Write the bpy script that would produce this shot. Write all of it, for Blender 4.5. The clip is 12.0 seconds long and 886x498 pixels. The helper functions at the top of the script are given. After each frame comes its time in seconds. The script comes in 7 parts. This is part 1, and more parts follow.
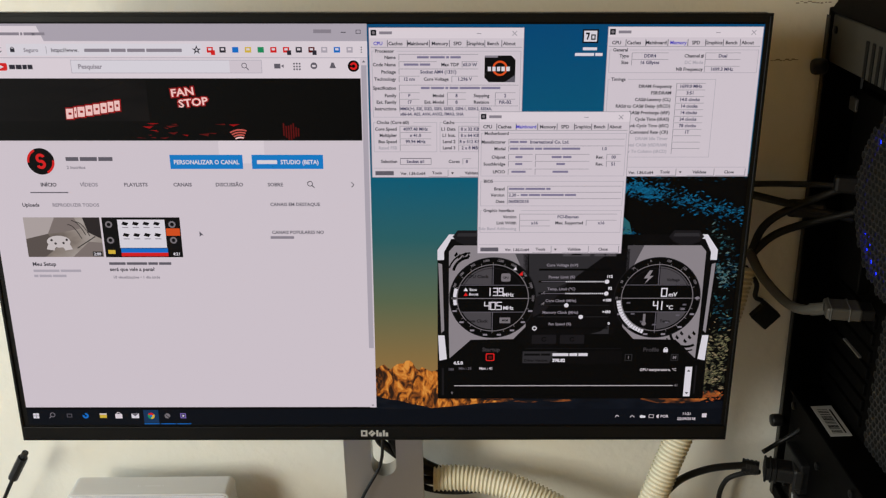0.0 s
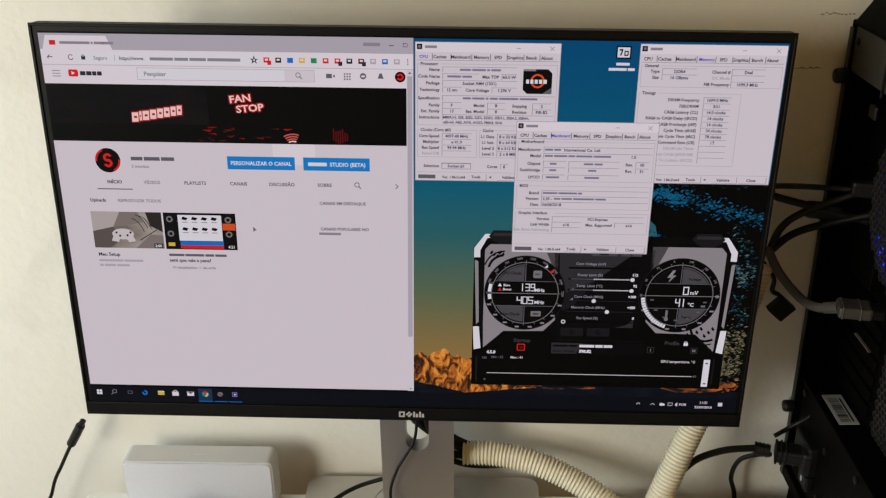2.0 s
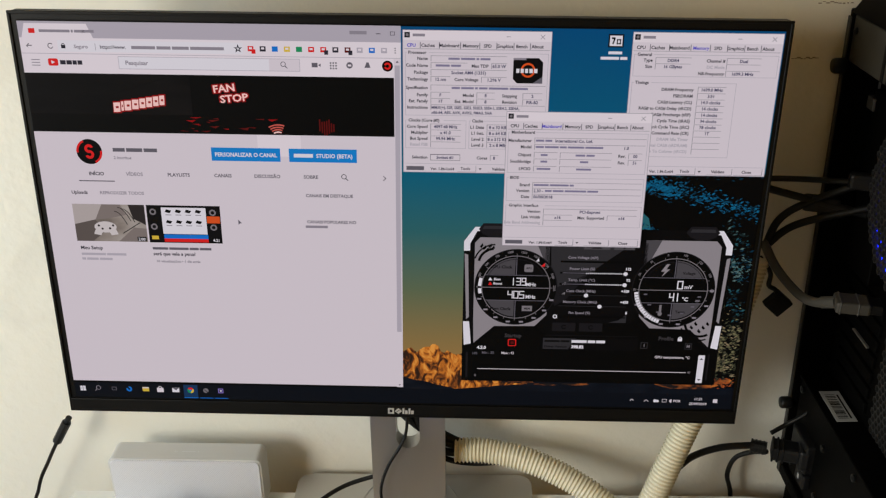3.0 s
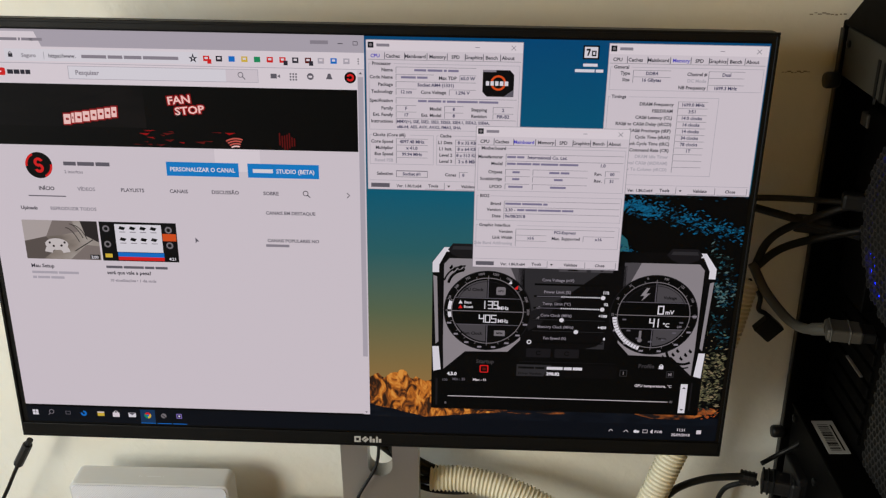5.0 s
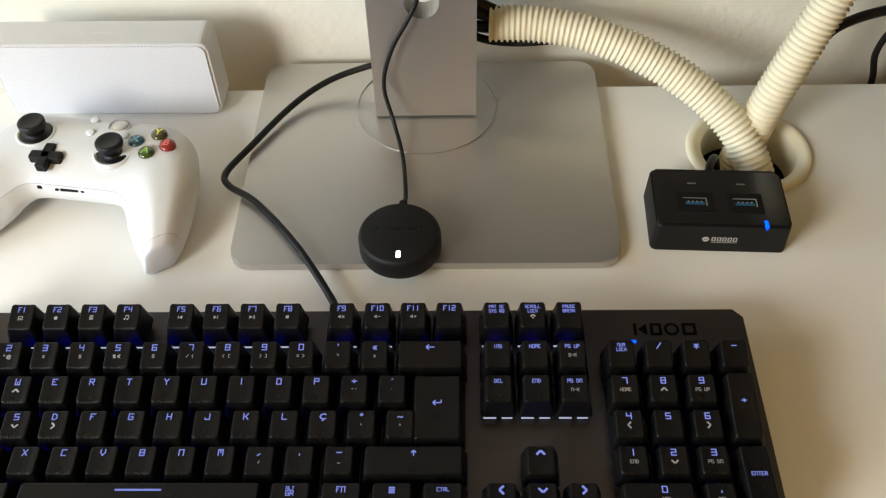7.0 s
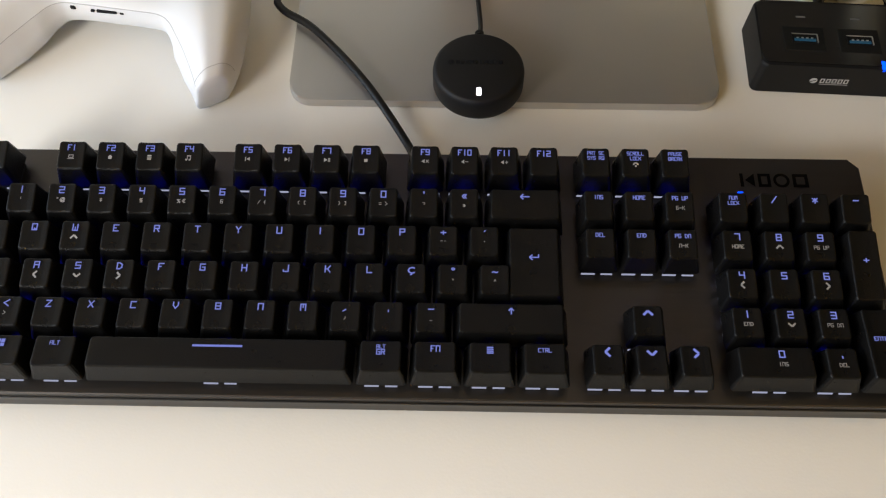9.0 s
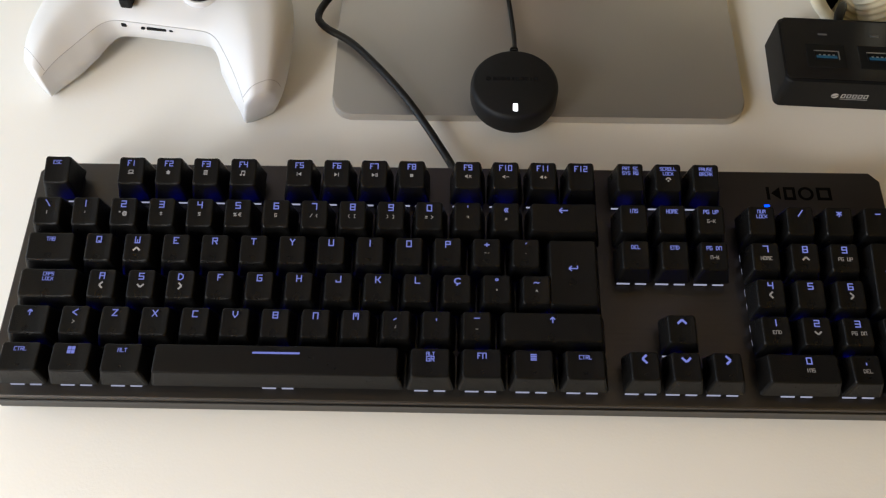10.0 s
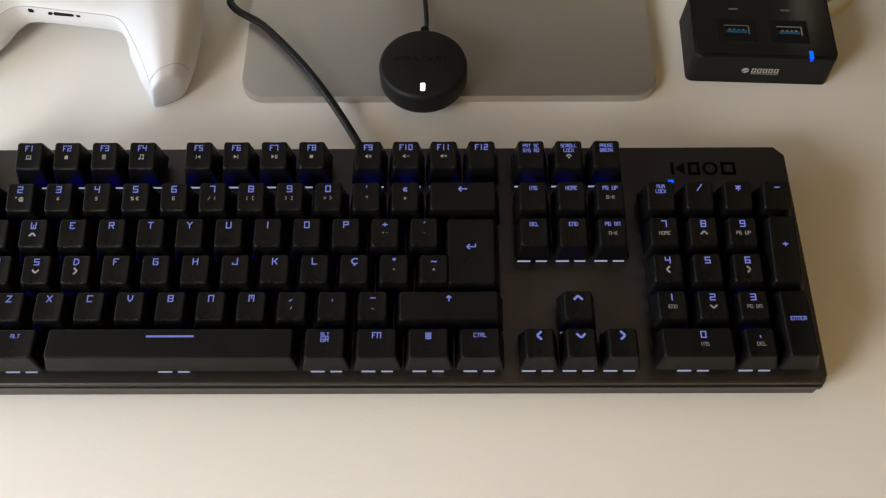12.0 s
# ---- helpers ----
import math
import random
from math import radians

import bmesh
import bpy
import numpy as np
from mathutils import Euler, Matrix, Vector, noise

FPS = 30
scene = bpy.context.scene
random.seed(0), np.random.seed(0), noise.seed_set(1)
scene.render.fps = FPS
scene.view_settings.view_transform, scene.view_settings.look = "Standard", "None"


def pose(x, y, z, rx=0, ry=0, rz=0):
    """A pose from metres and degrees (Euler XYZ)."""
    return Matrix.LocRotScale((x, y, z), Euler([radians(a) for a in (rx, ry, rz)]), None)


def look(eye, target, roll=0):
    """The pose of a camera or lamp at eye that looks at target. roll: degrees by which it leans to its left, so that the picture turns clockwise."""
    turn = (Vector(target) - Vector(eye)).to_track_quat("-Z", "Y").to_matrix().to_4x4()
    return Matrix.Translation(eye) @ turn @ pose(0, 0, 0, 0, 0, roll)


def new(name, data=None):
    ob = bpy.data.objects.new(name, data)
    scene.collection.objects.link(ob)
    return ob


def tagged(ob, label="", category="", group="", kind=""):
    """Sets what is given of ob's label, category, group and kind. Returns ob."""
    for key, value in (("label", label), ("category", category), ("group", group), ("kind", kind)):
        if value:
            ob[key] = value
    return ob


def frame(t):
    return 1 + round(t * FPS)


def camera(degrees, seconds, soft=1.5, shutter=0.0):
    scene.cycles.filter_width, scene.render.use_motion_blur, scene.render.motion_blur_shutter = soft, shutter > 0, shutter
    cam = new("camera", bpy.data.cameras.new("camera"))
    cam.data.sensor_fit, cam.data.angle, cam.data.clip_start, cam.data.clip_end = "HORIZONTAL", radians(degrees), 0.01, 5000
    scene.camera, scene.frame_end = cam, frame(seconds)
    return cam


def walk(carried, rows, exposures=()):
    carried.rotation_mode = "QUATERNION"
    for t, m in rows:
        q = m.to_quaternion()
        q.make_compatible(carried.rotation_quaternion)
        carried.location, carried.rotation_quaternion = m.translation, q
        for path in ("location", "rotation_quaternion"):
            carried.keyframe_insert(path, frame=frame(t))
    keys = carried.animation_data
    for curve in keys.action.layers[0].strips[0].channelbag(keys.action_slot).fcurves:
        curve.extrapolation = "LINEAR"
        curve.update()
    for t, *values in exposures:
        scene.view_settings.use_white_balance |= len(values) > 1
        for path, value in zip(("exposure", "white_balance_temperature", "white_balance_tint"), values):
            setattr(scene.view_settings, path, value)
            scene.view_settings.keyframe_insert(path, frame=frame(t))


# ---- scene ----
cam = camera(51.5, 12.0, soft=1.25)
PATH = [
    (0, (0.317, -0.38, 1.347), (0.31, 1.46, 0.563), -1.0),
    (0.5, (0.317, -0.4, 1.377), (0.275, 1.404, 0.515), -1.7),
    (1, (0.312, -0.407, 1.387), (0.264, 1.393, 0.517), -1.6),
    (1.5, (0.303, -0.405, 1.395), (0.254, 1.395, 0.524), -0.6),
    (2, (0.303, -0.41, 1.395), (0.256, 1.39, 0.525), -0.5),
    (2.5, (0.307, -0.406, 1.394), (0.26, 1.394, 0.522), -0.4),
    (3, (0.311, -0.398, 1.386), (0.264, 1.4, 0.51), -0.5),
    (3.2, (0.312, -0.398, 1.388), (0.262, 1.402, 0.52), -0.5),
    (5, (0.34, -0.362, 1.377), (0.274, 1.445, 0.523), -0.3),
    (5.5, (0.343, -0.336, 1.348), (0.253, 1.441, 0.435), -0.6),
    (6, (0.323, -0.269, 1.294), (0.235, 1.367, 0.147), -1.0),
    (6.3, (0.325, -0.247, 1.255), (0.223, 1.331, 0.03), -2.5),
    (6.5, (0.313, -0.22, 1.24), (0.238, 1.261, -0.103), -2.2),
    (7, (0.285, -0.188, 1.184), (0.236, 1.109, -0.337), -2.0),
    (7.5, (0.249, -0.181, 1.151), (0.197, 0.948, -0.499), -1.8),
    (7.7, (0.236, -0.174, 1.153), (0.195, 0.903, -0.531), -0.6),
    (9.3, (0.233, -0.157, 1.157), (0.209, 0.836, -0.579), -0.4),
    (9.5, (0.228, -0.158, 1.161), (0.205, 0.836, -0.574), -0.3),
    (10, (0.213, -0.16, 1.181), (0.187, 0.815, -0.566), -0.5),
    (10.5, (0.211, -0.165, 1.194), (0.187, 0.79, -0.563), -0.3),
    (11, (0.226, -0.17, 1.197), (0.194, 0.775, -0.566), -0.6),
    (11.5, (0.242, -0.17, 1.188), (0.209, 0.781, -0.571), -0.7),
    (12, (0.259, -0.163, 1.177), (0.249, 0.792, -0.581), -0.7),
]
walk(cam, [(t, look(eye, target, roll)) for t, eye, target, roll in PATH],
     [(0.0, -0.26, 6450, 10), (1.0, -0.36, 6450, 10), (5.4, -0.34, 6450, 10), (6.0, 0.0, 6450, 10), (6.5, 0.30, 6370, 10), (7.1, 0.38, 6200, 11),
      (7.7, 0.30, 6220, 13), (9.4, 0.04, 6200, 15), (12.0, -0.04, 6200, 15)])

# ---------------------------------------------------------------- world and light
DESK = 0.75
world = bpy.data.worlds.new("world")
scene.world = world
world.use_nodes = True
wn = world.node_tree.nodes
sky = wn.new("ShaderNodeTexSky")
sky.sky_type, sky.sun_disc, sky.sun_elevation, sky.sun_rotation = "NISHITA", False, radians(11), radians(295)
world.node_tree.links.new(sky.outputs[0], wn["Background"].inputs[0])
wn["Background"].inputs[1].default_value = 0.1

# two unseen openings in the west wall: a wide warm-tinted main light, a low cool fill added for the left
OPENINGS = ((-0.60, -0.70, 1.34, 0.56, 0.54, 20.0, (0.975, 0.96, 0.865)),      # x, centre y, centre z, width, height, power, colour
           (-0.60, -0.02, 1.02, 0.46, 0.46, 4.9, (0.66, 0.83, 1.0)))
for wx, wy, wz, w_w, w_h, power, tint in OPENINGS:
    lamp_data = bpy.data.lights.new("window_daylight", "AREA")
    lamp_data.shape, lamp_data.size, lamp_data.size_y = "RECTANGLE", w_w, w_h
    lamp_data.energy, lamp_data.color = power, tint
    lamp = new("window_daylight", lamp_data)
    lamp.matrix_world = look((wx - 0.05, wy, wz), (0.4, 0.1, 0.95))
sun_data = bpy.data.lights.new("sun", "SUN")          # added for warm bounce: falls through the opening onto the unseen ochre wall opposite
sun_data.energy, sun_data.angle, sun_data.color = 5.0, radians(0.5), (1.0, 0.90, 0.74)
sun = new("sun", sun_data)
sun.matrix_world = look((-1.0, 0.46, 0.21), (0, 0, 0))


# ---------------------------------------------------------------- materials
def lin(r, g, b):
    f = lambda c: (c / 255 / 12.92) if c / 255 <= 0.04045 else ((c / 255 + 0.055) / 1.055) ** 2.4
    return (f(r), f(g), f(b), 1.0)


def mat(name, color, rough=0.5, metal=0.0, vary=0.06, scale=40.0, bump=0.0, bump_scale=400.0, spec=0.5, stretch=(1, 1, 1), coat=0.0):
    """A surface with broad and fine variation of colour, roughness and relief."""
    m = bpy.data.materials.new(name)
    m.use_nodes = True
    n, l = m.node_tree.nodes, m.node_tree.links
    p = n["Principled BSDF"]
    tc, mp = n.new("ShaderNodeTexCoord"), n.new("ShaderNodeMapping")
    mp.inputs["Scale"].default_value = stretch
    l.new(tc.outputs["Object"], mp.inputs["Vector"])
    broad, fine = n.new("ShaderNodeTexNoise"), n.new("ShaderNodeTexNoise")
    broad.inputs["Scale"].default_value, broad.inputs["Detail"].default_value = scale, 4
    fine.inputs["Scale"].default_value, fine.inputs["Detail"].default_value = bump_scale, 3
    for t in (broad, fine):
        l.new(mp.outputs[0], t.inputs["Vector"])
    mix = n.new("ShaderNodeMix")
    mix.data_type = "RGBA"
    c = Vector(color[:3])
    mix.inputs["A"].default_value = (*(c * (1 - vary)), 1)
    mix.inputs["B"].default_value = (*[min(1, v) for v in c * (1 + vary)], 1)
    l.new(broad.outputs["Fac"], mix.inputs["Factor"])
    l.new(mix.outputs["Result"], p.inputs["Base Color"])
    mr = n.new("ShaderNodeMapRange")
    mr.inputs["To Min"].default_value, mr.inputs["To Max"].default_value = max(0.02, rough - 0.07), min(1, rough + 0.07)
    l.new(broad.outputs["Fac"], mr.inputs["Value"])
    l.new(mr.outputs["Result"], p.inputs["Roughness"])
    p.inputs["Metallic"].default_value = metal
    p.inputs["Specular IOR Level"].default_value = spec
    p.inputs["Coat Weight"].default_value = coat
    if bump:
        b = n.new("ShaderNodeBump")
        b.inputs["Strength"].default_value, b.inputs["Distance"].default_value = bump, 0.001
        l.new(fine.outputs["Fac"], b.inputs["Height"])
        l.new(b.outputs["Normal"], p.inputs["Normal"])
    return m


def glow(name, color, strength, rough=0.45):
    """A surface that gives off light: display pixels, lit legends, indicator lamps."""
    m = bpy.data.materials.new(name)
    m.use_nodes = True
    p = m.node_tree.nodes["Principled BSDF"]
    p.inputs["Base Color"].default_value = (0.0025, 0.0025, 0.0028, 1)
    p.inputs["Roughness"].default_value = rough
    p.inputs["Specular IOR Level"].default_value = 0.03
    p.inputs["Emission Color"].default_value = color
    p.inputs["Emission Strength"].default_value = strength * 1.06
    return m


def plaster_mat():
    """Cream wall paint over rolled plaster: fine relief, grey scuffs and a few dull stains."""
    m = mat("wall_paint", (0.81, 0.785, 0.69), 0.62, vary=0.03, scale=3.0, bump=0.9, bump_scale=95.0, spec=0.3)
    n, l = m.node_tree.nodes, m.node_tree.links
    p = n["Principled BSDF"]
    old = p.inputs["Base Color"].links[0].from_socket
    t = n.new("ShaderNodeTexNoise")
    t.inputs["Scale"].default_value, t.inputs["Detail"].default_value, t.inputs["Distortion"].default_value = 7.0, 6, 0.8
    l.new(n["Mapping"].outputs[0], t.inputs["Vector"])
    r = n.new("ShaderNodeValToRGB")
    r.color_ramp.elements[0].position, r.color_ramp.elements[1].position = 0.60, 0.78
    r.color_ramp.elements[0].color, r.color_ramp.elements[1].color = (0, 0, 0, 1), (0.22, 0.22, 0.22, 1)
    l.new(t.outputs["Fac"], r.inputs[0])
    mx = n.new("ShaderNodeMix")
    mx.data_type = "RGBA"
    mx.inputs["B"].default_value = (0.36, 0.33, 0.28, 1)
    l.new(r.outputs[0], mx.inputs["Factor"])
    l.new(old, mx.inputs["A"])
    l.new(mx.outputs["Result"], p.inputs["Base Color"])
    return m


WALL = plaster_mat()
DESKTOP = mat("white_laminate", (0.79, 0.775, 0.73), 0.36, vary=0.02, scale=6, bump=0.06, bump_scale=700, spec=0.4)
# ochre is chosen for unseen walls that throw warm fill on the desk
BOUNCEWALL = mat("ochre_wall_paint", (0.70, 0.49, 0.14), 0.6, vary=0.04, scale=3, bump=0.4, bump_scale=130)
FLOORMAT = mat("floor_wood", (0.25, 0.14, 0.06), 0.5, vary=0.12, scale=5)
# unseen ceiling, its cream tint added to warm the bounce
BOUNCECEIL = mat("ceiling_paint", (0.78, 0.70, 0.52), 0.8, vary=0.02)
BEZEL = mat("black_bezel_plastic", (0.004, 0.004, 0.0042), 0.48, vary=0.1, bump=0.08, bump_scale=900, spec=0.13)
SILVER = mat("silver_painted_metal", (0.53, 0.515, 0.49), 0.34, metal=0.85, vary=0.04, scale=12, bump=0.05, bump_scale=1200)
SILVEREDGE = mat("bright_edge_metal", (0.6, 0.59, 0.57), 0.3, metal=0.6, vary=0.03)
BLACKPL = mat("black_plastic", (0.006, 0.006, 0.0065), 0.45, vary=0.15, bump=0.15, bump_scale=1500, spec=0.3)
GLOSSBLK = mat("glossy_black_plastic", (0.009, 0.009, 0.01), 0.16, vary=0.1, spec=0.5)
RUBBER = mat("black_rubber", (0.004, 0.004, 0.004), 0.44, vary=0.2, bump=0.2, bump_scale=900, spec=0.3)
SOFTBLK = mat("soft_touch_black", (0.006, 0.006, 0.0062), 0.55, vary=0.12, bump=0.1, bump_scale=1800, spec=0.22)
CAPMAT = mat("keycap_black", (0.0042, 0.0041, 0.0041), 0.30, vary=0.25, scale=90, bump=0.25, bump_scale=2200, spec=0.16)
PLATE = mat("gunmetal_plate", (0.056, 0.052, 0.049), 0.42, metal=0.85, vary=0.06, scale=30, bump=0.1, bump_scale=500, stretch=(0.05, 1, 1))
CASEEDGE = mat("keyboard_edge", (0.012, 0.0115, 0.0115), 0.35, metal=0.3, vary=0.1)
DARKPRINT = mat("dark_print", (0.002, 0.002, 0.002), 0.6, vary=0.05, spec=0.05)
GREYPRINT = mat("grey_print", (0.30, 0.30, 0.31), 0.5, vary=0.05)
DIMPRINT = mat("dim_print", (0.09, 0.09, 0.09), 0.5, vary=0.05)
LIGHTPRINT = mat("pale_print", (0.42, 0.42, 0.42), 0.5, vary=0.05)
PADWHITE = mat("white_matte_plastic", (0.64, 0.645, 0.65), 0.42, vary=0.015, scale=30, bump=0.06, bump_scale=2500)
SPKWHITE = mat("white_speaker_plastic", (0.56, 0.555, 0.54), 0.45, vary=0.02)
HOSE = mat("cream_corrugated_plastic", (0.76, 0.71, 0.54), 0.45, vary=0.05, scale=25)
# cable and plug colours are darkened for the shade beside the tower
GREYCABLE = mat("grey_cable_sheath", (0.055, 0.053, 0.046), 0.5, vary=0.08)
BEIGEPLUG = mat("beige_plug_plastic", (0.04, 0.036, 0.029), 0.5, vary=0.1)
# lighter copy of the black coat: light on panel and flange painted in
CASELIT = mat("dark_grey_powder_coat", (0.038, 0.037, 0.032), 0.5, vary=0.2, scale=30, bump=0.25, bump_scale=1300, spec=0.2)
CASEBLK = mat("black_powder_coat", (0.0015, 0.0014, 0.0013), 0.55, vary=0.2, bump=0.25, bump_scale=1300, spec=0.05)
SOCKET = mat("dark_socket", (0.004, 0.004, 0.004), 0.7, vary=0.1, spec=0.2)
DARKMETAL = mat("dark_steel", (0.02, 0.02, 0.02), 0.4, metal=0.8, vary=0.2)
STEEL = mat("bare_steel", (0.55, 0.55, 0.55), 0.3, metal=0.9, vary=0.1)
PAPER = mat("white_sticker", (0.36, 0.36, 0.35), 0.6, vary=0.04)
BLUEPLUG = mat("blue_socket_tongue", (0.012, 0.09, 0.18), 0.4, vary=0.05)
SEAM = mat("seam_shadow_gap", (0.40, 0.40, 0.40), 0.6, vary=0.05)
LEGEND = glow("lit_legend", lin(138, 148, 230), 0.68)
KEYLED = glow("blue_key_led", lin(10, 24, 255), 7.0)
# this glow stands in for key light caught on the housings' edges
KEYLIP = glow("lit_switch_lip", lin(215, 220, 245), 0.45)
BLUELED = glow("blue_led", lin(10, 70, 255), 2.6)
WHITELED = glow("white_led", lin(255, 255, 255), 3.0)
FANLED = glow("blue_fan_led", lin(15, 40, 255), 7.0)
RINGGLOW = glow("blue_fan_ring", lin(12, 20, 200), 0.35)
BTN = {k: mat("button_" + k, c, 0.15, vary=0.05, coat=0.5) for k, c in
       dict(blue=(0.01, 0.06, 0.1), yellow=(0.05, 0.045, 0.01), red=(0.22, 0.02, 0.015), green=(0.04, 0.07, 0.012)).items()}
BTNMARK = {k: mat("button_letter_" + k, c, 0.4) for k, c in
           dict(blue=(0.2, 0.62, 0.85), yellow=(0.75, 0.7, 0.05), red=(0.75, 0.12, 0.08), green=(0.28, 0.5, 0.05)).items()}


# ---------------------------------------------------------------- mesh helpers
def part(name, bm, material, parent=None, label="", smooth=False):
    me = bpy.data.meshes.new(name)
    bm.to_mesh(me)
    bm.free()
    return place(name, me, material, parent, label, smooth)


def place(name, me, material, parent=None, label="", smooth=False):
    if not me.materials:
        for m in material if isinstance(material, (list, tuple)) else [material]:
            me.materials.append(m)
        if smooth:
            for p in me.polygons:
                p.use_smooth = True
    ob = new(name, me)
    ob.parent = parent
    if label:
        ob["label"] = label
    return ob


def thing(name, m, label, category, group=""):
    ob = new(name)
    ob.empty_display_size = 0.02
    ob.matrix_world = m
    return tagged(ob, label, category, group)


def box(x0, x1, y0, y1, z0, z1, bevel=0.0, seg=2, bm=None):
    own = bm or bmesh.new()
    vs = bmesh.ops.create_cube(own, size=1.0)["verts"]
    for v in vs:
        v.co = Vector(((x0 + x1) / 2 + v.co.x * (x1 - x0), (y0 + y1) / 2 + v.co.y * (y1 - y0), (z0 + z1) / 2 + v.co.z * (z1 - z0)))
    if bevel:
        es = list({e for v in vs for e in v.link_edges})
        bmesh.ops.bevel(own, geom=es, offset=bevel, segments=seg, profile=0.5, affect="EDGES")
    return own


def cyl(r0, r1, z0, z1, seg=32, x=0, y=0, bm=None, bevel=0.0):
    own = bm or bmesh.new()
    vs = bmesh.ops.create_cone(own, cap_ends=True, segments=seg, radius1=r0, radius2=r1, depth=z1 - z0,
                               matrix=Matrix.Translation((x, y, (z0 + z1) / 2)))["verts"]
    if bevel:
        es = [e for e in {e for v in vs for e in v.link_edges} if abs(e.verts[0].co.z - e.verts[1].co.z) < 1e-6]
        bmesh.ops.bevel(own, geom=es, offset=bevel, segments=3, profile=0.5, affect="EDGES")
    return own


def lathe(profile, seg=40, x=0, y=0):
    """Turns a profile of (radius, z) round an upright axis."""
    bm = bmesh.new()
    rings = []
    for r, z in profile:
        rings.append([bm.verts.new((x + r * math.cos(2 * math.pi * i / seg), y + r * math.sin(2 * math.pi * i / seg), z)) for i in range(seg)])
    for a, b in zip(rings, rings[1:]):
        for i in range(seg):
            bm.faces.new((a[i], a[(i + 1) % seg], b[(i + 1) % seg], b[i]))
    bm.faces.new(rings[0][::-1])
    bm.faces.new(rings[-1])
    return bm


def rounded_outline(x0, x1, y0, y1, r, seg=6):
    pts = []
    for cx, cy, a in ((x1 - r, y1 - r, 0), (x0 + r, y1 - r, 90), (x0 + r, y0 + r, 180), (x1 - r, y0 + r, 270)):
        pts += [(cx + r * math.cos(radians(a + 90 * i / seg)), cy + r * math.sin(radians(a + 90 * i / seg))) for i in range(seg + 1)]
    return pts


def prism(outline, z0, z1, bevel=0.0, seg=2, bm=None):
    own = bm or bmesh.new()
    top = [own.verts.new((x, y, z1)) for x, y in outline]
    low = [own.verts.new((x, y, z0)) for x, y in outline]
    k = len(outline)
    f = own.faces.new(top)
    own.faces.new(low[::-1])
    for i in range(k):
        own.faces.new((top[i], low[i], low[(i + 1) % k], top[(i + 1) % k]))
    if bevel:
        bmesh.ops.bevel(own, geom=list(f.edges), offset=bevel, segments=seg, profile=0.5, affect="EDGES")
    return own


def spline(points, n):
    """Points evenly along a smooth line through the given ones."""
    p = [Vector(q) for q in points]
    p = [2 * p[0] - p[1]] + p + [2 * p[-1] - p[-2]]
    raw = []
    for i in range(1, len(p) - 2):
        a, b, c, d = p[i - 1:i + 3]
        for k in range(24):
            t = k / 24
            raw.append(0.5 * (2 * b + (c - a) * t + (2 * a - 5 * b + 4 * c - d) * t * t + (3 * b - a - 3 * c + d) * t ** 3))
    raw.append(p[-2])
    cum = [0.0]
    for a, b in zip(raw, raw[1:]):
        cum.append(cum[-1] + (b - a).length)
    out, j = [], 0
    for i in range(n):
        s = cum[-1] * i / (n - 1)
        while j < len(raw) - 2 and cum[j + 1] < s:
            j += 1
        f = (s - cum[j]) / max(1e-9, cum[j + 1] - cum[j])
        out.append(raw[j].lerp(raw[j + 1], f))
    return out, cum[-1]


def tube(points, r, n=60, seg=10, ribs=0.0, depth=0.0, bm=None):
    """A cable or, with ribs (their pitch), a corrugated hose along a line."""
    own = bm or bmesh.new()
    if ribs:
        length = spline(points, 10)[1]
        n = int(length / ribs * 6) + 1
    line, length = spline(points, n)
    up, rings = Vector((0.3, 0.2, 0.9)), []
    for i, q in enumerate(line):
        d = (line[min(i + 1, n - 1)] - line[max(i - 1, 0)]).normalized()
        side = d.cross(up).normalized()
        up = side.cross(d).normalized()
        rr = r
        if ribs:
            w = math.sin(2 * math.pi * i / 6)
            rr = r - depth * (0.5 - 0.5 * max(-1, min(1, 1.6 * w)))
        rings.append([own.verts.new(q + rr * (math.cos(2 * math.pi * k / seg) * side + math.sin(2 * math.pi * k / seg) * up)) for k in range(seg)])
    for a, b in zip(rings, rings[1:]):
        for k in range(seg):
            own.faces.new((a[k], a[(k + 1) % seg], b[(k + 1) % seg], b[k]))
    own.faces.new(rings[0][::-1])
    own.faces.new(rings[-1])
    bmesh.ops.recalc_face_normals(own, faces=own.faces)
    return own


_glyphs = {}


def glyphs(body, align="CENTER", bold=0.026):
    """Vertices and faces of a line of writing, one unit per letter size, standing in x and y."""
    if (body, align, bold) not in _glyphs:
        cu = bpy.data.curves.new("writing", "FONT")
        cu.body, cu.align_x, cu.resolution_u, cu.offset = body, align, 2, bold
        ob = bpy.data.objects.new("writing", cu)
        me = ob.to_mesh()
        _glyphs[(body, align, bold)] = ([v.co.copy() for v in me.vertices], [tuple(p.vertices) for p in me.polygons])
        ob.to_mesh_clear()
        bpy.data.objects.remove(ob)
        bpy.data.curves.remove(cu)
    return _glyphs[(body, align, bold)]


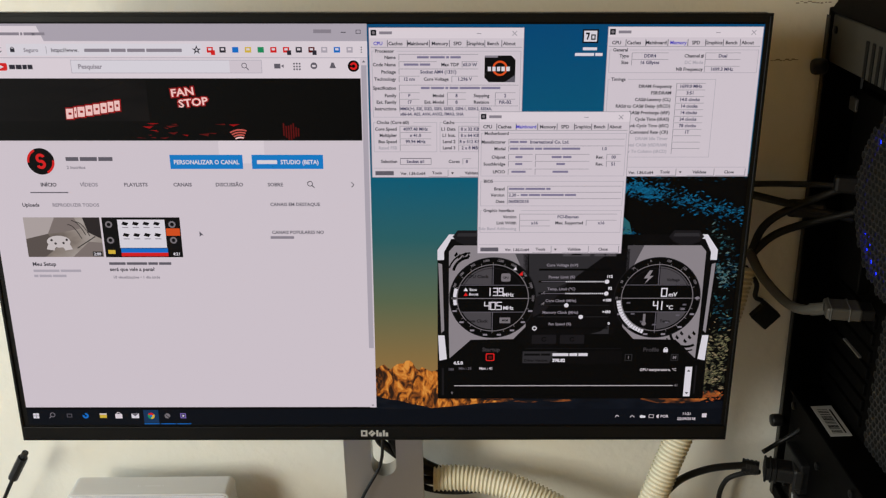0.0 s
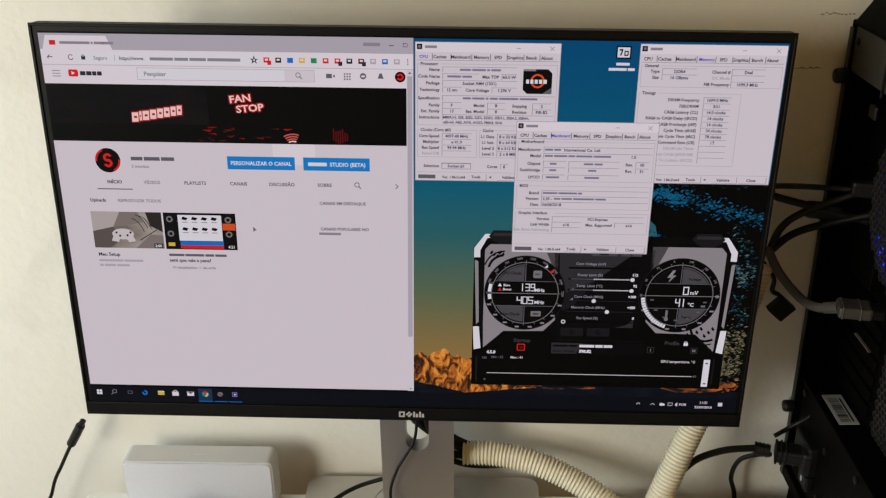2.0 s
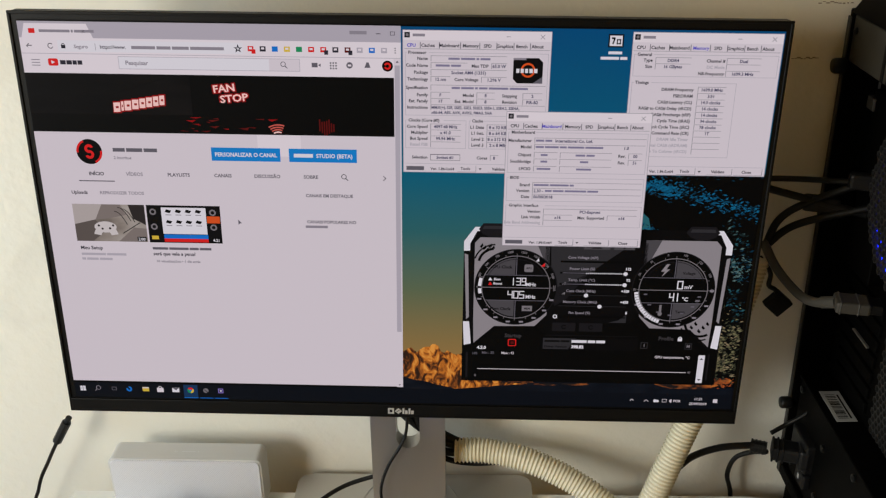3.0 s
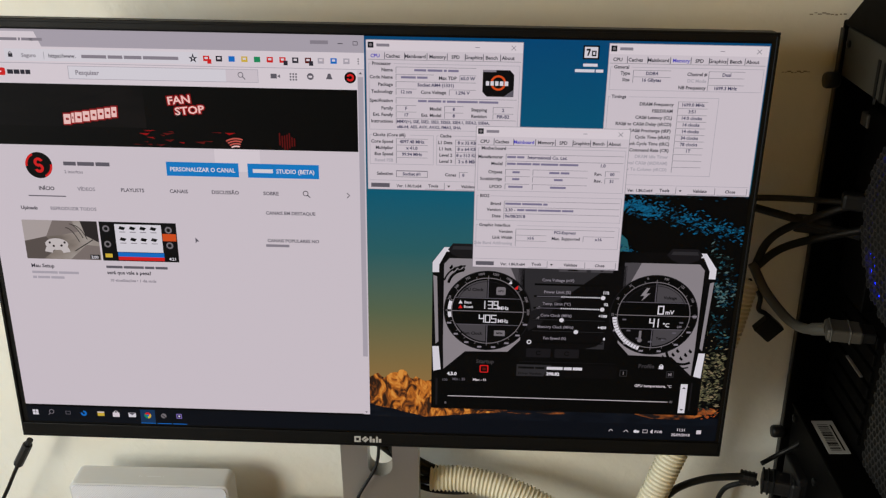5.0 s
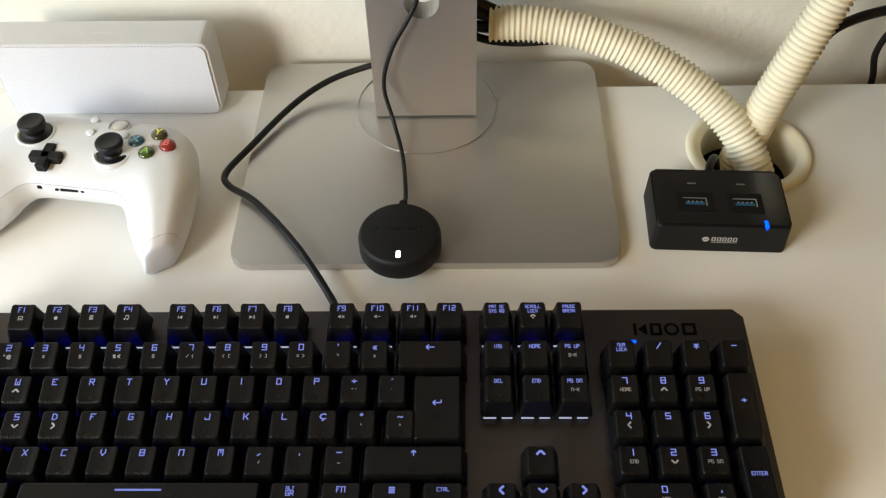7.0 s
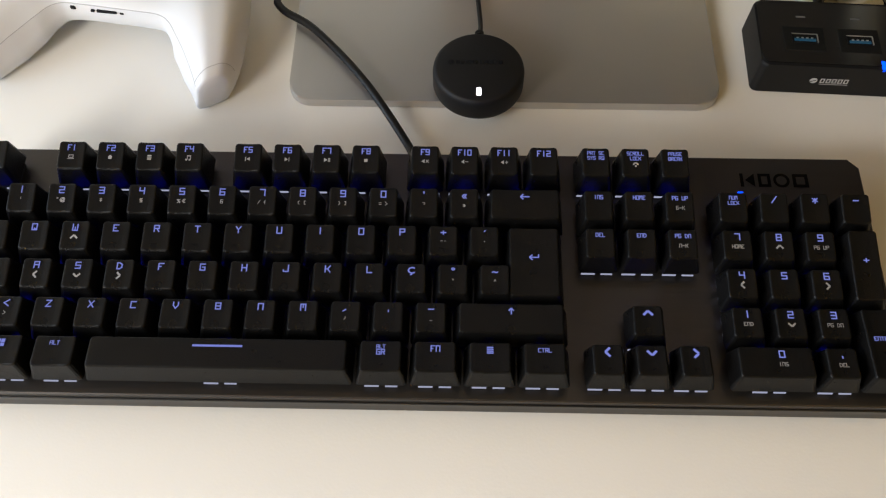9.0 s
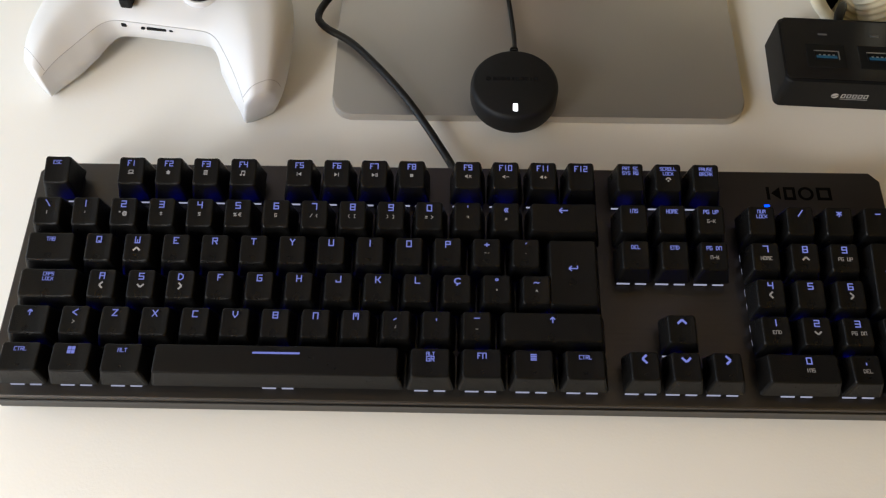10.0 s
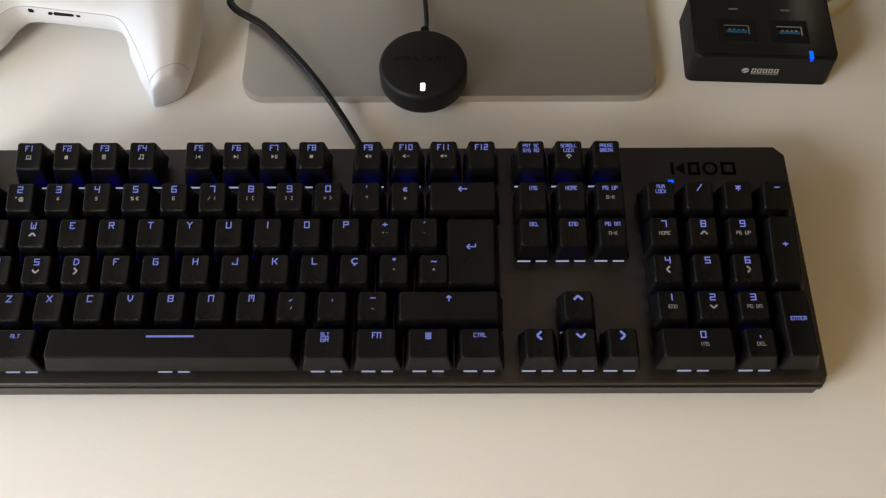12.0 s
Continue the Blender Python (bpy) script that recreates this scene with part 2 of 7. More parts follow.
# square lettering on a grid two wide and four high: strokes from column, row to column, row
STROKES = {"A": "0004 0424 2420 0222", "B": "0004 0414 1424 2422 0222 2220 0020", "C": "2404 0400 0020", "D": "0004 0414 1423 2321 2110 0010", "E": "2404 0400 0020 0212",
           "F": "2404 0400 0212", "G": "2404 0400 0020 2022 1222", "H": "0004 2024 0222", "I": "1014", "J": "2420 2000 0001", "K": "0004 0212 1224 1220", "L": "0400 0020",
           "M": "0004 0424 2420 1412", "N": "0004 0424 2420", "O": "0004 0424 2420 2000", "P": "0004 0424 2422 2202", "Q": "0004 0424 2420 2000 1120", "R": "0004 0424 2422 2202 1220",
           "S": "2404 0402 0222 2220 2000", "T": "0424 1410", "U": "0400 0020 2024", "V": "0402 0210 1022 2224", "W": "0400 0020 2024 1012", "X": "0024 0420", "Y": "0412 2412 1210",
           "Z": "0424 2400 0020", "0": "0004 0424 2420 2000", "1": "1014", "2": "0424 2422 2202 0200 0020", "3": "0424 2420 2000 0222", "4": "0402 0222 2420", "5": "2404 0402 0222 2220 2000",
           "6": "2404 0400 0020 2022 2202", "7": "0424 2420", "8": "0004 0424 2420 2000 0222", "9": "2022 2422 0424 0402 0222 2000", "/": "0024", "-": "0222", "+": "0222 1113", "*": "0123 0321 1013",
           "\\": "0420", "<": "2402 0220", ">": "0422 2200", "|": "1014", ".": "1011", ",": "1100", "'": "1413", "_": "0020", "=": "0121 0323", "%": "0024 0403 2120", "&": "2404 0400 0020 2022 0222",
           "(": "1403 0301 0110", ")": "0413 1311 1100", "[": "1404 0400 0010", "]": "0414 1410 1000", "{": "1413 1302 0211 1110", "}": "0413 1322 2211 1100", "!": "1412 1010", "?": "0424 2422 2212 1010",
           "#": "0121 0323 0501", "$": "2404 0402 0222 2220 2000 1014", ";": "1312 1100", ":": "1313 1111", "x": "0123 0321"}
STROKES["#"] = "0121 0323 1014"


class Sheet:
    """Collects flat shapes and writing of several colours into one mesh; millimetres, u to the right and v down."""

    def __init__(self, to):
        self.to, self.verts, self.faces, self.index, self.mats = to, [], [], [], []

    def slot(self, m):
        if m not in self.mats:
            self.mats.append(m)
        return self.mats.index(m)

    def poly(self, pts, m, layer=0):
        k = len(self.verts)
        self.verts += [self.to(u, v, layer) for u, v in pts]
        self.faces.append(tuple(range(k, k + len(pts))))
        self.index.append(self.slot(m))

    def rect(self, u0, v0, u1, v1, m, layer=0):
        self.poly([(u0, v1), (u1, v1), (u1, v0), (u0, v0)], m, layer)

    def border(self, u0, v0, u1, v1, w, m, layer=0):
        for a in ((u0, v0, u1, v0 + w), (u0, v1 - w, u1, v1), (u0, v0 + w, u0 + w, v1 - w), (u1 - w, v0 + w, u1, v1 - w)):
            self.rect(*a, m, layer)

    def disc(self, u, v, r, m, layer=0, seg=28):
        self.poly([(u + r * math.cos(2 * math.pi * i / seg), v - r * math.sin(2 * math.pi * i / seg)) for i in range(seg)], m, layer)

    def arc(self, u, v, r0, r1, a0, a1, m, layer=0, seg=32):
        """A ring or a part of one, from angle a0 to a1 in degrees, counted from the right and upwards."""
        p = lambda r, a: (u + r * math.cos(radians(a)), v - r * math.sin(radians(a)))
        for i in range(seg):
            a, b = a0 + (a1 - a0) * i / seg, a0 + (a1 - a0) * (i + 1) / seg
            self.poly([p(r0, a), p(r1, a), p(r1, b), p(r0, b)], m, layer)

    def line(self, u0, v0, u1, v1, w, m, layer=0):
        d = Vector((u1 - u0, v1 - v0)).normalized() * w / 2
        self.poly([(u0 - d.y, v0 + d.x), (u1 - d.y, v1 + d.x), (u1 + d.y, v1 - d.x), (u0 + d.y, v0 - d.x)], m, layer)

    def text(self, body, u, v, h, m, layer=0, align="CENTER", wide=1.0, turn=0.0, bold=0.026):
        """Writing whose capitals are h high and stand centred on v."""
        vs, fs = glyphs(body, align, bold)
        k, s = len(self.verts), h / 0.70
        c, sn = math.cos(radians(turn)), math.sin(radians(turn))
        for q in vs:
            x, y = q.x * s * wide, q.y * s - h / 2
            self.verts.append(self.to(u + x * c - y * sn, v - (x * sn + y * c), layer))
        self.faces += [tuple(i + k for i in f) for f in fs]
        self.index += [self.slot(m)] * len(fs)

    def strokes(self, body, u, v, h, m, layer=0, align="CENTER", wide=0.62, thick=0.2, gap=0.42):
        """Square stroke lettering, as on lit keycaps and segment displays."""
        w = h * wide
        step = w * (1 + gap)
        total = step * len(body) - w * gap
        x0 = u - (total / 2 if align == "CENTER" else total if align == "RIGHT" else 0)
        t = h * thick
        for i, ch in enumerate(body):
            for sg in STROKES.get(ch, "").split():
                xa, ya, xb, yb = (int(c) for c in sg)
                pa = (x0 + i * step + xa * w / 2, v + h / 2 - ya * h / 4)
                pb = (x0 + i * step + xb * w / 2, v + h / 2 - yb * h / 4)
                d_ = math.hypot(pb[0] - pa[0], pb[1] - pa[1]) or 1
                ex, ey = (pb[0] - pa[0]) / d_ * t / 2, (pb[1] - pa[1]) / d_ * t / 2
                self.line(pa[0] - ex, pa[1] - ey, pb[0] + ex, pb[1] + ey, t, m, layer)

    def bars(self, u, v, h, widths, m, layer=0, gap=0.8):
        """A line of writing that cannot be read, as plain bars."""
        for w in widths:
            self.rect(u, v - h / 2, u + w, v + h / 2, m, layer)
            u += w + gap

    def build(self, name, parent, label=""):
        me = bpy.data.meshes.new(name)
        me.from_pydata([tuple(v) for v in self.verts], [], self.faces)
        for m in self.mats:
            me.materials.append(m)
        me.polygons.foreach_set("material_index", self.index)
        return place(name, me, None, parent, label)


# ---------------------------------------------------------------- the room
WALL_Y = 0.372
X0, X1, Y0, CEIL = -0.60, 1.22, -1.9, 2.7
T = 0.12


def structure(name, bm, material, label):
    return tagged(part(name, bm, material), label, name.split("_")[0], kind="structure")


structure("floor", box(X0 - T, X1 + T, Y0 - T, WALL_Y + T, -0.1, 0.0), FLOORMAT, "warm brown wooden floor under the desk")
structure("ceiling", box(X0 - T, X1 + T, Y0 - T, WALL_Y + T, CEIL, CEIL + 0.1), BOUNCECEIL, "plain cream painted ceiling")
wall_n = structure("wall_north", box(X0 - T, X1 + T, WALL_Y, WALL_Y + T, 0, CEIL), WALL, "cream painted plaster wall with scuffs behind the desk")
structure("wall_east", box(X1, X1 + T, Y0, WALL_Y, 0, CEIL), BOUNCEWALL, "ochre painted plaster wall")
structure("wall_south", box(X0 - T, X1 + T, Y0 - T, Y0, 0, CEIL), BOUNCEWALL, "ochre painted plaster wall")
ww = bmesh.new()
edge_y = Y0
for wx, wy, wz, w_w, w_h, power, tint in OPENINGS:
    box(X0 - T, X0, edge_y, wy - w_w / 2, 0, CEIL, bm=ww)
    box(X0 - T, X0, wy - w_w / 2, wy + w_w / 2, 0, wz - w_h / 2, bm=ww)
    box(X0 - T, X0, wy - w_w / 2, wy + w_w / 2, wz + w_h / 2, CEIL, bm=ww)
    edge_y = wy + w_w / 2
box(X0 - T, X0, edge_y, WALL_Y, 0, CEIL, bm=ww)
structure("wall_west", ww, BOUNCEWALL, "ochre painted plaster wall with two window openings")

# hairline cracks and chips in the plaster
CRACK = mat("plaster_chip", (0.30, 0.26, 0.20), 0.8, vary=0.3)
rng = random.Random(4)
for cx, cz, ln in ((0.596, 1.190, 0.020), (0.614, 1.236, 0.026)):
    bm = bmesh.new()
    for i in range(9):
        u = cx + (i / 8 - 0.5) * ln
        w = rng.uniform(0.0006, 0.0016)
        h = rng.uniform(0.0002, 0.0006)
        z = cz + rng.uniform(-0.0008, 0.0008)
        box(u - w, u + w, WALL_Y - 0.0005, WALL_Y + 0.001, z - h, z + h, bm=bm)
    part("plaster_chip", bm, CRACK, wall_n, "dark chipped hairline in the paint")


# ---------------------------------------------------------------- the desk
GX, GY, GR = 0.4765, 0.2675, 0.0360      # cable hole: centre and inner radius


def desk():
    d = thing("desk", pose(0, 0, DESK), "white laminate desk with a round cable hole", "desk")
    x0, x1, y0, y1, th = -0.09, 0.634, -0.32, 0.336, 0.022
    bm = bmesh.new()
    seg = 48
    # the top, with the hole left open: a ring round the hole, then out to the edges
    inner = [(GX + GR * math.cos(2 * math.pi * i / seg), GY + GR * math.sin(2 * math.pi * i / seg)) for i in range(seg)]
    outer = []
    for x, y in inner:
        dx, dy = x - GX, y - GY
        s = min([((x1 if dx > 0 else x0) - GX) / dx if abs(dx) > 1e-9 else 1e9, ((y1 if dy > 0 else y0) - GY) / dy if abs(dy) > 1e-9 else 1e9])
        outer.append((GX + dx * s, GY + dy * s))
    rings = [[bm.verts.new((x, y, z)) for x, y in o] for o, z in ((outer, 0), (inner, 0), (inner, -th), (outer, -th))]
    for a, b in zip(rings, rings[1:] + rings[:1]):
        for i in range(seg):
            bm.faces.new((a[i], a[(i + 1) % seg], b[(i + 1) % seg], b[i]))
    for cx, cy in ((x0, y0), (x1, y0), (x0, y1), (x1, y1)):       # the four corners
        for z in (0, -th):
            near = sorted(rings[0 if z == 0 else 3], key=lambda v: (v.co.x - cx) ** 2 + (v.co.y - cy) ** 2)[:2]
            c = bm.verts.new((cx, cy, z))
            if (near[0].co - c.co).length > 1e-4:
                bm.faces.new((c, near[0], near[1]))
    bmesh.ops.recalc_face_normals(bm, faces=bm.faces)
    part("desktop", bm, DESKTOP, d)
    for name, b in (("side_panel", (x0 + 0.005, x0 + 0.023, y0 + 0.02, y1 - 0.012)), ("side_panel", (x1 - 0.023, x1 - 0.005, y0 + 0.02, y1 - 0.012))):
        part(name, box(*b, -DESK, -th, 0.001), DESKTOP, d)
    prof = [(GR - 0.0050, -0.0260), (GR - 0.0046, -0.0010), (GR - 0.0036, 0.0010), (GR - 0.0006, 0.0014), (GR + 0.0002, 0.0026), (GR + 0.0040, 0.0028), (GR + 0.0056, 0.0018), (GR + 0.0060, 0.0002)]
    bm = lathe(prof, 56, GX, GY)
    for f in [f for f in bm.faces if len(f.verts) > 4]:
        bm.faces.remove(f)
    part("grommet", bm, HOSE, d, "cream plastic cable grommet", True)
    # black sleeve added for the hole's shade; hides the lit space below
    bm = lathe([(GR - 0.0040, -0.0262), (GR - 0.0040, -0.105), (0.001, -0.106)], 48, GX, GY)
    for f in [f for f in bm.faces if len(f.verts) > 4 and f.calc_center_median().z > -0.05]:
        bm.faces.remove(f)
    part("hole_sleeve", bm, BLACKPL, d, "black sleeve inside the cable hole", True)
    return d


desk()


# ---------------------------------------------------------------- the monitor
M = pose(0.2613, 0.2372, 1.0896, -4.0, 0.957, 0)
mon = thing("monitor", M, "black slim-bezel monitor on a silver stand, switched on", "monitor")
HW, HH = 0.2755, 0.163
bm = bmesh.new()
prism(rounded_outline(-HW, HW, -HH, HH, 0.003, 3), -0.0, 0.009, bm=bm)
for v in bm.verts:
    v.co = Vector((v.co.x, 0.009 - v.co.z, v.co.y))
bmesh.ops.recalc_face_normals(bm, faces=bm.faces)
part("front_panel", bm, BEZEL, mon)
for n_, b in (("bezel_strip", (-HW, HW, HH - 0.0022, HH)), ("bezel_strip", (-HW, HW, -HH, -HH + 0.0022)),
              ("bezel_strip", (-HW, -HW + 0.0022, -HH + 0.0022, HH - 0.0022)), ("bezel_strip", (HW - 0.0022, HW, -HH + 0.0022, HH - 0.0022))):
    part(n_, box(b[0], b[1], -0.0012, 0.0005, b[2], b[3], 0.0004, 1), BEZEL, mon)
bm = box(-0.262, 0.262, 0.0, 0.034, -0.148, 0.150, 0.010, 3)
for v in bm.verts:
    v.co.y += 0.0088
part("rear_shell", bm, BLACKPL, mon)
part("lower_lip", box(-HW + 0.002, HW - 0.002, -0.0018, 0.0, -HH + 0.0024, -0.1505, 0.0006, 2), BEZEL, mon)


def on_screen(u, v, layer):
    return (u / 1000, -0.0004 - 0.00012 * layer, -v / 1000)


def px(name, r, g, b, s=1.0):
    return glow(name, lin(r, g, b), s, 0.5)


S_WHITE = px("px_white", 225, 213, 220)
S_PAGE = px("px_page", 214, 202, 210)
S_GREY = px("px_grey", 176, 167, 178)
S_LINE = px("px_line", 140, 132, 142)
S_MID = px("px_midgrey", 98, 93, 102)
S_TEXT = px("px_text", 44, 42, 52)
S_DARK = px("px_dark", 11, 10, 11)
S_BLACK = px("px_black", 3, 3, 3)
S_BLUEBTN = px("px_blue_button", 20, 125, 200)
S_RED = px("px_red", 215, 30, 30)
S_REDGLOW = px("px_red_glow", 150, 8, 12)
S_DIMRED = px("px_dim_red", 90, 15, 14)
S_PINK = px("px_pink", 245, 200, 195)
S_NAVY = px("px_navy", 70, 60, 190)
S_VALUE = px("px_value", 52, 48, 86)
S_VBAR = px("px_value_bar", 128, 120, 148)
S_TASK = px("px_taskbar", 8, 12, 20)
S_TASKHI = px("px_taskbar_active", 22, 52, 88)
S_BLUE = px("px_blue", 20, 110, 200)
S_GREEN = px("px_green", 30, 140, 90)
S_YELLOW = px("px_yellow", 215, 180, 60)
S_ORANGE = px("px_orange", 215, 80, 30)
S_PANEL = px("px_panel_grey", 122, 115, 120)
S_PANELDK = px("px_panel_dark", 25, 23, 26)
S_CHAR = px("px_charcoal", 7, 6, 7)
S_EDGE = px("px_bright_edge", 222, 216, 224)

screen = part("display", box(-0.2695, 0.2705, -0.0003, 0.0, -0.1495, 0.157), S_BLACK, mon, "lit display showing a desktop with open windows")


def wallpaper_mat():
    """The desktop picture: evening sky from deep blue to amber."""
    m = px("px_sky", 10, 90, 130)
    n, l = m.node_tree.nodes, m.node_tree.links
    p = n["Principled BSDF"]
    tc, sep, mr, ramp = n.new("ShaderNodeTexCoord"), n.new("ShaderNodeSeparateXYZ"), n.new("ShaderNodeMapRange"), n.new("ShaderNodeValToRGB")
    l.new(tc.outputs["Object"], sep.inputs[0])
    l.new(sep.outputs["Z"], mr.inputs["Value"])
    mr.inputs["From Min"].default_value, mr.inputs["From Max"].default_value = -0.125, 0.157
    e = ramp.color_ramp.elements
    e[0].position, e[0].color = 0.0, lin(160, 118, 66)
    e[1].position, e[1].color = 1.0, lin(2, 72, 118)
    for q, c in ((0.12, lin(136, 112, 68)), (0.28, lin(92, 104, 78)), (0.45, lin(44, 96, 100)), (0.62, lin(8, 92, 118))):
        k = e.new(q)
        k.color = c
    l.new(mr.outputs["Result"], ramp.inputs[0])
    l.new(ramp.outputs[0], p.inputs["Emission Color"])
    return m


def mottled(name, stops, scale, detail=6, stretch=(1, 1, 1), distort=0.0):
    """Picture content with a natural grain: rock, foliage, far hills."""
    m = px(name, 0, 0, 0)
    n, l = m.node_tree.nodes, m.node_tree.links
    tc, mp, t, ramp = n.new("ShaderNodeTexCoord"), n.new("ShaderNodeMapping"), n.new("ShaderNodeTexNoise"), n.new("ShaderNodeValToRGB")
    mp.inputs["Scale"].default_value = stretch
    t.inputs["Scale"].default_value, t.inputs["Detail"].default_value, t.inputs["Distortion"].default_value = scale, detail, distort
    l.new(tc.outputs["Object"], mp.inputs["Vector"])
    l.new(mp.outputs[0], t.inputs["Vector"])
    l.new(t.outputs["Fac"], ramp.inputs[0])
    e = ramp.color_ramp.elements
    e[0].position, e[0].color = stops[0][0], lin(*stops[0][1])
    e[1].position, e[1].color = stops[-1][0], lin(*stops[-1][1])
    for q, c in stops[1:-1]:
        e.new(q).color = lin(*c)
    l.new(ramp.outputs[0], n["Principled BSDF"].inputs["Emission Color"])
    return m


ROCK = mottled("px_rock", ((0.38, (48, 30, 20)), (0.46, (126, 68, 28)), (0.53, (196, 112, 38)), (0.64, (226, 150, 66))), 150, 10, (1, 1, 0.55), 1.4)
GROUND = mottled("px_dark_hill", ((0.4, (8, 12, 20)), (0.6, (14, 19, 28)), (0.72, (30, 26, 24))), 45, 5, (1, 1, 2.5))
EMBER = mottled("px_lit_slope", ((0.42, (30, 24, 24)), (0.55, (150, 80, 36)), (0.66, (196, 112, 48))), 120, 5, (0.6, 1, 1.4))

S_ORANGE_DIM = px("px_lit_grass", 160, 76, 34)
wp = Sheet(on_screen)
SKY = wallpaper_mat()
wp.rect(1.5, -155.6, 270.5, 149, SKY, 0)
rng = random.Random(11)
ridge = []
for i in range(60):          # the lit mountain's ridge
    u = 1.5 + i * 2.4
    h = 101.5 - 7.0 * math.exp(-((u - 25) / 7) ** 2) - 3.0 * math.exp(-((u - 7) / 5) ** 2) + max(0, (u - 44)) * 0.42 + rng.uniform(-0.9, 0.9) + 1.3 * math.sin(u * 0.6)
    ridge.append((u, min(h, 128)))
wp.poly([(1.5, 135.4)] + [(u, 135.4) for u, _ in ridge[::-1]][:1] + ridge[::-1], ROCK, 1)
foot = lambda u: 124.5 + 10.0 * min(1, max(0, u - 2) / 42) - 5.6 * min(1, max(0, u - 50) / 55) - 4.4 * min(1, max(0, u - 103) / 12)
wp.poly([(1.5, 136), (270.5, 136)] + [(270.5 - i * 5.38, foot(270.5 - i * 5.38) + rng.uniform(-0.5, 0.5)) for i in range(51)], GROUND, 2)
for u, v, w, h in ((95, 127.5, 14, 1.2), (118, 129, 10, 1.0), (142, 128.2, 12, 1.3), (232, 127, 26, 3.5), (258, 122.5, 10, 3.0)):
    wp.poly([(u + w * math.cos(a * 0.5236), v - h * math.sin(a * 0.5236) * rng.uniform(0.7, 1.2)) for a in range(12)], EMBER, 3)
crown = [(182, -52), (270.5, -52), (270.5, 129), (253, 129)]
for i in range(12):
    crown.append((251 + rng.uniform(-4, 4), 122 - 9.5 * i))
for i in range(10):
    crown.append((246 - 5.6 * i + rng.uniform(-2, 2), 10 + rng.uniform(-2, 4)))
for i in range(6):
    crown.append((184 + rng.uniform(-5, 5), -16 - 6 * i))
wp.poly(crown, S_BLACK, 2)
LEAVES = [px("px_leaf", *c) for c in ((10, 72, 104), (16, 98, 136), (8, 44, 62), (40, 84, 92), (84, 108, 108), (20, 34, 36))]
TWIGS = [px("px_dry_leaf", *c) for c in ((96, 92, 66), (122, 116, 84), (64, 64, 48), (40, 42, 34), (134, 118, 92))]


def leaf(u, v, r, m_):
    a = rng.uniform(-0.7, 0.9) + (math.pi if rng.random() < 0.5 else 0)
    c_, s_ = math.cos(a) * r, math.sin(a) * r
    w = rng.uniform(0.22, 0.5)
    wp.poly([(u - c_, v + s_), (u - s_ * w, v - c_ * w), (u + c_, v - s_), (u + s_ * w, v + c_ * w)][::-1], m_, 3)


# boughs: from a bright patch of sky behind the leaves down to single glints in the dark
for u0, v0, u1, v1, spread, n_, tones in ((186, -44, 268, -22, 7.5, 420, (0, 0, 1, 1, 2, 2)), (186, -44, 206, -36, 5.0, 160, (1, 1, 0)), (186, -8, 194, -2, 4.0, 60, (0, 1, 2)),
                                         (252, -14, 268, 24, 7.0, 110, (2, 3, 4, 5, 5)), (255, 16, 264, 34, 5.0, 90, (3, 4, 4, 2)), (254, 40, 268, 66, 6.0, 70, (3, 5, 5, 2)), (190, -50, 270, -50, 3.0, 40, (5, 2))):
    for i in range(n_):
        t_ = rng.random()
        leaf(min(269, u0 + (u1 - u0) * t_ + rng.gauss(0, spread * 0.6)), max(-50, v0 + (v1 - v0) * t_ + rng.gauss(0, spread * 0.5)), rng.uniform(0.6, 2.0), LEAVES[rng.choice(tones)])
for i in range(330):
    u, v = rng.uniform(253, 269.5), rng.choice((rng.gauss(82, 7), rng.gauss(106, 6)))
    leaf(u, v, rng.uniform(0.7, 2.1), rng.choice(TWIGS))
for i in range(90):
    leaf(rng.uniform(246, 269), rng.gauss(124, 2.2), rng.uniform(0.8, 2.0), rng.choice((S_ORANGE_DIM, S_ORANGE_DIM, TWIGS[2])))
wp.rect(-269, 135.5, 270.5, 149, S_TASK, 4)
wp.build("desktop_picture", screen, "mountain wallpaper with a dark task bar")

# the task bar's icons and clock
L = 6


def task_icon(draw, name="task_icon"):
    t = Sheet(on_screen)
    draw(t)
    t.build(name, screen)


def start_logo(t):
    for i in range(2):
        for j in range(2):
            t.rect(-264.6 + i * 2.4, 138.8 + j * 2.4, -262.5 + i * 2.4, 140.9 + j * 2.4, S_EDGE, L)


def lens_sign(t):
    t.arc(-249.5, 140.2, 1.5, 2.0, 0, 360, S_LINE, L, 16)
    t.line(-250.6, 141.4, -252.4, 143.2, 0.6, S_LINE, L)


def folder(t):
    t.rect(-213, 138.9, -207.6, 142.9, S_YELLOW, L)
    t.rect(-213, 138.9, -207.6, 140.0, S_PAGE, L + 1)


def bag(t):
    t.rect(-201, 139.4, -195.6, 143.4, S_WHITE, L)
    t.arc(-198.3, 139.4, 1.1, 1.6, 0, 180, S_WHITE, L, 10)


def envelope(t):
    t.rect(-188.4, 139.0, -182.6, 143.2, S_EDGE, L)
    t.poly([(-188.4, 139.0), (-185.5, 141.4), (-182.6, 139.0)], S_MID, L + 1)


def wheel_sign(t):
    t.rect(-179, 136.2, -167.4, 148.4, S_TASKHI, L - 1)
    for a, m_ in ((30, S_RED), (150, S_GREEN), (270, S_YELLOW)):
        t.arc(-173.2, 141.2, 1.0, 2.7, a, a + 120, m_, L, 8)
    t.disc(-173.2, 141.2, 1.0, S_BLUE, L + 1)


def grey_ball(t):
    t.disc(-160.6, 141.2, 2.2, S_PANEL, L)
    t.line(-162, 140, -159, 143, 0.6, S_DARK, L + 1)


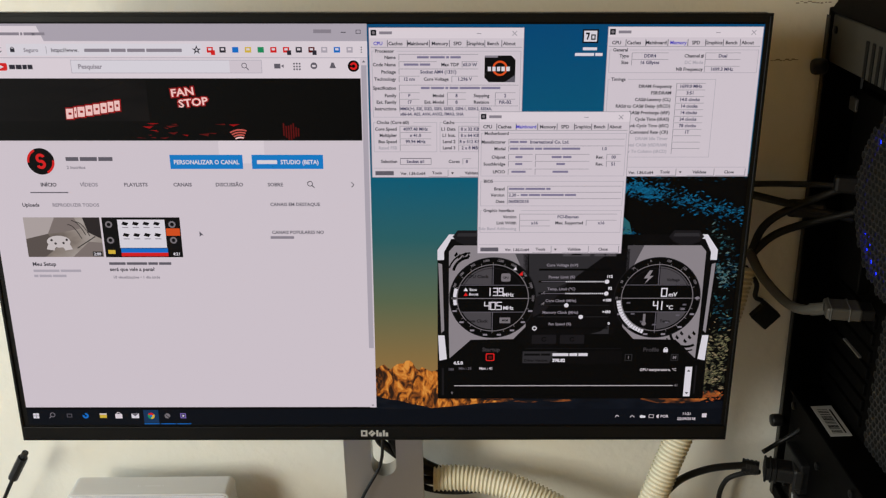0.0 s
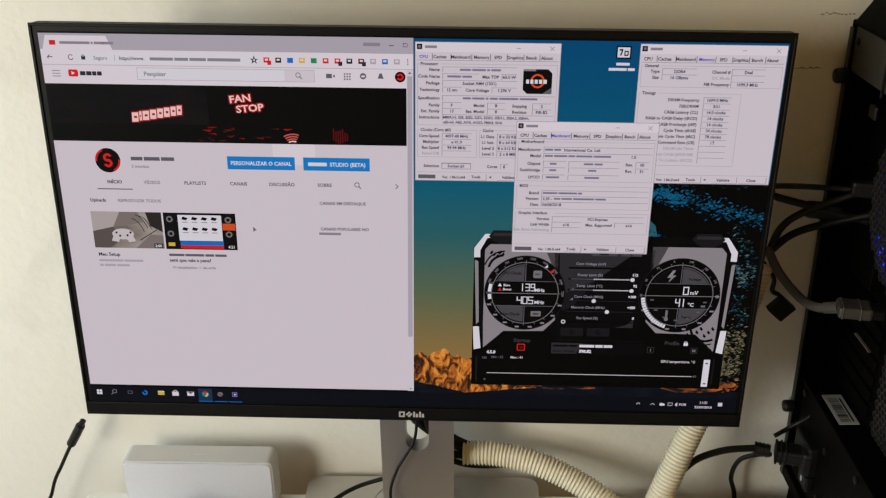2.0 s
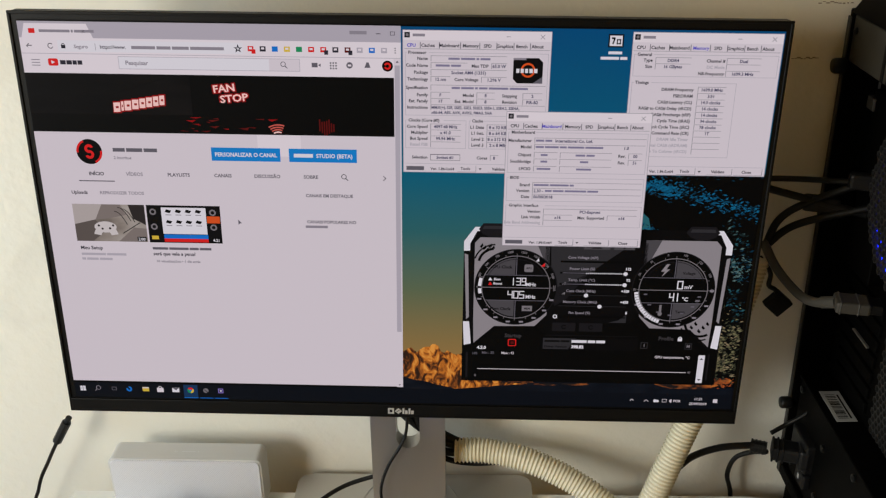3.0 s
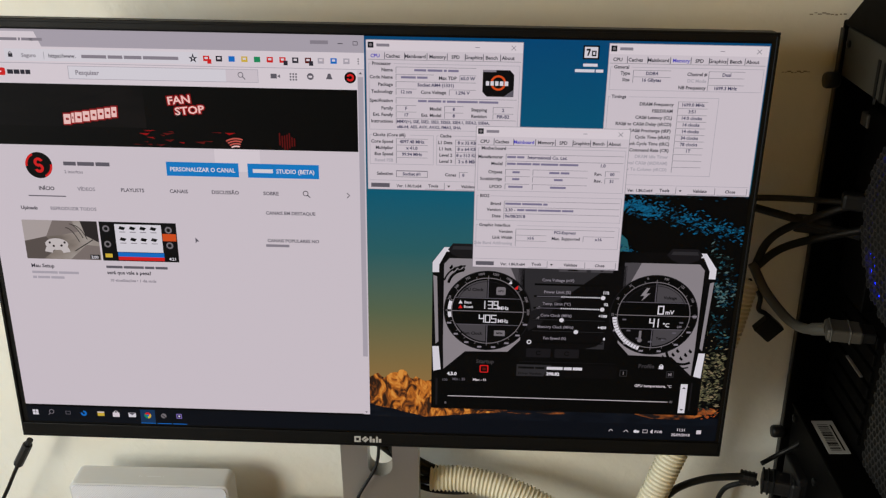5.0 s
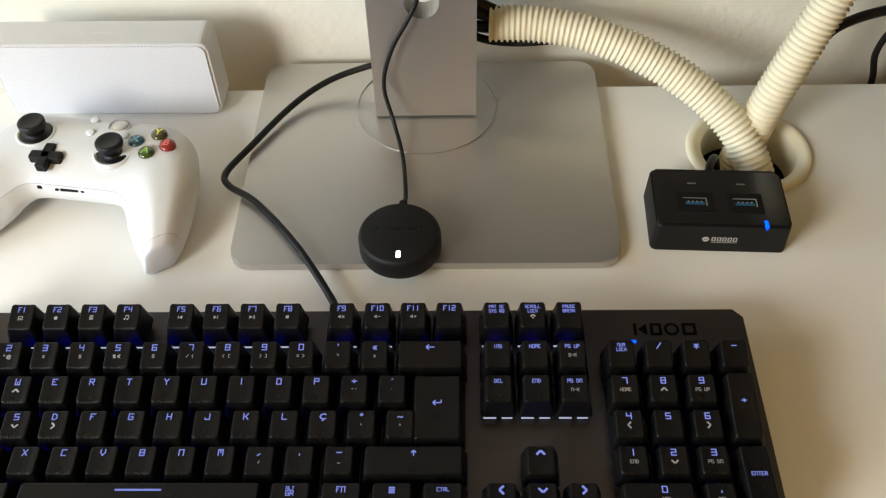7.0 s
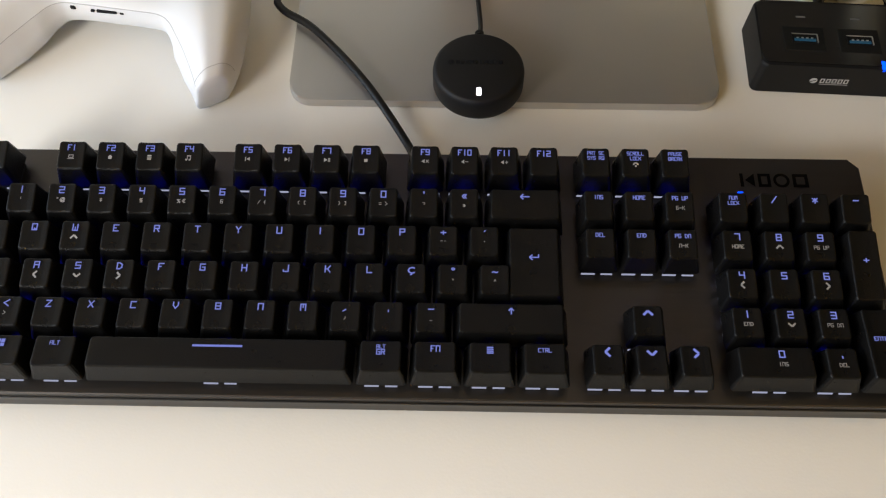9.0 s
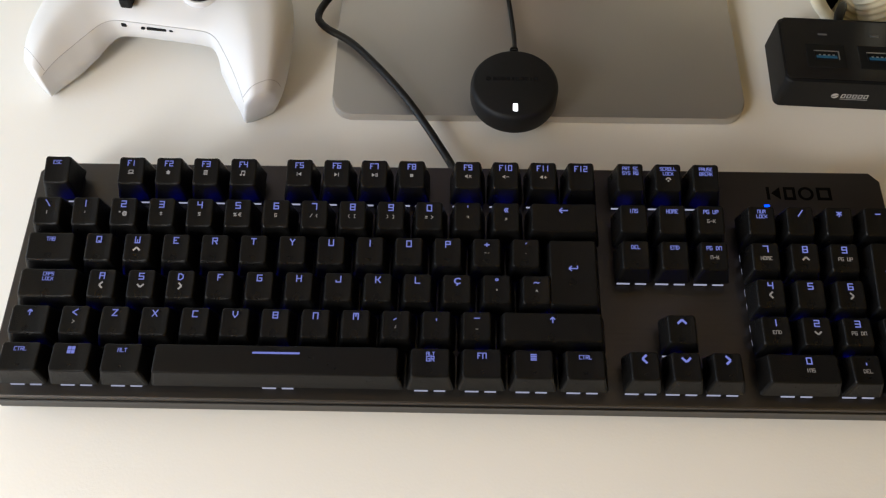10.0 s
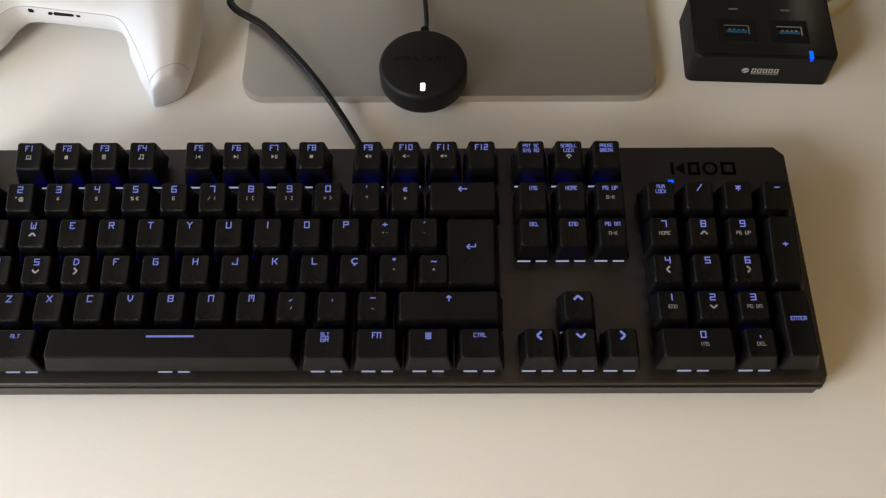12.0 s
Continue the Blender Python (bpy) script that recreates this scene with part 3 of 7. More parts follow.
def violet_box(t):
    t.border(-150.5, 139, -146.2, 143.3, 0.7, px("px_violet", 130, 110, 190), L)
    t.rect(-149, 140.5, -147.6, 141.9, S_EDGE, L)


def clock(t):
    t.text("11:21", 243, 139.7, 2.2, S_PAGE, L)
    t.text("25/09/2018", 243, 144.2, 2.2, S_PAGE, L)


def arrow_up(t):
    t.line(199, 143, 200.8, 141.2, 0.5, S_PAGE, L)
    t.line(200.8, 141.2, 202.6, 143, 0.5, S_PAGE, L)


def cloud(t):
    t.disc(208, 142.2, 1.4, S_EDGE, L)
    t.disc(210, 142.4, 1.1, S_EDGE, L)


for draw in (start_logo, lens_sign, lambda t: t.border(-238.5, 139.3, -234.5, 142.4, 0.5, S_MID, L), lambda t: t.arc(-224, 141, 0.9, 2.4, -200, 100, S_BLUE, L, 16),
             folder, bag, envelope, wheel_sign, grey_ball, violet_box):
    task_icon(draw)
for a, b in ((-179, -167.4), (-166, -154.8), (-153.6, -142.6)):
    task_icon(lambda t: t.rect(a, 147.9, b, 148.5, S_BLUE, L), "task_marker")
task_icon(clock, "task_clock")
for draw in (arrow_up, cloud, lambda t: t.text("POR", 225.8, 142, 2.2, S_PAGE, L), lambda t: t.rect(255, 139.6, 258.6, 143, S_PAGE, L), lambda t: t.arc(189, 142.4, 0.9, 1.5, 0, 200, S_PAGE, L, 8),
             lambda t: t.border(213.6, 140.4, 217.4, 143.4, 0.4, S_PAGE, L), lambda t: t.poly([(219.6, 141.4), (221.4, 140), (221.4, 144), (219.6, 142.8)], S_PAGE, L)):
    task_icon(draw, "tray_icon")

# ---- the browser window
bw = Sheet(on_screen)
L = 6
bw.rect(-269, -156, 2.0, 133.5, S_WHITE, L)
bw.rect(-269, -156, 2.0, -144.5, S_GREY, L + 1)
bw.poly([(-267, -144.5), (-216, -144.5), (-220, -154.5), (-264, -154.5)], S_WHITE, L + 2)
bw.rect(-261.5, -151, -257, -147.6, S_RED, L + 3)
bw.bars(-254, -149.3, 1.9, (22, 1.5, 14), S_LINE, L + 3)
bw.text("x", -222.5, -149.5, 2.4, S_TEXT, L + 3)
bw.rect(-34, -152.2, -22, -149.8, S_LINE, L + 2)
bw.rect(-15.5, -150.6, -12.2, -150.1, S_TEXT, L + 2)
bw.border(-5.4, -152, -2.2, -149.4, 0.35, S_TEXT, L + 2)
# address row
bw.rect(-242, -142.8, -110, -134.8, S_EDGE, L + 2)
bw.text("\u2190", -262.5, -139, 3.4, S_TEXT, L + 2)
bw.arc(-247.3, -138.8, 1.5, 2.0, 40, 340, S_TEXT, L + 2, 16)
bw.rect(-239.6, -139.6, -236.6, -137.2, S_TEXT, L + 3)
bw.arc(-238.1, -139.6, 0.7, 1.2, 0, 180, S_TEXT, L + 3, 8)
bw.text("Seguro", -225.6, -138.6, 2.5, S_LINE, L + 3)
bw.rect(-215.3, -141, -215, -136.2, S_LINE, L + 3)
bw.text("https://www.", -212, -138.6, 2.5, S_MID, L + 3, "LEFT")
bw.bars(-189.5, -138.4, 2.2, (17, 10, 12, 24), S_LINE, L + 3, 1.0)
bw.text("\u2606", -113.5, -138.6, 4.0, S_TEXT, L + 3)
for i, c in enumerate((S_RED, S_TEXT, S_BLUE, S_YELLOW, S_GREEN, S_RED, S_RED, S_TEXT, S_DIMRED, S_GREY, S_BLUE, S_GREY)):
    u = -104.5 + i * 8.6
    bw.rect(u - 2.1, -140.6, u + 2.1, -136.9, c, L + 3)
    bw.rect(u - 1.1, -139.8, u + 1.1, -138.4, S_WHITE if i not in (2, 4) else c, L + 4)
    if i in (0, 6, 8):
        bw.rect(u + 0.6, -138.4, u + 3.4, -135.3, S_RED if i == 0 else S_TEXT, L + 5)
for k in range(3):
    bw.disc(-2.0, -140.4 + k * 1.6, 0.45, S_TEXT, L + 3, 8)
bw.rect(-269, -133.6, 2.0, -133.2, S_GREY, L + 2)
# site head
for k in range(3):
    bw.rect(-262.5, -129.2 + k * 2.0, -256.5, -128.6 + k * 2.0, S_LINE, L + 2)
bw.poly([(-247 + a, -127.3 + b) for a, b in rounded_outline(-3.6, 3.6, -2.6, 2.6, 1.2, 4)][::-1], S_RED, L + 2)
bw.poly([(-248.2, -128.6), (-248.2, -126), (-245.6, -127.3)], S_WHITE, L + 3)
bw.bars(-242, -127.2, 3.0, (4, 4, 3, 3.4), S_TEXT, L + 2, 0.5)
bw.rect(-200, -132, -70, -123, S_EDGE, L + 2)
bw.border(-200, -132, -70, -123, 0.35, S_GREY, L + 3)
bw.rect(-92, -131.6, -70.4, -123.4, S_PAGE, L + 3)
bw.text("Pesquisar", -187, -127.6, 3.0, S_LINE, L + 3)
bw.arc(-82, -128.2, 1.4, 1.9, 0, 360, S_MID, L + 4, 14)
bw.line(-80.8, -127, -79, -125.2, 0.6, S_MID, L + 4)
bw.rect(-61.6, -129.4, -57.4, -126.2, S_MID, L + 2)
bw.poly([(-57, -127.8), (-55.2, -129), (-55.2, -126.6)], S_MID, L + 2)
for a in range(3):
    for b in range(3):
        bw.rect(-48.6 + a * 1.9, -130 + b * 1.9, -47.5 + a * 1.9, -128.9 + b * 1.9, S_MID, L + 2)
bw.disc(-34.6, -128, 2.3, S_MID, L + 2, 16)
bw.rect(-35.8, -128.6, -33.4, -127.2, S_WHITE, L + 3)
bw.poly([(-24, -126.4), (-19.6, -126.4), (-20.5, -128.6), (-21, -130.2), (-22.6, -130.2), (-23.1, -128.6)], S_MID, L + 2)
bw.disc(-7.6, -127.8, 3.9, S_BLACK, L + 2)
bw.arc(-7.6, -127.8, 1.2, 2.6, 200, 520, S_RED, L + 3, 12)
# banner picture
bw.rect(-269, -119.5, -3.0, -76.2, S_BLACK, L + 2)
HAZE = mottled("px_banner_dark", ((0.45, (8, 7, 8)), (0.6, (18, 15, 15)), (0.75, (40, 34, 32))), 22, 4, (0.5, 1, 2))
bw.rect(-269, -119.5, -150, -90, HAZE, L + 3)
bw.line(-215, -102, -168, -117, 0.7, S_CHAR, L + 4)
for i, w in enumerate((5.2, 2.0, 5.2, 5.0, 4.6, 4.6, 4.2, 4.0)):
    u = -207.5 + sum((5.2, 2.0, 5.2, 5.0, 4.6, 4.6, 4.2, 4.0)[:i]) + i * 0.45
    v = -95.2 - (u + 207.5) * 0.165
    bw.poly([(u - 0.5, v + 4.4), (u + w + 0.5, v + 4.3), (u + w + 0.9, v - 4.5), (u - 0.1, v - 4.4)], S_REDGLOW, L + 4)
    bw.poly([(u, v + 3.6), (u + w * 0.92, v + 3.4), (u + w, v - 3.6), (u + 0.3, v - 3.4)], S_PINK, L + 5)
    bw.rect(u + w * 0.35, v - 0.9, u + w * 0.75, v + 0.7, S_REDGLOW, L + 6)
bw.text("FAN", -125.8, -110.3, 5.2, S_REDGLOW, L + 4, wide=1.15, turn=6, bold=0.13)
bw.text("STOP", -119.0, -103.2, 5.2, S_REDGLOW, L + 4, wide=1.15, turn=6, bold=0.13)
bw.text("FAN", -125.8, -110.3, 5.2, S_PINK, L + 5, wide=1.15, turn=6)
bw.text("STOP", -119.0, -103.2, 5.2, S_PINK, L + 5, wide=1.15, turn=6)
rng = random.Random(5)
for i in range(26):
    u, v = rng.uniform(-165, -88), rng.uniform(-89, -78)
    bw.poly([(u, v), (u + rng.uniform(2, 9), v - rng.uniform(-0.4, 0.6)), (u + rng.uniform(2, 8), v + rng.uniform(0.5, 1.6))], rng.choice((S_DIMRED, S_CHAR, S_REDGLOW, S_DIMRED)), L + 4)
for k in range(4):
    bw.arc(-88, -72 + k * 0.4, 6 + k * 2.2, 7.0 + k * 2.2, 70, 122, px("px_red_swirl", 200, 90, 80) if k else S_PINK, L + 5, 8)
bw.rect(-104, -76.3, -72, -60, S_WHITE, L + 6)
for i in range(7):
    bw.rect(-58 + i * 1.7, -90 + rng.uniform(0, 5), -57 + i * 1.7, -78 + rng.uniform(-2, 2), S_DIMRED, L + 4)
# channel head
bw.rect(-269, -76.2, -3.0, 133.5, S_PAGE, L + 2)
bw.disc(-229.6, -61.5, 9.6, S_BLACK, L + 7)
for a0 in (150, -30):
    bw.arc(-229.6, -61.5, 8.0, 9.6, a0 - 35, a0 + 35, S_RED, L + 8, 10)
bw.arc(-229.6, -63.8, 1.3, 3.4, 20, 270, S_RED, L + 8, 14)
bw.arc(-229.6, -59.4, 1.3, 3.4, -160, 90, S_RED, L + 8, 14)
bw.bars(-212, -63.2, 2.8, (9, 12, 10), S_MID, L + 7, 1.0)
bw.text("2 inscritos", -212, -57.2, 2.2, S_LINE, L + 7, "LEFT")
bw.rect(-138.8, -66.2, -87.6, -56, S_BLUEBTN, L + 7)
bw.text("PERSONALIZAR O CANAL", -113.2, -61, 3.0, S_EDGE, L + 8, wide=0.92)
bw.rect(-81.2, -66.2, -31, -56, S_BLUEBTN, L + 7)
bw.rect(-77.6, -62.4, -63.4, -59.6, S_EDGE, L + 8)
bw.text("STUDIO (BETA)", -47.6, -61, 3.0, S_EDGE, L + 8, wide=0.92)
for s_, u, m_ in (("INÍCIO", -226.5, S_TEXT), ("VÍDEOS", -197.9, S_LINE), ("PLAYLISTS", -164.7, S_MID), ("CANAIS", -131.5, S_MID), ("DISCUSSÃO", -98.3, S_MID), ("SOBRE", -65.7, S_MID)):
    bw.text(s_, u, -44.6, 2.6, m_, L + 7)
bw.rect(-240.3, -39.2, -213.3, -38.4, S_MID, L + 7)
bw.arc(-41, -45.2, 1.5, 2.0, 0, 360, S_TEXT, L + 7, 14)
bw.line(-39.8, -44, -37.9, -42.2, 0.6, S_TEXT, L + 7)
bw.line(-11.6, -46.2, -9.8, -44.4, 0.5, S_TEXT, L + 7)
bw.line(-9.8, -44.4, -11.6, -42.6, 0.5, S_TEXT, L + 7)
bw.text("Uploads", -241.3, -29.7, 2.6, S_TEXT, L + 7)
bw.text("REPRODUZIR TODOS", -209.2, -29.6, 2.4, S_LINE, L + 7)
bw.text("CANAIS EM DESTAQUE", -52.4, -30, 2.4, S_MID, L + 7)
bw.text("CANAIS POPULARES NO", -51.4, -9, 2.4, S_MID, L + 7)
bw.rect(-71.4, -6.0, -54.4, -4.0, S_LINE, L + 7)
# two video stills
STILL = mottled("px_still", ((0.35, (70, 60, 54)), (0.5, (140, 128, 120)), (0.65, (176, 166, 160))), 26, 4, (0.7, 1, 1.2))
bw.rect(-248.4, -20.3, -193.6, 9.8, STILL, L + 7)
S_ST = [px("px_still_tone", *c) for c in ((176, 164, 162), (92, 82, 78), (44, 38, 38), (204, 194, 194), (126, 114, 110))]
bw.poly([(-248.4, -20.3), (-226, -20.3), (-232, -8), (-248.4, -4)][::-1], S_ST[0], L + 8)
bw.poly([(-226, -20.3), (-212, -20.3), (-208, -12), (-222, -9), (-232, -8)][::-1], S_ST[4], L + 8)
bw.poly([(-206, -20.3), (-193.6, -20.3), (-193.6, -4), (-203, -9)][::-1], S_ST[2], L + 8)
bw.poly([(-248.4, -4), (-232, -8), (-226, 2), (-236, 9.8), (-248.4, 9.8)][::-1], S_ST[1], L + 8)
for k, (u_, v_) in enumerate(((-214, -18), (-211, -17), (-217, -15))):
    for i_ in range(7):
        bw.line(u_ + i_ * 1.3, v_ + 0.22 * i_ * i_, u_ + (i_ + 1) * 1.3, v_ + 0.22 * (i_ + 1) ** 2, 0.6, S_ST[2], L + 9)
bw.arc(-225, 5.5, 4.0, 9.5, 10, 170, S_ST[3], L + 9, 16)
bw.poly([(-225 + 8.6 * math.cos(radians(a)), -2.0 - 4.6 * math.sin(radians(a))) for a in range(0, 360, 24)], S_ST[3], L + 9)
for u_, v_ in ((-230, -3.2), (-227.4, -0.6), (-221.6, -1.0), (-219, -3.4)):
    bw.disc(u_, v_, 0.9, S_ST[2], L + 10, 10)
bw.poly([(-216, 9.8), (-203, -2), (-193.6, -1), (-193.6, 9.8)][::-1], S_ST[4], L + 8)
bw.line(-212, 3, -198, -6, 0.7, S_ST[2], L + 9)
bw.rect(-201.4, 5.6, -194.4, 9.2, S_DARK, L + 9)
bw.text("2:00", -198, 7.4, 2.2, S_EDGE, L + 10)
bw.rect(-192.2, -20.3, -136.0, 10.1, S_DARK, L + 7)
bw.rect(-181, -18.6, -147, 2.8, S_EDGE, L + 8)
for i in range(4):
    for j in range(2):
        u, v = -175.6 + i * 7.6, -15.6 + j * 8.6
        bw.poly([(u - 2.6, v + 0.6), (u + 1.0, v + 1.5), (u + 2.6, v - 0.6), (u - 1.4, v - 1.6)], S_DARK, L + 9)
        bw.rect(u - 2.2, v + 2.6, u + 2.2, v + 3.2, S_LINE, L + 9)
bw.rect(-180.6, 3.2, -146.6, 6.6, S_BLUE, L + 8)
bw.rect(-180.6, 6.6, -146.6, 9.4, S_RED, L + 8)
bw.rect(-146.6, -12, -136.6, -6.4, S_ORANGE, L + 8)
for u in (-187.4, -141.8):
    for v in (-15, -3):
        bw.arc(u, v, 1.4, 2.6, 0, 360, S_PANEL, L + 9, 14)
    bw.rect(u - 2.6, 4.4, u + 2.6, 7.4, S_YELLOW if u < -160 else S_DARK, L + 9)
bw.text("4:21", -140.4, 7.4, 2.2, S_EDGE, L + 10)
bw.text("Meu Setup", -246.6, 15.3, 2.8, S_TEXT, L + 7, "LEFT")
bw.bars(-246.6, 20.6, 1.9, (19, 15), S_GREY, L + 7)
bw.bars(-246.6, 24.6, 1.9, (3, 9, 10), S_GREY, L + 7)
bw.bars(-190.6, 15.0, 2.0, (12, 15, 7, 9), S_MID, L + 7)
bw.text("será que vale a pena?", -190.6, 19.4, 2.7, S_TEXT, L + 7, "LEFT")
bw.text("10 visualizações \u2022 1 dia atrás", -189, 25.6, 2.1, S_LINE, L + 7, "LEFT")
bw.poly([(-122.6, -9.8), (-122.6, -5.6), (-121.4, -6.8), (-119.8, -6.8)], S_MID, L + 8)
# scroll bar
bw.rect(-3.0, -133, 2.0, 133.5, S_PAGE, L + 8)
bw.rect(-2.4, -128.5, 1.2, 83, S_GREY, L + 9)
bw.poly([(-1.8, -130.4), (0.6, -130.4), (-0.6, -131.8)], S_MID, L + 9)
bw.poly([(-1.6, 131.0), (0.4, 131.0), (-0.6, 132.2)], S_MID, L + 9)
bw.build("browser_window", screen, "pale web page with a dark red-lit banner and two video stills")


# ---- three tool windows
def tool_window(u0, v0, L, active):
    s = Sheet(on_screen)
    W, H = 105.0, 104.0
    s.rect(u0, v0, u0 + W, v0 + H, S_PAGE, L)
    s.rect(u0, v0, u0 + W, v0 + 7.2, S_WHITE, L + 1)
    s.border(u0, v0, u0 + W, v0 + H, 0.3, S_LINE, L + 2)
    s.rect(u0 + 1.4, v0 + 1.6, u0 + 5.2, v0 + 5.4, S_TASK, L + 2)
    s.disc(u0 + 3.3, v0 + 3.5, 1.1, S_PANEL, L + 3, 10)
    s.bars(u0 + 7.2, v0 + 3.6, 1.9, (8.6,), S_LINE, L + 2)
    s.rect(u0 + 73, v0 + 3.8, u0 + 76, v0 + 4.2, S_LINE, L + 2)
    s.line(u0 + 97, v0 + 2.4, u0 + 100, v0 + 5.4, 0.4, S_LINE, L + 2)
    s.line(u0 + 100, v0 + 2.4, u0 + 97, v0 + 5.4, 0.4, S_LINE, L + 2)
    tabs, us = ("CPU", "Caches", "Mainboard", "Memory", "SPD", "Graphics", "Bench", "About"), (6.2, 18, 33, 48, 60, 72, 84, 95)
    for i, (n_, u) in enumerate(zip(tabs, us)):
        s.text(n_, u0 + u, v0 + 10.6, 2.3, S_NAVY if n_ == active else S_TEXT, L + 2)
        if i < 7:
            e = (us[i] + us[i + 1]) / 2
            s.rect(u0 + e + 0.2, v0 + 8.4, u0 + e + 0.7, v0 + 12.8, S_MID, L + 2)
    s.rect(u0 + 1.4, v0 + 13.0, u0 + W - 1.4, v0 + 13.3, S_LINE, L + 2)
    s.rect(u0 + 1.4, v0 + 97.0, u0 + W - 1.4, v0 + 97.3, S_GREY, L + 2)
    s.bars(u0 + 2.4, v0 + 100.8, 3.0, (13,), S_MID, L + 2)
    s.text("Ver. 1.86.0.x64", u0 + 29, v0 + 101.0, 2.0, S_TEXT, L + 2)
    for b0, b1, n_ in ((40, 52, "Tools"), (62, 79, "Validate"), (82, 101, "Close")):
        s.text(n_, u0 + (b0 + b1) / 2, v0 + 100.6, 2.1, S_TEXT, L + 2)
        s.rect(u0 + b1 + 1.6, v0 + 98.2, u0 + b1 + 2.0, v0 + 103.0, S_LINE, L + 2)
        s.rect(u0 + b0, v0 + 103.0, u0 + b1 + 2, v0 + 103.3, S_LINE, L + 2)
    s.poly([(u0 + 55.8, v0 + 100.2), (u0 + 58, v0 + 100.2), (u0 + 56.9, v0 + 101.6)][::-1], S_DARK, L + 2)

    def group(g0, g1, name, a=1.8, b=103.2):
        s.border(u0 + a, v0 + g0, u0 + b, v0 + g1, 0.3, S_GREY, L + 2)
        s.rect(u0 + a + 1.5, v0 + g0 - 1.2, u0 + a + 3 + 1.55 * len(name), v0 + g0 + 1.2, S_PAGE, L + 3)
        s.text(name, u0 + a + 2.2, v0 + g0, 2.2, S_TEXT, L + 4, "LEFT")

    def field(v, name, right, f0, f1, value, hidden=False, faint=False):
        s.text(name, u0 + right, v0 + v, 2.2, S_GREY if faint else S_TEXT, L + 4, "RIGHT")
        s.rect(u0 + f0, v0 + v - 2.1, u0 + f1, v0 + v - 1.8, S_LINE, L + 4)
        s.rect(u0 + f0, v0 + v - 2.1, u0 + f0 + 0.4, v0 + v + 2.0, S_LINE, L + 4)
        if hidden:
            s.bars(u0 + (f0 + f1) / 2 - sum(value) / 2 - 1, v0 + v, 1.5, value, S_VBAR, L + 4, 0.9)
        elif value:
            s.text(value, u0 + (f0 + f1) / 2, v0 + v, 2.2, S_VALUE, L + 4)

    return s, group, field


S3, group, field = tool_window(164.6, -154.2, 6, "Memory")
group(15.4, 31, "General")
field(19.4, "Type", 15, 17, 42, "DDR4")
field(23.8, "Size", 15, 17, 42, "16 GBytes")
field(19.4, "Channel #", 66, 67, 91, "Dual")
field(23.8, "DC Mode", 66, 67, 91, "", faint=True)
field(28.4, "NB Frequency", 66, 67, 91, "1699.3 MHz")
group(35.2, 90, "Timings", 1.8, 76)
for i, (a, b) in enumerate((("DRAM Frequency", "1699.0 MHz"), ("FSB:DRAM", "3:51"), ("CAS# Latency (CL)", "14.0 clocks"), ("RAS# to CAS# Delay (tRCD)", "14 clocks"),
                            ("RAS# Precharge (tRP)", "14 clocks"), ("Cycle Time (tRAS)", "34 clocks"), ("Bank Cycle Time (tRC)", "78 clocks"), ("Command Rate (CR)", "1T"),
                            ("DRAM Idle Timer", ""), ("Total CAS# (tRDRAM)", ""), ("Row To Column (tRCD)", ""))):
    field(40.0 + i * 4.56, a, 46, 49, 69, b, faint=i > 7)
S3.build("tool_window", screen, "pale grey system information window with small fields")

S1, group, field = tool_window(3.2, -153.6, 8, "CPU")
group(15.6, 61, "Processor")
field(19.8, "Name", 18, 20, 74, (8, 10, 2, 7), True)
field(24.7, "Code Name", 18, 20, 46, (10, 7), True)
field(24.7, "Max TDP", 61, 63, 74, "65.0 W")
field(29.6, "Package", 18, 20, 74, "Socket AM4 (1331)")
field(34.5, "Technology", 18, 20, 34, "12 nm")
field(34.5, "Core Voltage", 54, 56, 74, "1.296 V")
field(40.6, "Specification", 18, 20, 102, (6, 9, 2, 6, 14, 13), True)
field(45.8, "Family", 18, 20, 34, "F")
field(45.8, "Model", 51, 53, 66, "8")
field(45.8, "Stepping", 82, 86, 100, "2")
field(50.3, "Ext. Family", 18, 20, 34, "17")
field(50.3, "Ext. Model", 51, 53, 66, "8")
field(50.3, "Revision", 82, 86, 100, "PiR-B2")
field(54.9, "Instructions", 18, 20, 102, "")
S1.text("MMX(+), SSE, SSE2, SSE3, SSSE3, SSE4.1, SSE4.2, SSE4A,", 3.2 + 20.6, -153.6 + 54.9, 2.0, S_VALUE, 12, "LEFT", 0.98)
S1.text("x86-64, AES, AVX, AVX2, FMA3, SHA", 3.2 + 20.6, -153.6 + 58.6, 2.0, S_VALUE, 12, "LEFT", 0.98)
group(64.4, 85.5, "Clocks (Core #0)", 1.8, 46)
for i, (a, b) in enumerate((("Core Speed", "4097.48 MHz"), ("Multiplier", "x 41.0"), ("Bus Speed", "99.94 MHz"), ("Rated FSB", ""))):
    field(69.1 + i * 4.45, a, 18, 20, 42, b, faint=i == 3)
group(64.4, 85.5, "Cache", 48, 103.2)
for i, (a, b) in enumerate((("L1 Data", "8 x 32 KBytes"), ("L1 Inst.", "8 x 64 KBytes"), ("Level 2", "8 x 512 KBytes"), ("Level 3", "2 x 8 MBytes"))):
    field(69.1 + i * 4.45, a, 59, 61, 82, b)
field(92.2, "Selection", 18, 20, 42, "Socket #1")
S1.border(3.2 + 20, -153.6 + 89.8, 3.2 + 42, -153.6 + 94.6, 0.3, S_MID, 12)
field(92.2, "Cores", 62, 64, 70, "8")
u0, v0 = 3.2 + 78.5, -153.6 + 18.6
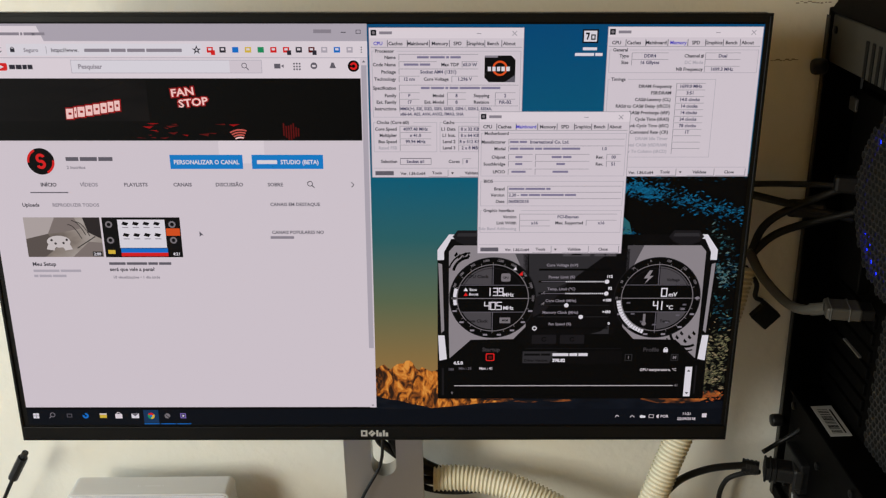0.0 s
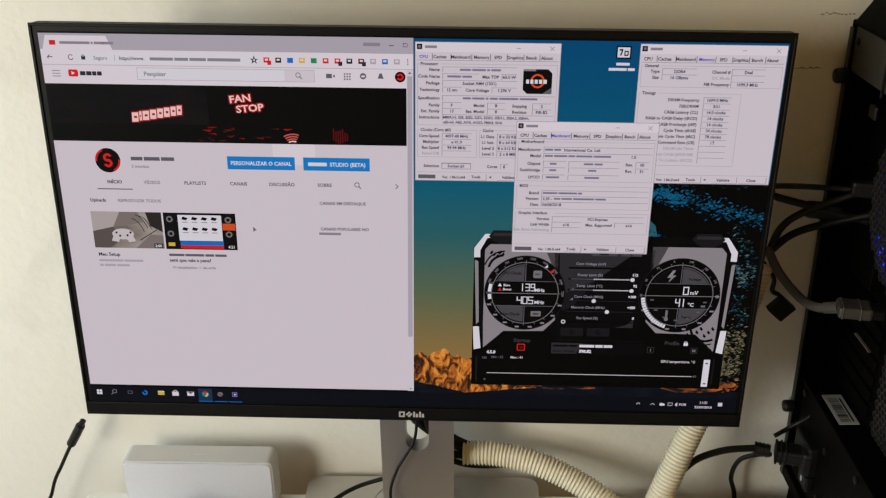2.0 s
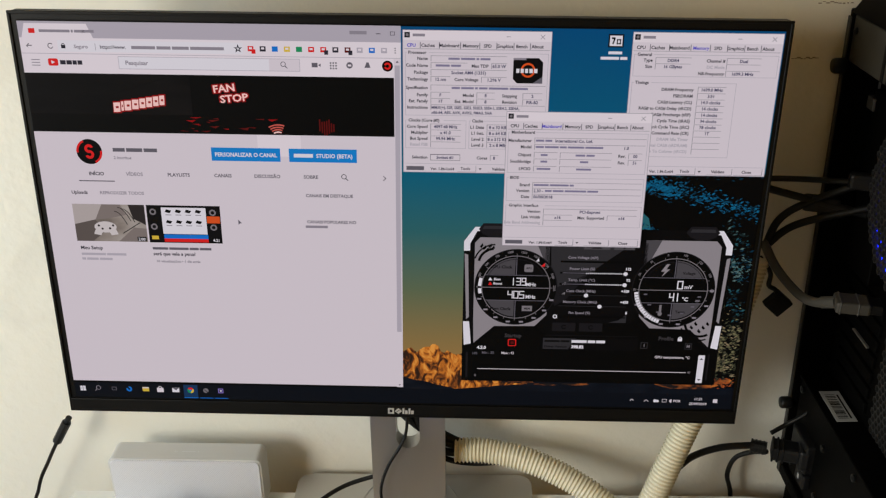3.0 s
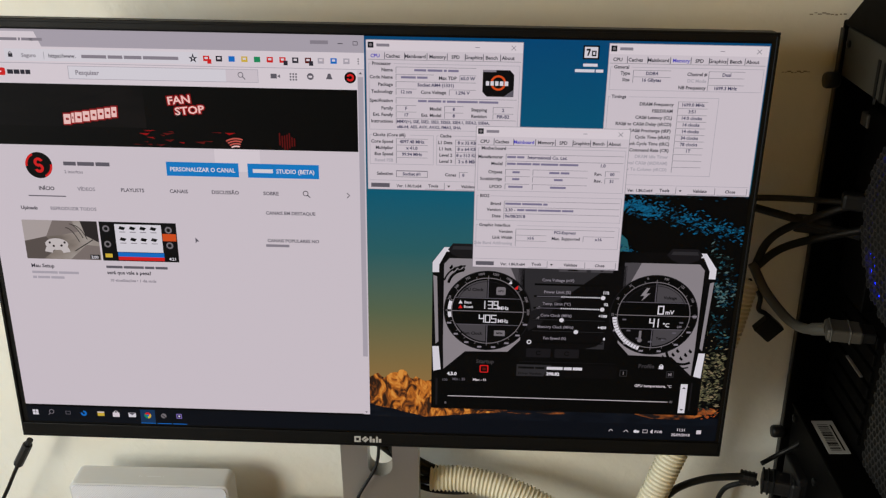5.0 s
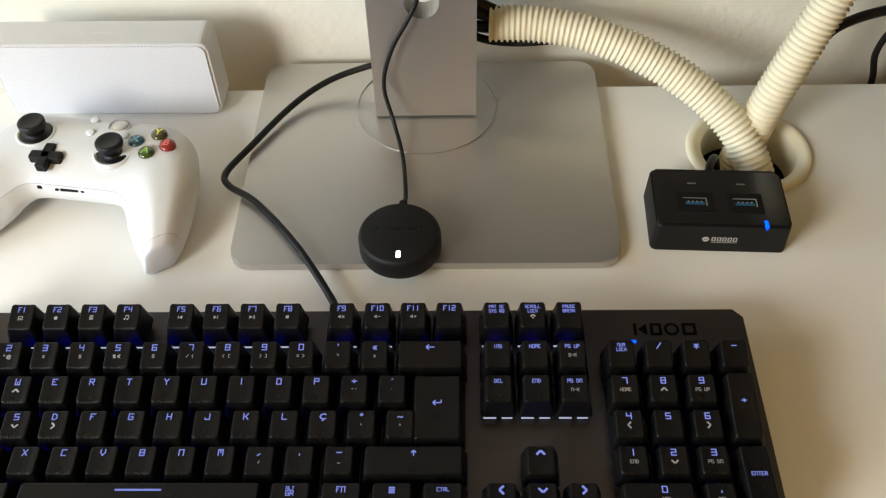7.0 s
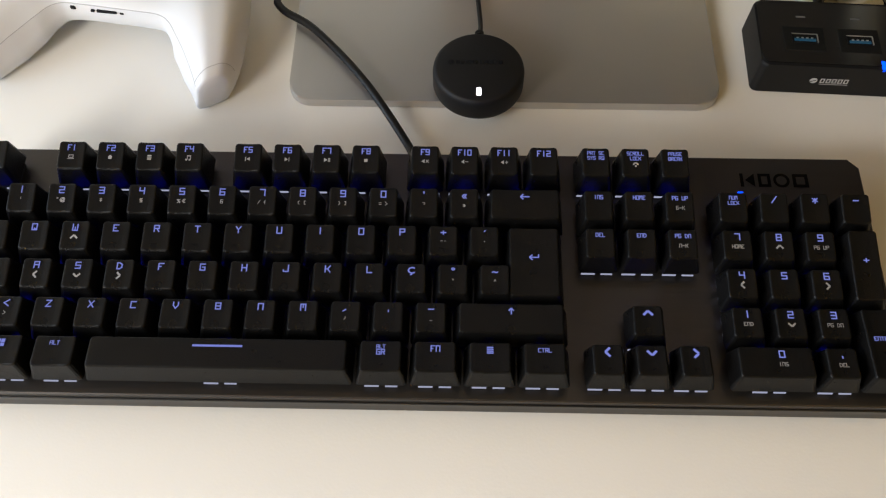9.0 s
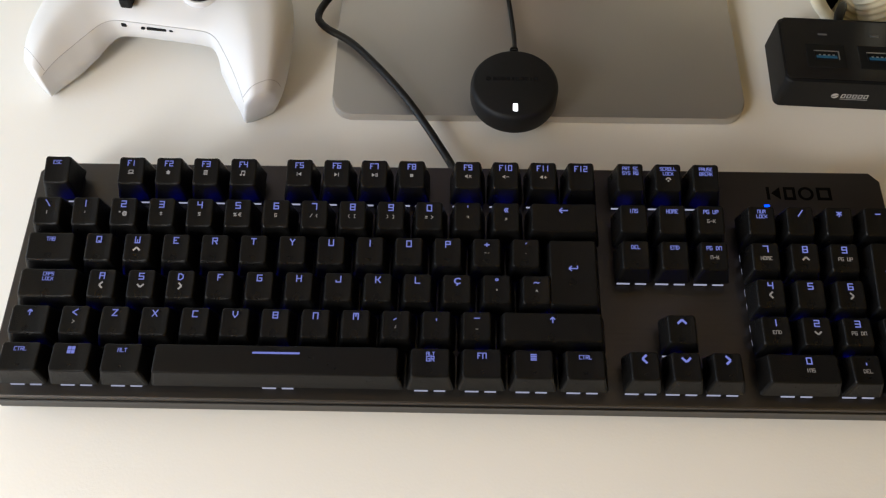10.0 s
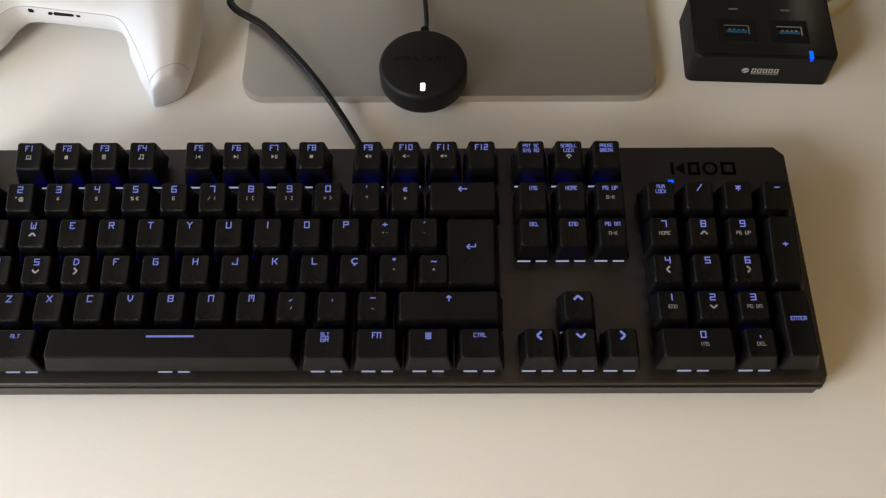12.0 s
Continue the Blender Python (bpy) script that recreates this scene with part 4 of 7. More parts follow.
S1.poly([(u0, v0), (u0 + 18, v0), (u0 + 21, v0 + 3), (u0 + 21, v0 + 18), (u0 + 3, v0 + 18), (u0, v0 + 15)][::-1], S_DARK, 12)
S1.arc(u0 + 10.5, v0 + 8.6, 3.8, 5.2, 0, 360, S_ORANGE, 13)
S1.bars(u0 + 2.2, v0 + 9, 3.0, (2.2, 2.2, 2.2, 2.4, 2.4), S_EDGE, 14, 0.9)
S1.poly([(u0 + 14, v0 + 18), (u0 + 21, v0 + 18), (u0 + 21, v0 + 13)], S_MID, 13)
S1.rect(u0, v0, u0 + 9, v0 + 1.4, S_LINE, 13)
S1.build("tool_window", screen, "pale grey processor window with a square dark badge")

S2, group, field = tool_window(78.2, -97.0, 22, "Mainboard")
group(15.2, 46, "Motherboard")
field(21.3, "Manufacturer", 19, 21, 102, "")
S2.text("International Co. Ltd.", 78.2 + 36, -97 + 21.3, 2.2, S_VALUE, 26, "LEFT")
S2.bars(78.2 + 22, -97 + 21.3, 1.5, (6, 5), S_VBAR, 26)
field(26.1, "Model", 19, 21, 102, "")
S2.bars(78.2 + 22, -97 + 26.1, 1.5, (6, 10, 5, 12, 13), S_VBAR, 26)
S2.text("1.0", 78.2 + 88, -97 + 26.1, 2.2, S_VALUE, 26)
for v, a, b, c, d in ((32.1, "Chipset", (5,), (7, 6), "00"), (37.1, "Southbridge", (5,), (6,), "51"), (42.7, "LPCIO", (10,), (11,), "")):
    field(v, a, 19, 21, 38, b, True)
    field(v, "", 19, 40, 78, c, True)
    if d:
        field(v, "Rev.", 88, 90, 100, d)
group(49.6, 68, "BIOS")
field(55.2, "Brand", 19, 21, 102, "")
S2.bars(78.2 + 22, -97 + 55.2, 1.5, (11, 14, 3), S_VBAR, 26)
field(59.7, "Version", 19, 21, 102, "")
S2.text("2.30 -", 78.2 + 22, -97 + 59.7, 2.2, S_VALUE, 26, "LEFT", 0.98)
S2.bars(78.2 + 30.5, -97 + 59.7, 1.5, (5, 8, 16, 8), S_VBAR, 26)
field(64.4, "Date", 19, 21, 102, "")
S2.text("06/08/2018", 78.2 + 22, -97 + 64.4, 2.2, S_VALUE, 26, "LEFT")
group(71.2, 88, "Graphic Interface")
field(75.9, "Version", 28, 30, 100, "PCI-Express")
field(80.5, "Link Width", 28, 30, 52, "x16")
field(80.5, "Max. Supported", 76, 78, 100, "x16")
field(84.8, "Side Band Addressing", 28, 30, 52, "", faint=True)
S2.build("tool_window", screen, "pale grey mainboard window overlapping two others")

# ---- the desktop icon
ic = Sheet(on_screen)
ic.rect(147.6, -152.4, 158.4, -143.2, S_DARK, 6)
ic.rect(148.6, -151.4, 157.4, -144.2, S_EDGE, 7)
ic.rect(149.8, -150.2, 152.4, -149.0, S_DARK, 8)
ic.line(152.0, -149.4, 150.8, -145.6, 1.0, S_DARK, 8)
ic.border(153.4, -149.0, 156.4, -145.4, 0.8, S_DARK, 8)
ic.bars(148.2, -139.4, 2.0, (9.6,), S_EDGE, 6)
ic.bars(143, -135.6, 2.0, (13, 5), S_EDGE, 6)
ic.build("desktop_icon", screen, "small black and white desktop icon")

# ---- the overclocking gauge window
g = Sheet(on_screen)
L = 6
A0, A1, B0, B1 = 49.4, 254.0, -7.0, 126.2
S_BODY = mottled("px_gauge_body", ((0.4, (3, 3, 3)), (0.6, (9, 8, 9))), 14, 2)
S_METAL = px("px_gauge_metal", 142, 134, 139)
S_QUAD = px("px_gauge_quarter", 74, 70, 74)
S_SHADE = px("px_gauge_shade", 46, 44, 47)
S_DIMTEXT = px("px_gauge_dim_text", 62, 58, 61)
g.poly([(A0, B1), (A1, B1), (A1 - 0.5, 52), (A1, 2), (A1 - 8, B0), (A0 + 9, B0), (A0, 4)], S_BODY, L)


def mirrored(pts, left, m_, k):
    """A shape of the left flank, or the same on the other."""
    q_ = pts if left else [(A0 + A1 - u, v) for u, v in pts][::-1]
    g.poly(q_, m_, k)


for left in (True, False):
    e = A0
    # bright frame: corner, upper flank, worn lower flank, foot
    mirrored([(e, 12.8), (e, 4.8), (e + 8.4, B0), (e + 26, B0), (e + 26, B0 + 3.4), (e + 10, B0 + 3.4), (e + 4.8, 6.6), (e + 4.8, 12.6)][::-1], left, S_EDGE, L + 1)
    mirrored([(e + 0.6, 15), (e + 3.4, 16), (e + 5.0, 69), (e + 2.8, 71)][::-1], left, S_METAL, L + 1)
    mirrored([(e + 0.4, 73), (e + 5.2, 73), (e + 7.0, 92.6), (e + 1.4, 94)][::-1], left, S_EDGE, L + 1)
    # brushed flank plate behind the dial
    mirrored([(e + 8.4, 6.0), (e + 12.4, 1.4), (e + 62, 1.4), (e + 62, 6), (e + 66, 30), (e + 66, 66), (e + 57, 76), (e + 25, 76.6), (e + 9, 92), (e + 8.4, 70)][::-1], left, S_METAL, L + 2)
    mirrored([(e + 54, 1.4), (e + 66, 1.4), (e + 66, 30), (e + 62, 20)][::-1], left, S_QUAD, L + 3)
    # the dark handle on the top edge
    mirrored([(e + 11, B0 + 1.6), (e + 14.6, B0 - 3.2), (e + 33, B0 - 3.2), (e + 36.6, B0 + 1.6), (e + 33, B0 + 5.4), (e + 27, B0 + 8), (e + 20, B0 + 8), (e + 14, B0 + 5.4)][::-1], left, S_PANELDK, L + 4)
    mirrored([(e + 15, B0 - 1.2), (e + 32.4, B0 - 1.2), (e + 33.6, B0 + 1.4), (e + 14, B0 + 1.4)][::-1], left, S_SHADE, L + 5)
    # black claw marks and curls in the plate's corners
    for k in range(5):
        u_, v_ = (e + 12 + 2.2 * k, 9 + 1.6 * (k % 3)) if left else (e + 10 + 3.1 * k, 72 + 3.2 * (k % 3))
        mirrored([(u_, v_), (u_ + 2.2, v_ - 2.8), (u_ + 3.0, v_ - 0.6), (u_ + 1.2, v_ + 1.2)][::-1], left, S_BLACK, L + 3)
    uc, vc = (e + 24, 23) if left else (A1 - 17, 70)
    g.arc(uc, vc, 11.4, 13.4, 95 if left else 190, 170 if left else 300, S_BLACK, L + 3, 14)
    g.arc(uc, vc, 15.2, 16.4, 90 if left else 200, 165 if left else 290, S_BLACK, L + 3, 14)
# middle block with a slanting sheen
g.poly([(112, 4), (190, 4), (190, 30), (182, 72), (118, 72), (112, 44)][::-1], S_CHAR, L + 3)
g.poly([(116, 6), (176, 6), (146, 30), (118, 44)][::-1], S_SHADE, L + 4)
g.poly([(118, 44), (146, 30), (130, 52), (121, 58)][::-1], S_PANELDK, L + 4)
NUMS = (("0", "250", "500", "750", "1000", "1250", "1500", "1750", "2000", "2250"), ("25", "50", "75", "0", "100", "125", "150", "175"))
for ci, (cu, cv) in enumerate(((90.3, 42.6), (212.3, 42.5))):
    g.disc(cu, cv, 32.2, S_BLACK, L + 5, 56)
    g.arc(cu, cv, 31.6, 32.3, 0, 360, S_PANELDK, L + 6, 56)
    g.arc(cu, cv, 26.2, 26.8, 0, 360, S_PANEL, L + 6, 56)
    g.arc(cu, cv, 23.6, 24.0, 20, 160, S_PANELDK, L + 9, 32)
    for k in range(20):
        a = radians(180 - k * 18)
        g.line(cu + 26.8 * math.cos(a), cv - 26.8 * math.sin(a), cu + 28.4 * math.cos(a), cv - 28.4 * math.sin(a), 0.4, S_PANEL, L + 6)
    for k in range(10 if ci == 0 else 8):       # the scale's numbers follow the rim
        a = 180 - k * (180 / (9 if ci == 0 else 7))
        body = NUMS[ci][k]
        g.text(body, cu + 30.0 * math.cos(radians(a)), cv - 30.0 * math.sin(radians(a)), 1.7, S_PANEL, L + 7, turn=a - 90)
        if 0 < k < 9:
            g.rect(cu + 30.0 * math.cos(radians(-a)) - 1.6, cv - 30.0 * math.sin(radians(-a)) - 0.7, cu + 30.0 * math.cos(radians(-a)) + 1.6, cv - 30.0 * math.sin(radians(-a)) + 0.7, S_LINE, L + 7)

    def quad(a0, a1, m_):
        pts = [(cu + 25.0 * math.cos(radians(a0 + (a1 - a0) * k / 10)), cv - 25.0 * math.sin(radians(a0 + (a1 - a0) * k / 10))) for k in range(11)]
        g.poly([(cu + (1 if a1 <= 90 or a0 >= 270 else -1), cv + (-10.8 if a0 < 180 else 11.2))] + pts, m_, L + 7)

    for a0, a1, m_ in ((92, 154, S_QUAD if ci == 0 else S_CHAR), (26, 88, S_CHAR if ci == 0 else S_QUAD), (206, 268, S_QUAD if ci == 0 else S_CHAR), (272, 334, S_CHAR if ci == 0 else S_QUAD)):
        quad(a0, a1, m_)
    g.rect(cu - 26, cv - 0.2, cu + 26, cv + 0.4, S_PANEL, L + 8)
    g.rect(cu - 24.2, cv - 10.7, cu + 24.2, cv - 10.2, S_MID, L + 8)
    g.rect(cu - 24.2, cv + 10.8, cu + 24.2, cv + 11.3, S_MID, L + 8)
    g.rect(cu - 0.3, cv - 26.2, cu + 0.3, cv - 10.4, S_MID, L + 8)
    g.rect(cu - 0.3, cv + 11.2, cu + 0.3, cv + 26.2, S_MID, L + 8)
cu, cv = 90.3, 42.6
g.strokes("139", cu + 2.0, cv - 5.2, 5.8, S_EDGE, L + 9, wide=0.5, thick=0.13, gap=0.4)
g.text("MHz", cu + 11.6, cv - 3.0, 2.8, S_EDGE, L + 9)
g.strokes("405", cu + 0.3, cv + 6.0, 5.8, S_EDGE, L + 9, wide=0.58, thick=0.13, gap=0.34)
g.text("MHz", cu + 11.6, cv + 7.6, 2.8, S_EDGE, L + 9)
g.text("GPU Clock", cu - 11.4, cv - 17.4, 2.4, S_DARK, L + 9)
g.text("Mem Clock", cu - 11.6, cv + 18.2, 2.4, S_DARK, L + 9)
g.poly([(cu + 9.4 + a, cv - 16.6 + b) for a, b in rounded_outline(-3.4, 3.4, -3.2, 3.2, 1.2, 3)][::-1], S_PANEL, L + 9)
g.text("GPU", cu + 9.4, cv - 16.6, 1.6, S_DARK, L + 10)
g.rect(cu + 5.4, cv + 15.4, cu + 13.4, cv + 20.0, S_PANEL, L + 9)
g.text("MEM", cu + 9.4, cv + 17.7, 1.6, S_DARK, L + 10)
g.poly([(cu - 21.6, cv - 5.8), (cu - 18.4, cv - 5.8), (cu - 20, cv - 8.6)], S_EDGE, L + 9)
g.poly([(cu - 21.6, cv - 2.0), (cu - 18.4, cv - 2.0), (cu - 20, cv - 4.8)], S_RED, L + 9)
g.text("Base", cu - 14.6, cv - 7.0, 2.0, S_EDGE, L + 9)
g.text("Boost", cu - 14.2, cv - 3.4, 2.0, S_EDGE, L + 9)
g.arc(cu, cv, 26.9, 29.4, 164, 178, S_EDGE, L + 9, 8)
g.arc(cu, cv, 26.9, 29.4, 182, 191, S_EDGE, L + 9, 8)
g.poly([(cu + 14.6, cv - 22.4), (cu + 16.6, cv - 25.0), (cu + 17.4, cv - 22.4)], S_EDGE, L + 9)
g.poly([(cu + 18.6, cv - 18.4), (cu + 21.8, cv - 21.4), (cu + 21.6, cv - 18.0)], S_RED, L + 9)
g.poly([(cu + 35.4, cv - 3.0), (cu + 38.4, cv - 5.6), (cu + 38.4, cv - 3.0)][::-1], S_PANEL, L + 6)
g.poly([(cu + 35.4, cv + 5.4), (cu + 38.4, cv + 2.8), (cu + 38.4, cv + 5.4)][::-1], S_PANEL, L + 6)
cu, cv = 212.3, 42.5
g.strokes("0", cu + 4.9, cv - 4.6, 6.2, S_EDGE, L + 9, wide=0.6, thick=0.15)
g.text("mV", cu + 11.4, cv - 3.0, 3.2, S_EDGE, L + 9)
g.strokes("41", cu + 1.6, cv + 5.9, 6.2, S_EDGE, L + 9, wide=0.5, thick=0.14, gap=0.5)
g.text("°C", cu + 9.8, cv + 7.4, 3.2, S_EDGE, L + 9)
g.text("200", cu + 19.6, cv + 8.6, 1.6, S_LINE, L + 9)
g.text("Voltage", cu + 10.8, cv - 14.6, 2.2, S_DARK, L + 9)
g.text("Temp.", cu + 7.4, cv + 18.4, 2.2, S_DARK, L + 9)
g.poly([(cu - 7.0, cv - 22), (cu - 11.0, cv - 15.6), (cu - 8.0, cv - 15.8), (cu - 10.0, cv - 11.4), (cu - 4.0, cv - 17.8), (cu - 7.0, cv - 17.6), (cu - 4.6, cv - 22)][::-1], S_METAL, L + 9)
for k in range(15):                             # the temperature arc is made of short blocks
    g.arc(cu, cv, 26.9, 30.0, 184 + 4.6 * k, 187.9 + 4.6 * k, S_EDGE, L + 8, 2)
for k in range(7):
    a = radians(190 + 26 * k)
    g.rect(cu + 21.4 * math.cos(a) - 1.4, cv - 21.4 * math.sin(a) - 0.6, cu + 21.4 * math.cos(a) + 1.4, cv - 21.4 * math.sin(a) + 0.6, S_MID, L + 9)
g.rect(cu - 9.4, cv + 12.6, cu - 7.6, cv + 20, S_PANEL, L + 9)
g.disc(cu - 8.5, cv + 20.4, 1.7, S_PANEL, L + 9, 12)
# middle sliders
for i, (n_, val, f) in enumerate((("Core Voltage (mV)", "", 0.0), ("Power Limit (%)", "112", 0.95), ("Temp. Limit (°C)", "92", 0.95), ("Core Clock (MHz)", "+100", 0.40), ("Memory Clock (MHz)", "+450", 0.61), ("Fan Speed (%)", "0", 0.0))):
    v = 16.4 + i * 9.4
    g.text(n_, 141, v, 2.1, S_LINE, L + 6)
    if val:
        g.text(val, 178.4, v - 0.4, 2.1, S_EDGE, L + 6, "RIGHT", bold=0.05)
    g.rect(124, v + 2.8, 177, v + 4.4, S_BLACK, L + 6)
    if f > 0.9:
        g.rect(126, v + 3.3, 174, v + 3.9, S_MID, L + 7)
        for k in range(20):
            g.rect(144 + k * 1.5, v + 3.1, 144.9 + k * 1.5, v + 4.1, S_EDGE, L + 8)
    elif f:
        g.rect(124, v + 3.4, 177, v + 3.8, S_SHADE, L + 7)
    if f:
        g.disc(124 + 53 * f, v + 3.6, 1.7, S_EDGE, L + 9, 14)
g.arc(122.1, 67.0, 1.0, 1.8, 0, 360, S_EDGE, L + 6, 12)
g.poly([(164, 71.6), (172, 69.4), (178, 64), (178, 71.6)][::-1], S_SHADE, L + 6)
for b0 in (120.4, 141.6):
    g.poly([(b0 + 9.2 + a, 76.0 + b) for a, b in rounded_outline(-9.2, 9.2, -3.7, 3.7, 0.8, 3)][::-1], S_PANELDK, L + 6)
    g.arc(b0 + 9.2, 76.0, 1.2, 2.0, 30, 340, S_BLACK, L + 7, 12)
for b0, w in ((120, 18), (141, 20), (164, 16)):
    g.rect(b0, 3.4, b0 + w, 9.6, S_QUAD if b0 > 130 else S_SHADE, L + 6)
g.poly([(151, 4.4), (147, 8.8), (155, 8.8)][::-1], S_DARK, L + 7)
g.rect(171.2, 5.0, 172.4, 8.8, S_DARK, L + 7)
# lower strip
g.poly([(A0 + 1, B1), (A1 - 1, B1), (A1 - 2, 95), (A1 - 10, 94), (A1 - 28, 77.4), (A1 - 58, 76.6), (A1 - 66, 84), (A0 + 66, 84), (A0 + 56, 76.4), (A0 + 26, 77), (A0 + 10, 93), (A0 + 1, 95)], S_BLACK, L + 5)
g.line(A0 + 66, 83.6, A1 - 66, 83.6, 0.4, S_PANELDK, L + 6)
g.text("Startup", 89.8, 84.4, 3.2, S_DIMTEXT, L + 6)
g.poly([(89.2 + a, 90.8 + b) for a, b in rounded_outline(-3.3, 3.3, -3.2, 3.2, 1.0, 3)][::-1], S_RED, L + 6)
g.poly([(89.2 + a, 90.8 + b) for a, b in rounded_outline(-2.5, 2.5, -2.4, 2.4, 0.7, 3)][::-1], S_BLACK, L + 7)
g.rect(88.0, 89.6, 90.6, 92.0, S_DIMRED, L + 8)
g.poly([(151.4 + a, 91.0 + b) for a, b in rounded_outline(-38, 38, -5.4, 5.4, 1.2, 3)][::-1], S_CHAR, L + 6)
g.poly([(113.8, 86.0), (140, 86.0), (134, 95.8), (113.8, 95.8)][::-1], S_SHADE, L + 7)
g.bars(115, 88.6, 1.8, (12, 7), S_DARK, L + 8)
g.bars(136.5, 88.6, 2.4, (12, 6, 7), S_EDGE, L + 8)
g.text("Driver Version:", 115, 93.4, 2.0, S_DARK, L + 8, "LEFT")
g.text("398.82", 136.5, 93.4, 2.5, S_EDGE, L + 8, "LEFT", bold=0.06)
g.text("Profile", 211.0, 84.6, 3.2, S_DIMTEXT, L + 6)
g.rect(220.4, 84.2, 223.8, 86.8, S_EDGE, L + 6)
g.arc(222.1, 84.2, 0.8, 1.4, 0, 180, S_EDGE, L + 6, 8)
for u, c in ((194.3, "1"), (229.3, "M")):
    g.border(u - 2.8, 88.4, u + 2.8, 94.0, 0.6, S_SHADE, L + 6)
    g.text(c, u, 91.2, 2.6, S_PANEL, L + 6)
g.text("4.5.0", 65, 95.6, 2.6, S_EDGE, L + 6, bold=0.05)
g.text("100", 59.6, 101, 2.0, S_MID, L + 6)
g.text("Min : 35", 65.4, 100.2, 2.1, S_MID, L + 6, "LEFT")
g.text("Max : 41", 81, 100.2, 2.1, S_PAGE, L + 6, "LEFT")
g.text("GPU temperature, °C", 231.6, 101.4, 2.2, S_PAGE, L + 6, "RIGHT")
g.rect(62, 114.7, 230, 115.3, S_PAGE, L + 6)
g.text("41", 232.4, 114.8, 2.0, S_PANEL, L + 6)
g.text("0", 60.4, 121, 2.0, S_PANEL, L + 6)
g.rect(52.6, 100, 54.2, 123, S_PANELDK, L + 6)
g.rect(238.4, 99.0, 243.6, 124.2, S_EDGE, L + 7)
g.poly([(239.6, 103), (242.4, 103), (241, 101.4)], S_SHADE, L + 8)
g.poly([(239.6, 120.6), (241, 122.2), (242.4, 120.6)], S_SHADE, L + 8)
g.rect(246, 98, 247.2, 122, S_PANELDK, L + 6)
g.build("gauge_window", screen, "dark tuning window with two round gauges")

# maker's mark on the lower bezel: plain pale strokes
mk = Sheet(lambda u, v, k: (u / 1000, -0.0021 - 0.0001 * k, -v / 1000))
mk.border(-10.6, 153.6, -5.6, 159, 1.4, LIGHTPRINT)
for u in (1.4, 6.4):
    mk.rect(u, 153.6, u + 1.6, 159, LIGHTPRINT)
    mk.rect(u + 2.2, 155.6, u + 4.2, 159, LIGHTPRINT)
mk.poly([(-5.0, 156.4), (-2.0, 153.4), (1.0, 156.2), (-2.0, 159.2)], LIGHTPRINT)
mk.line(-3.6, 157.2, -0.8, 155, 0.6, BEZEL, 1)
mk.build("makers_mark", mon, "plain pale silver mark")


# ---- the stand
sx = 0.258
inv = M.inverted()


def stand_part(name, bm, m_, label="", smooth=False):
    ob = part(name, bm, m_, mon, label, smooth)
    ob.matrix_parent_inverse = inv
    return ob


stand_part("stand_base", prism(rounded_outline(0.140, 0.380, 0.1655, 0.359, 0.013, 8), DESK + 0.0006, DESK + 0.0060, 0.0010, 2), SILVER, "flat grey metal foot plate")
bm = lathe([(0.0490, DESK + 0.0062), (0.0490, DESK + 0.0069), (0.0486, DESK + 0.0069), (0.0486, DESK + 0.0062)], 72, sx, 0.3098)
for f in [f for f in bm.faces if len(f.verts) > 4]:
    bm.faces.remove(f)
stand_part("swivel_ring", bm, SILVER)
# neck with a rounded cable opening: two uprights, the arch below and the solid rest
hx0, hx1, hz0, hz1 = 0.2475, 0.2695, 0.849, 0.905
nx0, nx1, ny0, ny1, nz1 = 0.2235, 0.2930, 0.298, 0.316, 1.10
bm = bmesh.new()
arch = [(hx0 + 0.011 + 0.011 * math.cos(radians(180 + 180 * i / 16)), hz0 - 0.011 * math.sin(radians(180 * i / 16))) for i in range(17)]
outer = [(nx0 + (nx1 - nx0) * i / 16, DESK + 0.0076) for i in range(17)]
for y, flip in ((ny0, False), (ny1, True)):
    a = [bm.verts.new((x, y, z)) for x, z in arch]
    o = [bm.verts.new((x, y, z)) for x, z in outer]
    tl, tr = bm.verts.new((nx0, y, nz1)), bm.verts.new((nx1, y, nz1))
    hl, hr = bm.verts.new((hx0, y, hz1)), bm.verts.new((hx1, y, hz1))
    fs = [(o[i], o[i + 1], a[i + 1], a[i]) for i in range(16)] + [(o[0], a[0], hl, tl), (a[-1], o[-1], tr, hr), (hl, hr, tr, tl)]
    for f in fs:
        bm.faces.new(f[::-1] if flip else f)
    if not flip:
        loop0, rim0 = [hl] + a + [hr], [tl] + o + [tr]
    else:
        for p, q in ((loop0, [hl] + a + [hr]), (rim0, [tl] + o + [tr])):
            for i in range(len(p)):
                bm.faces.new((p[i], p[(i + 1) % len(p)], q[(i + 1) % len(q)], q[i]))
bmesh.ops.recalc_face_normals(bm, faces=bm.faces)
stand_part("stand_neck", bm, SILVER, "grey painted upright with a cable opening")
stand_part("neck_mount", box(0.212, 0.304, 0.280, 0.300, 1.03, 1.14, 0.004), BLACKPL)
# the monitor's own leads, seen through the opening
for pts in (((0.254, 0.300, 0.905), (0.254, 0.305, 0.875), (0.262, 0.322, 0.850), (0.285, 0.330, 0.824), (0.312, 0.331, 0.812)),
            ((0.266, 0.302, 0.905), (0.263, 0.308, 0.880), (0.262, 0.325, 0.862), (0.288, 0.333, 0.830), (0.314, 0.332, 0.815)),
            ((0.258, 0.312, 0.905), (0.266, 0.318, 0.86), (0.285, 0.328, 0.815), (0.312, 0.328, 0.808))):
    stand_part("lead", tube(pts, 0.0040, 40, 10), RUBBER, "", True)


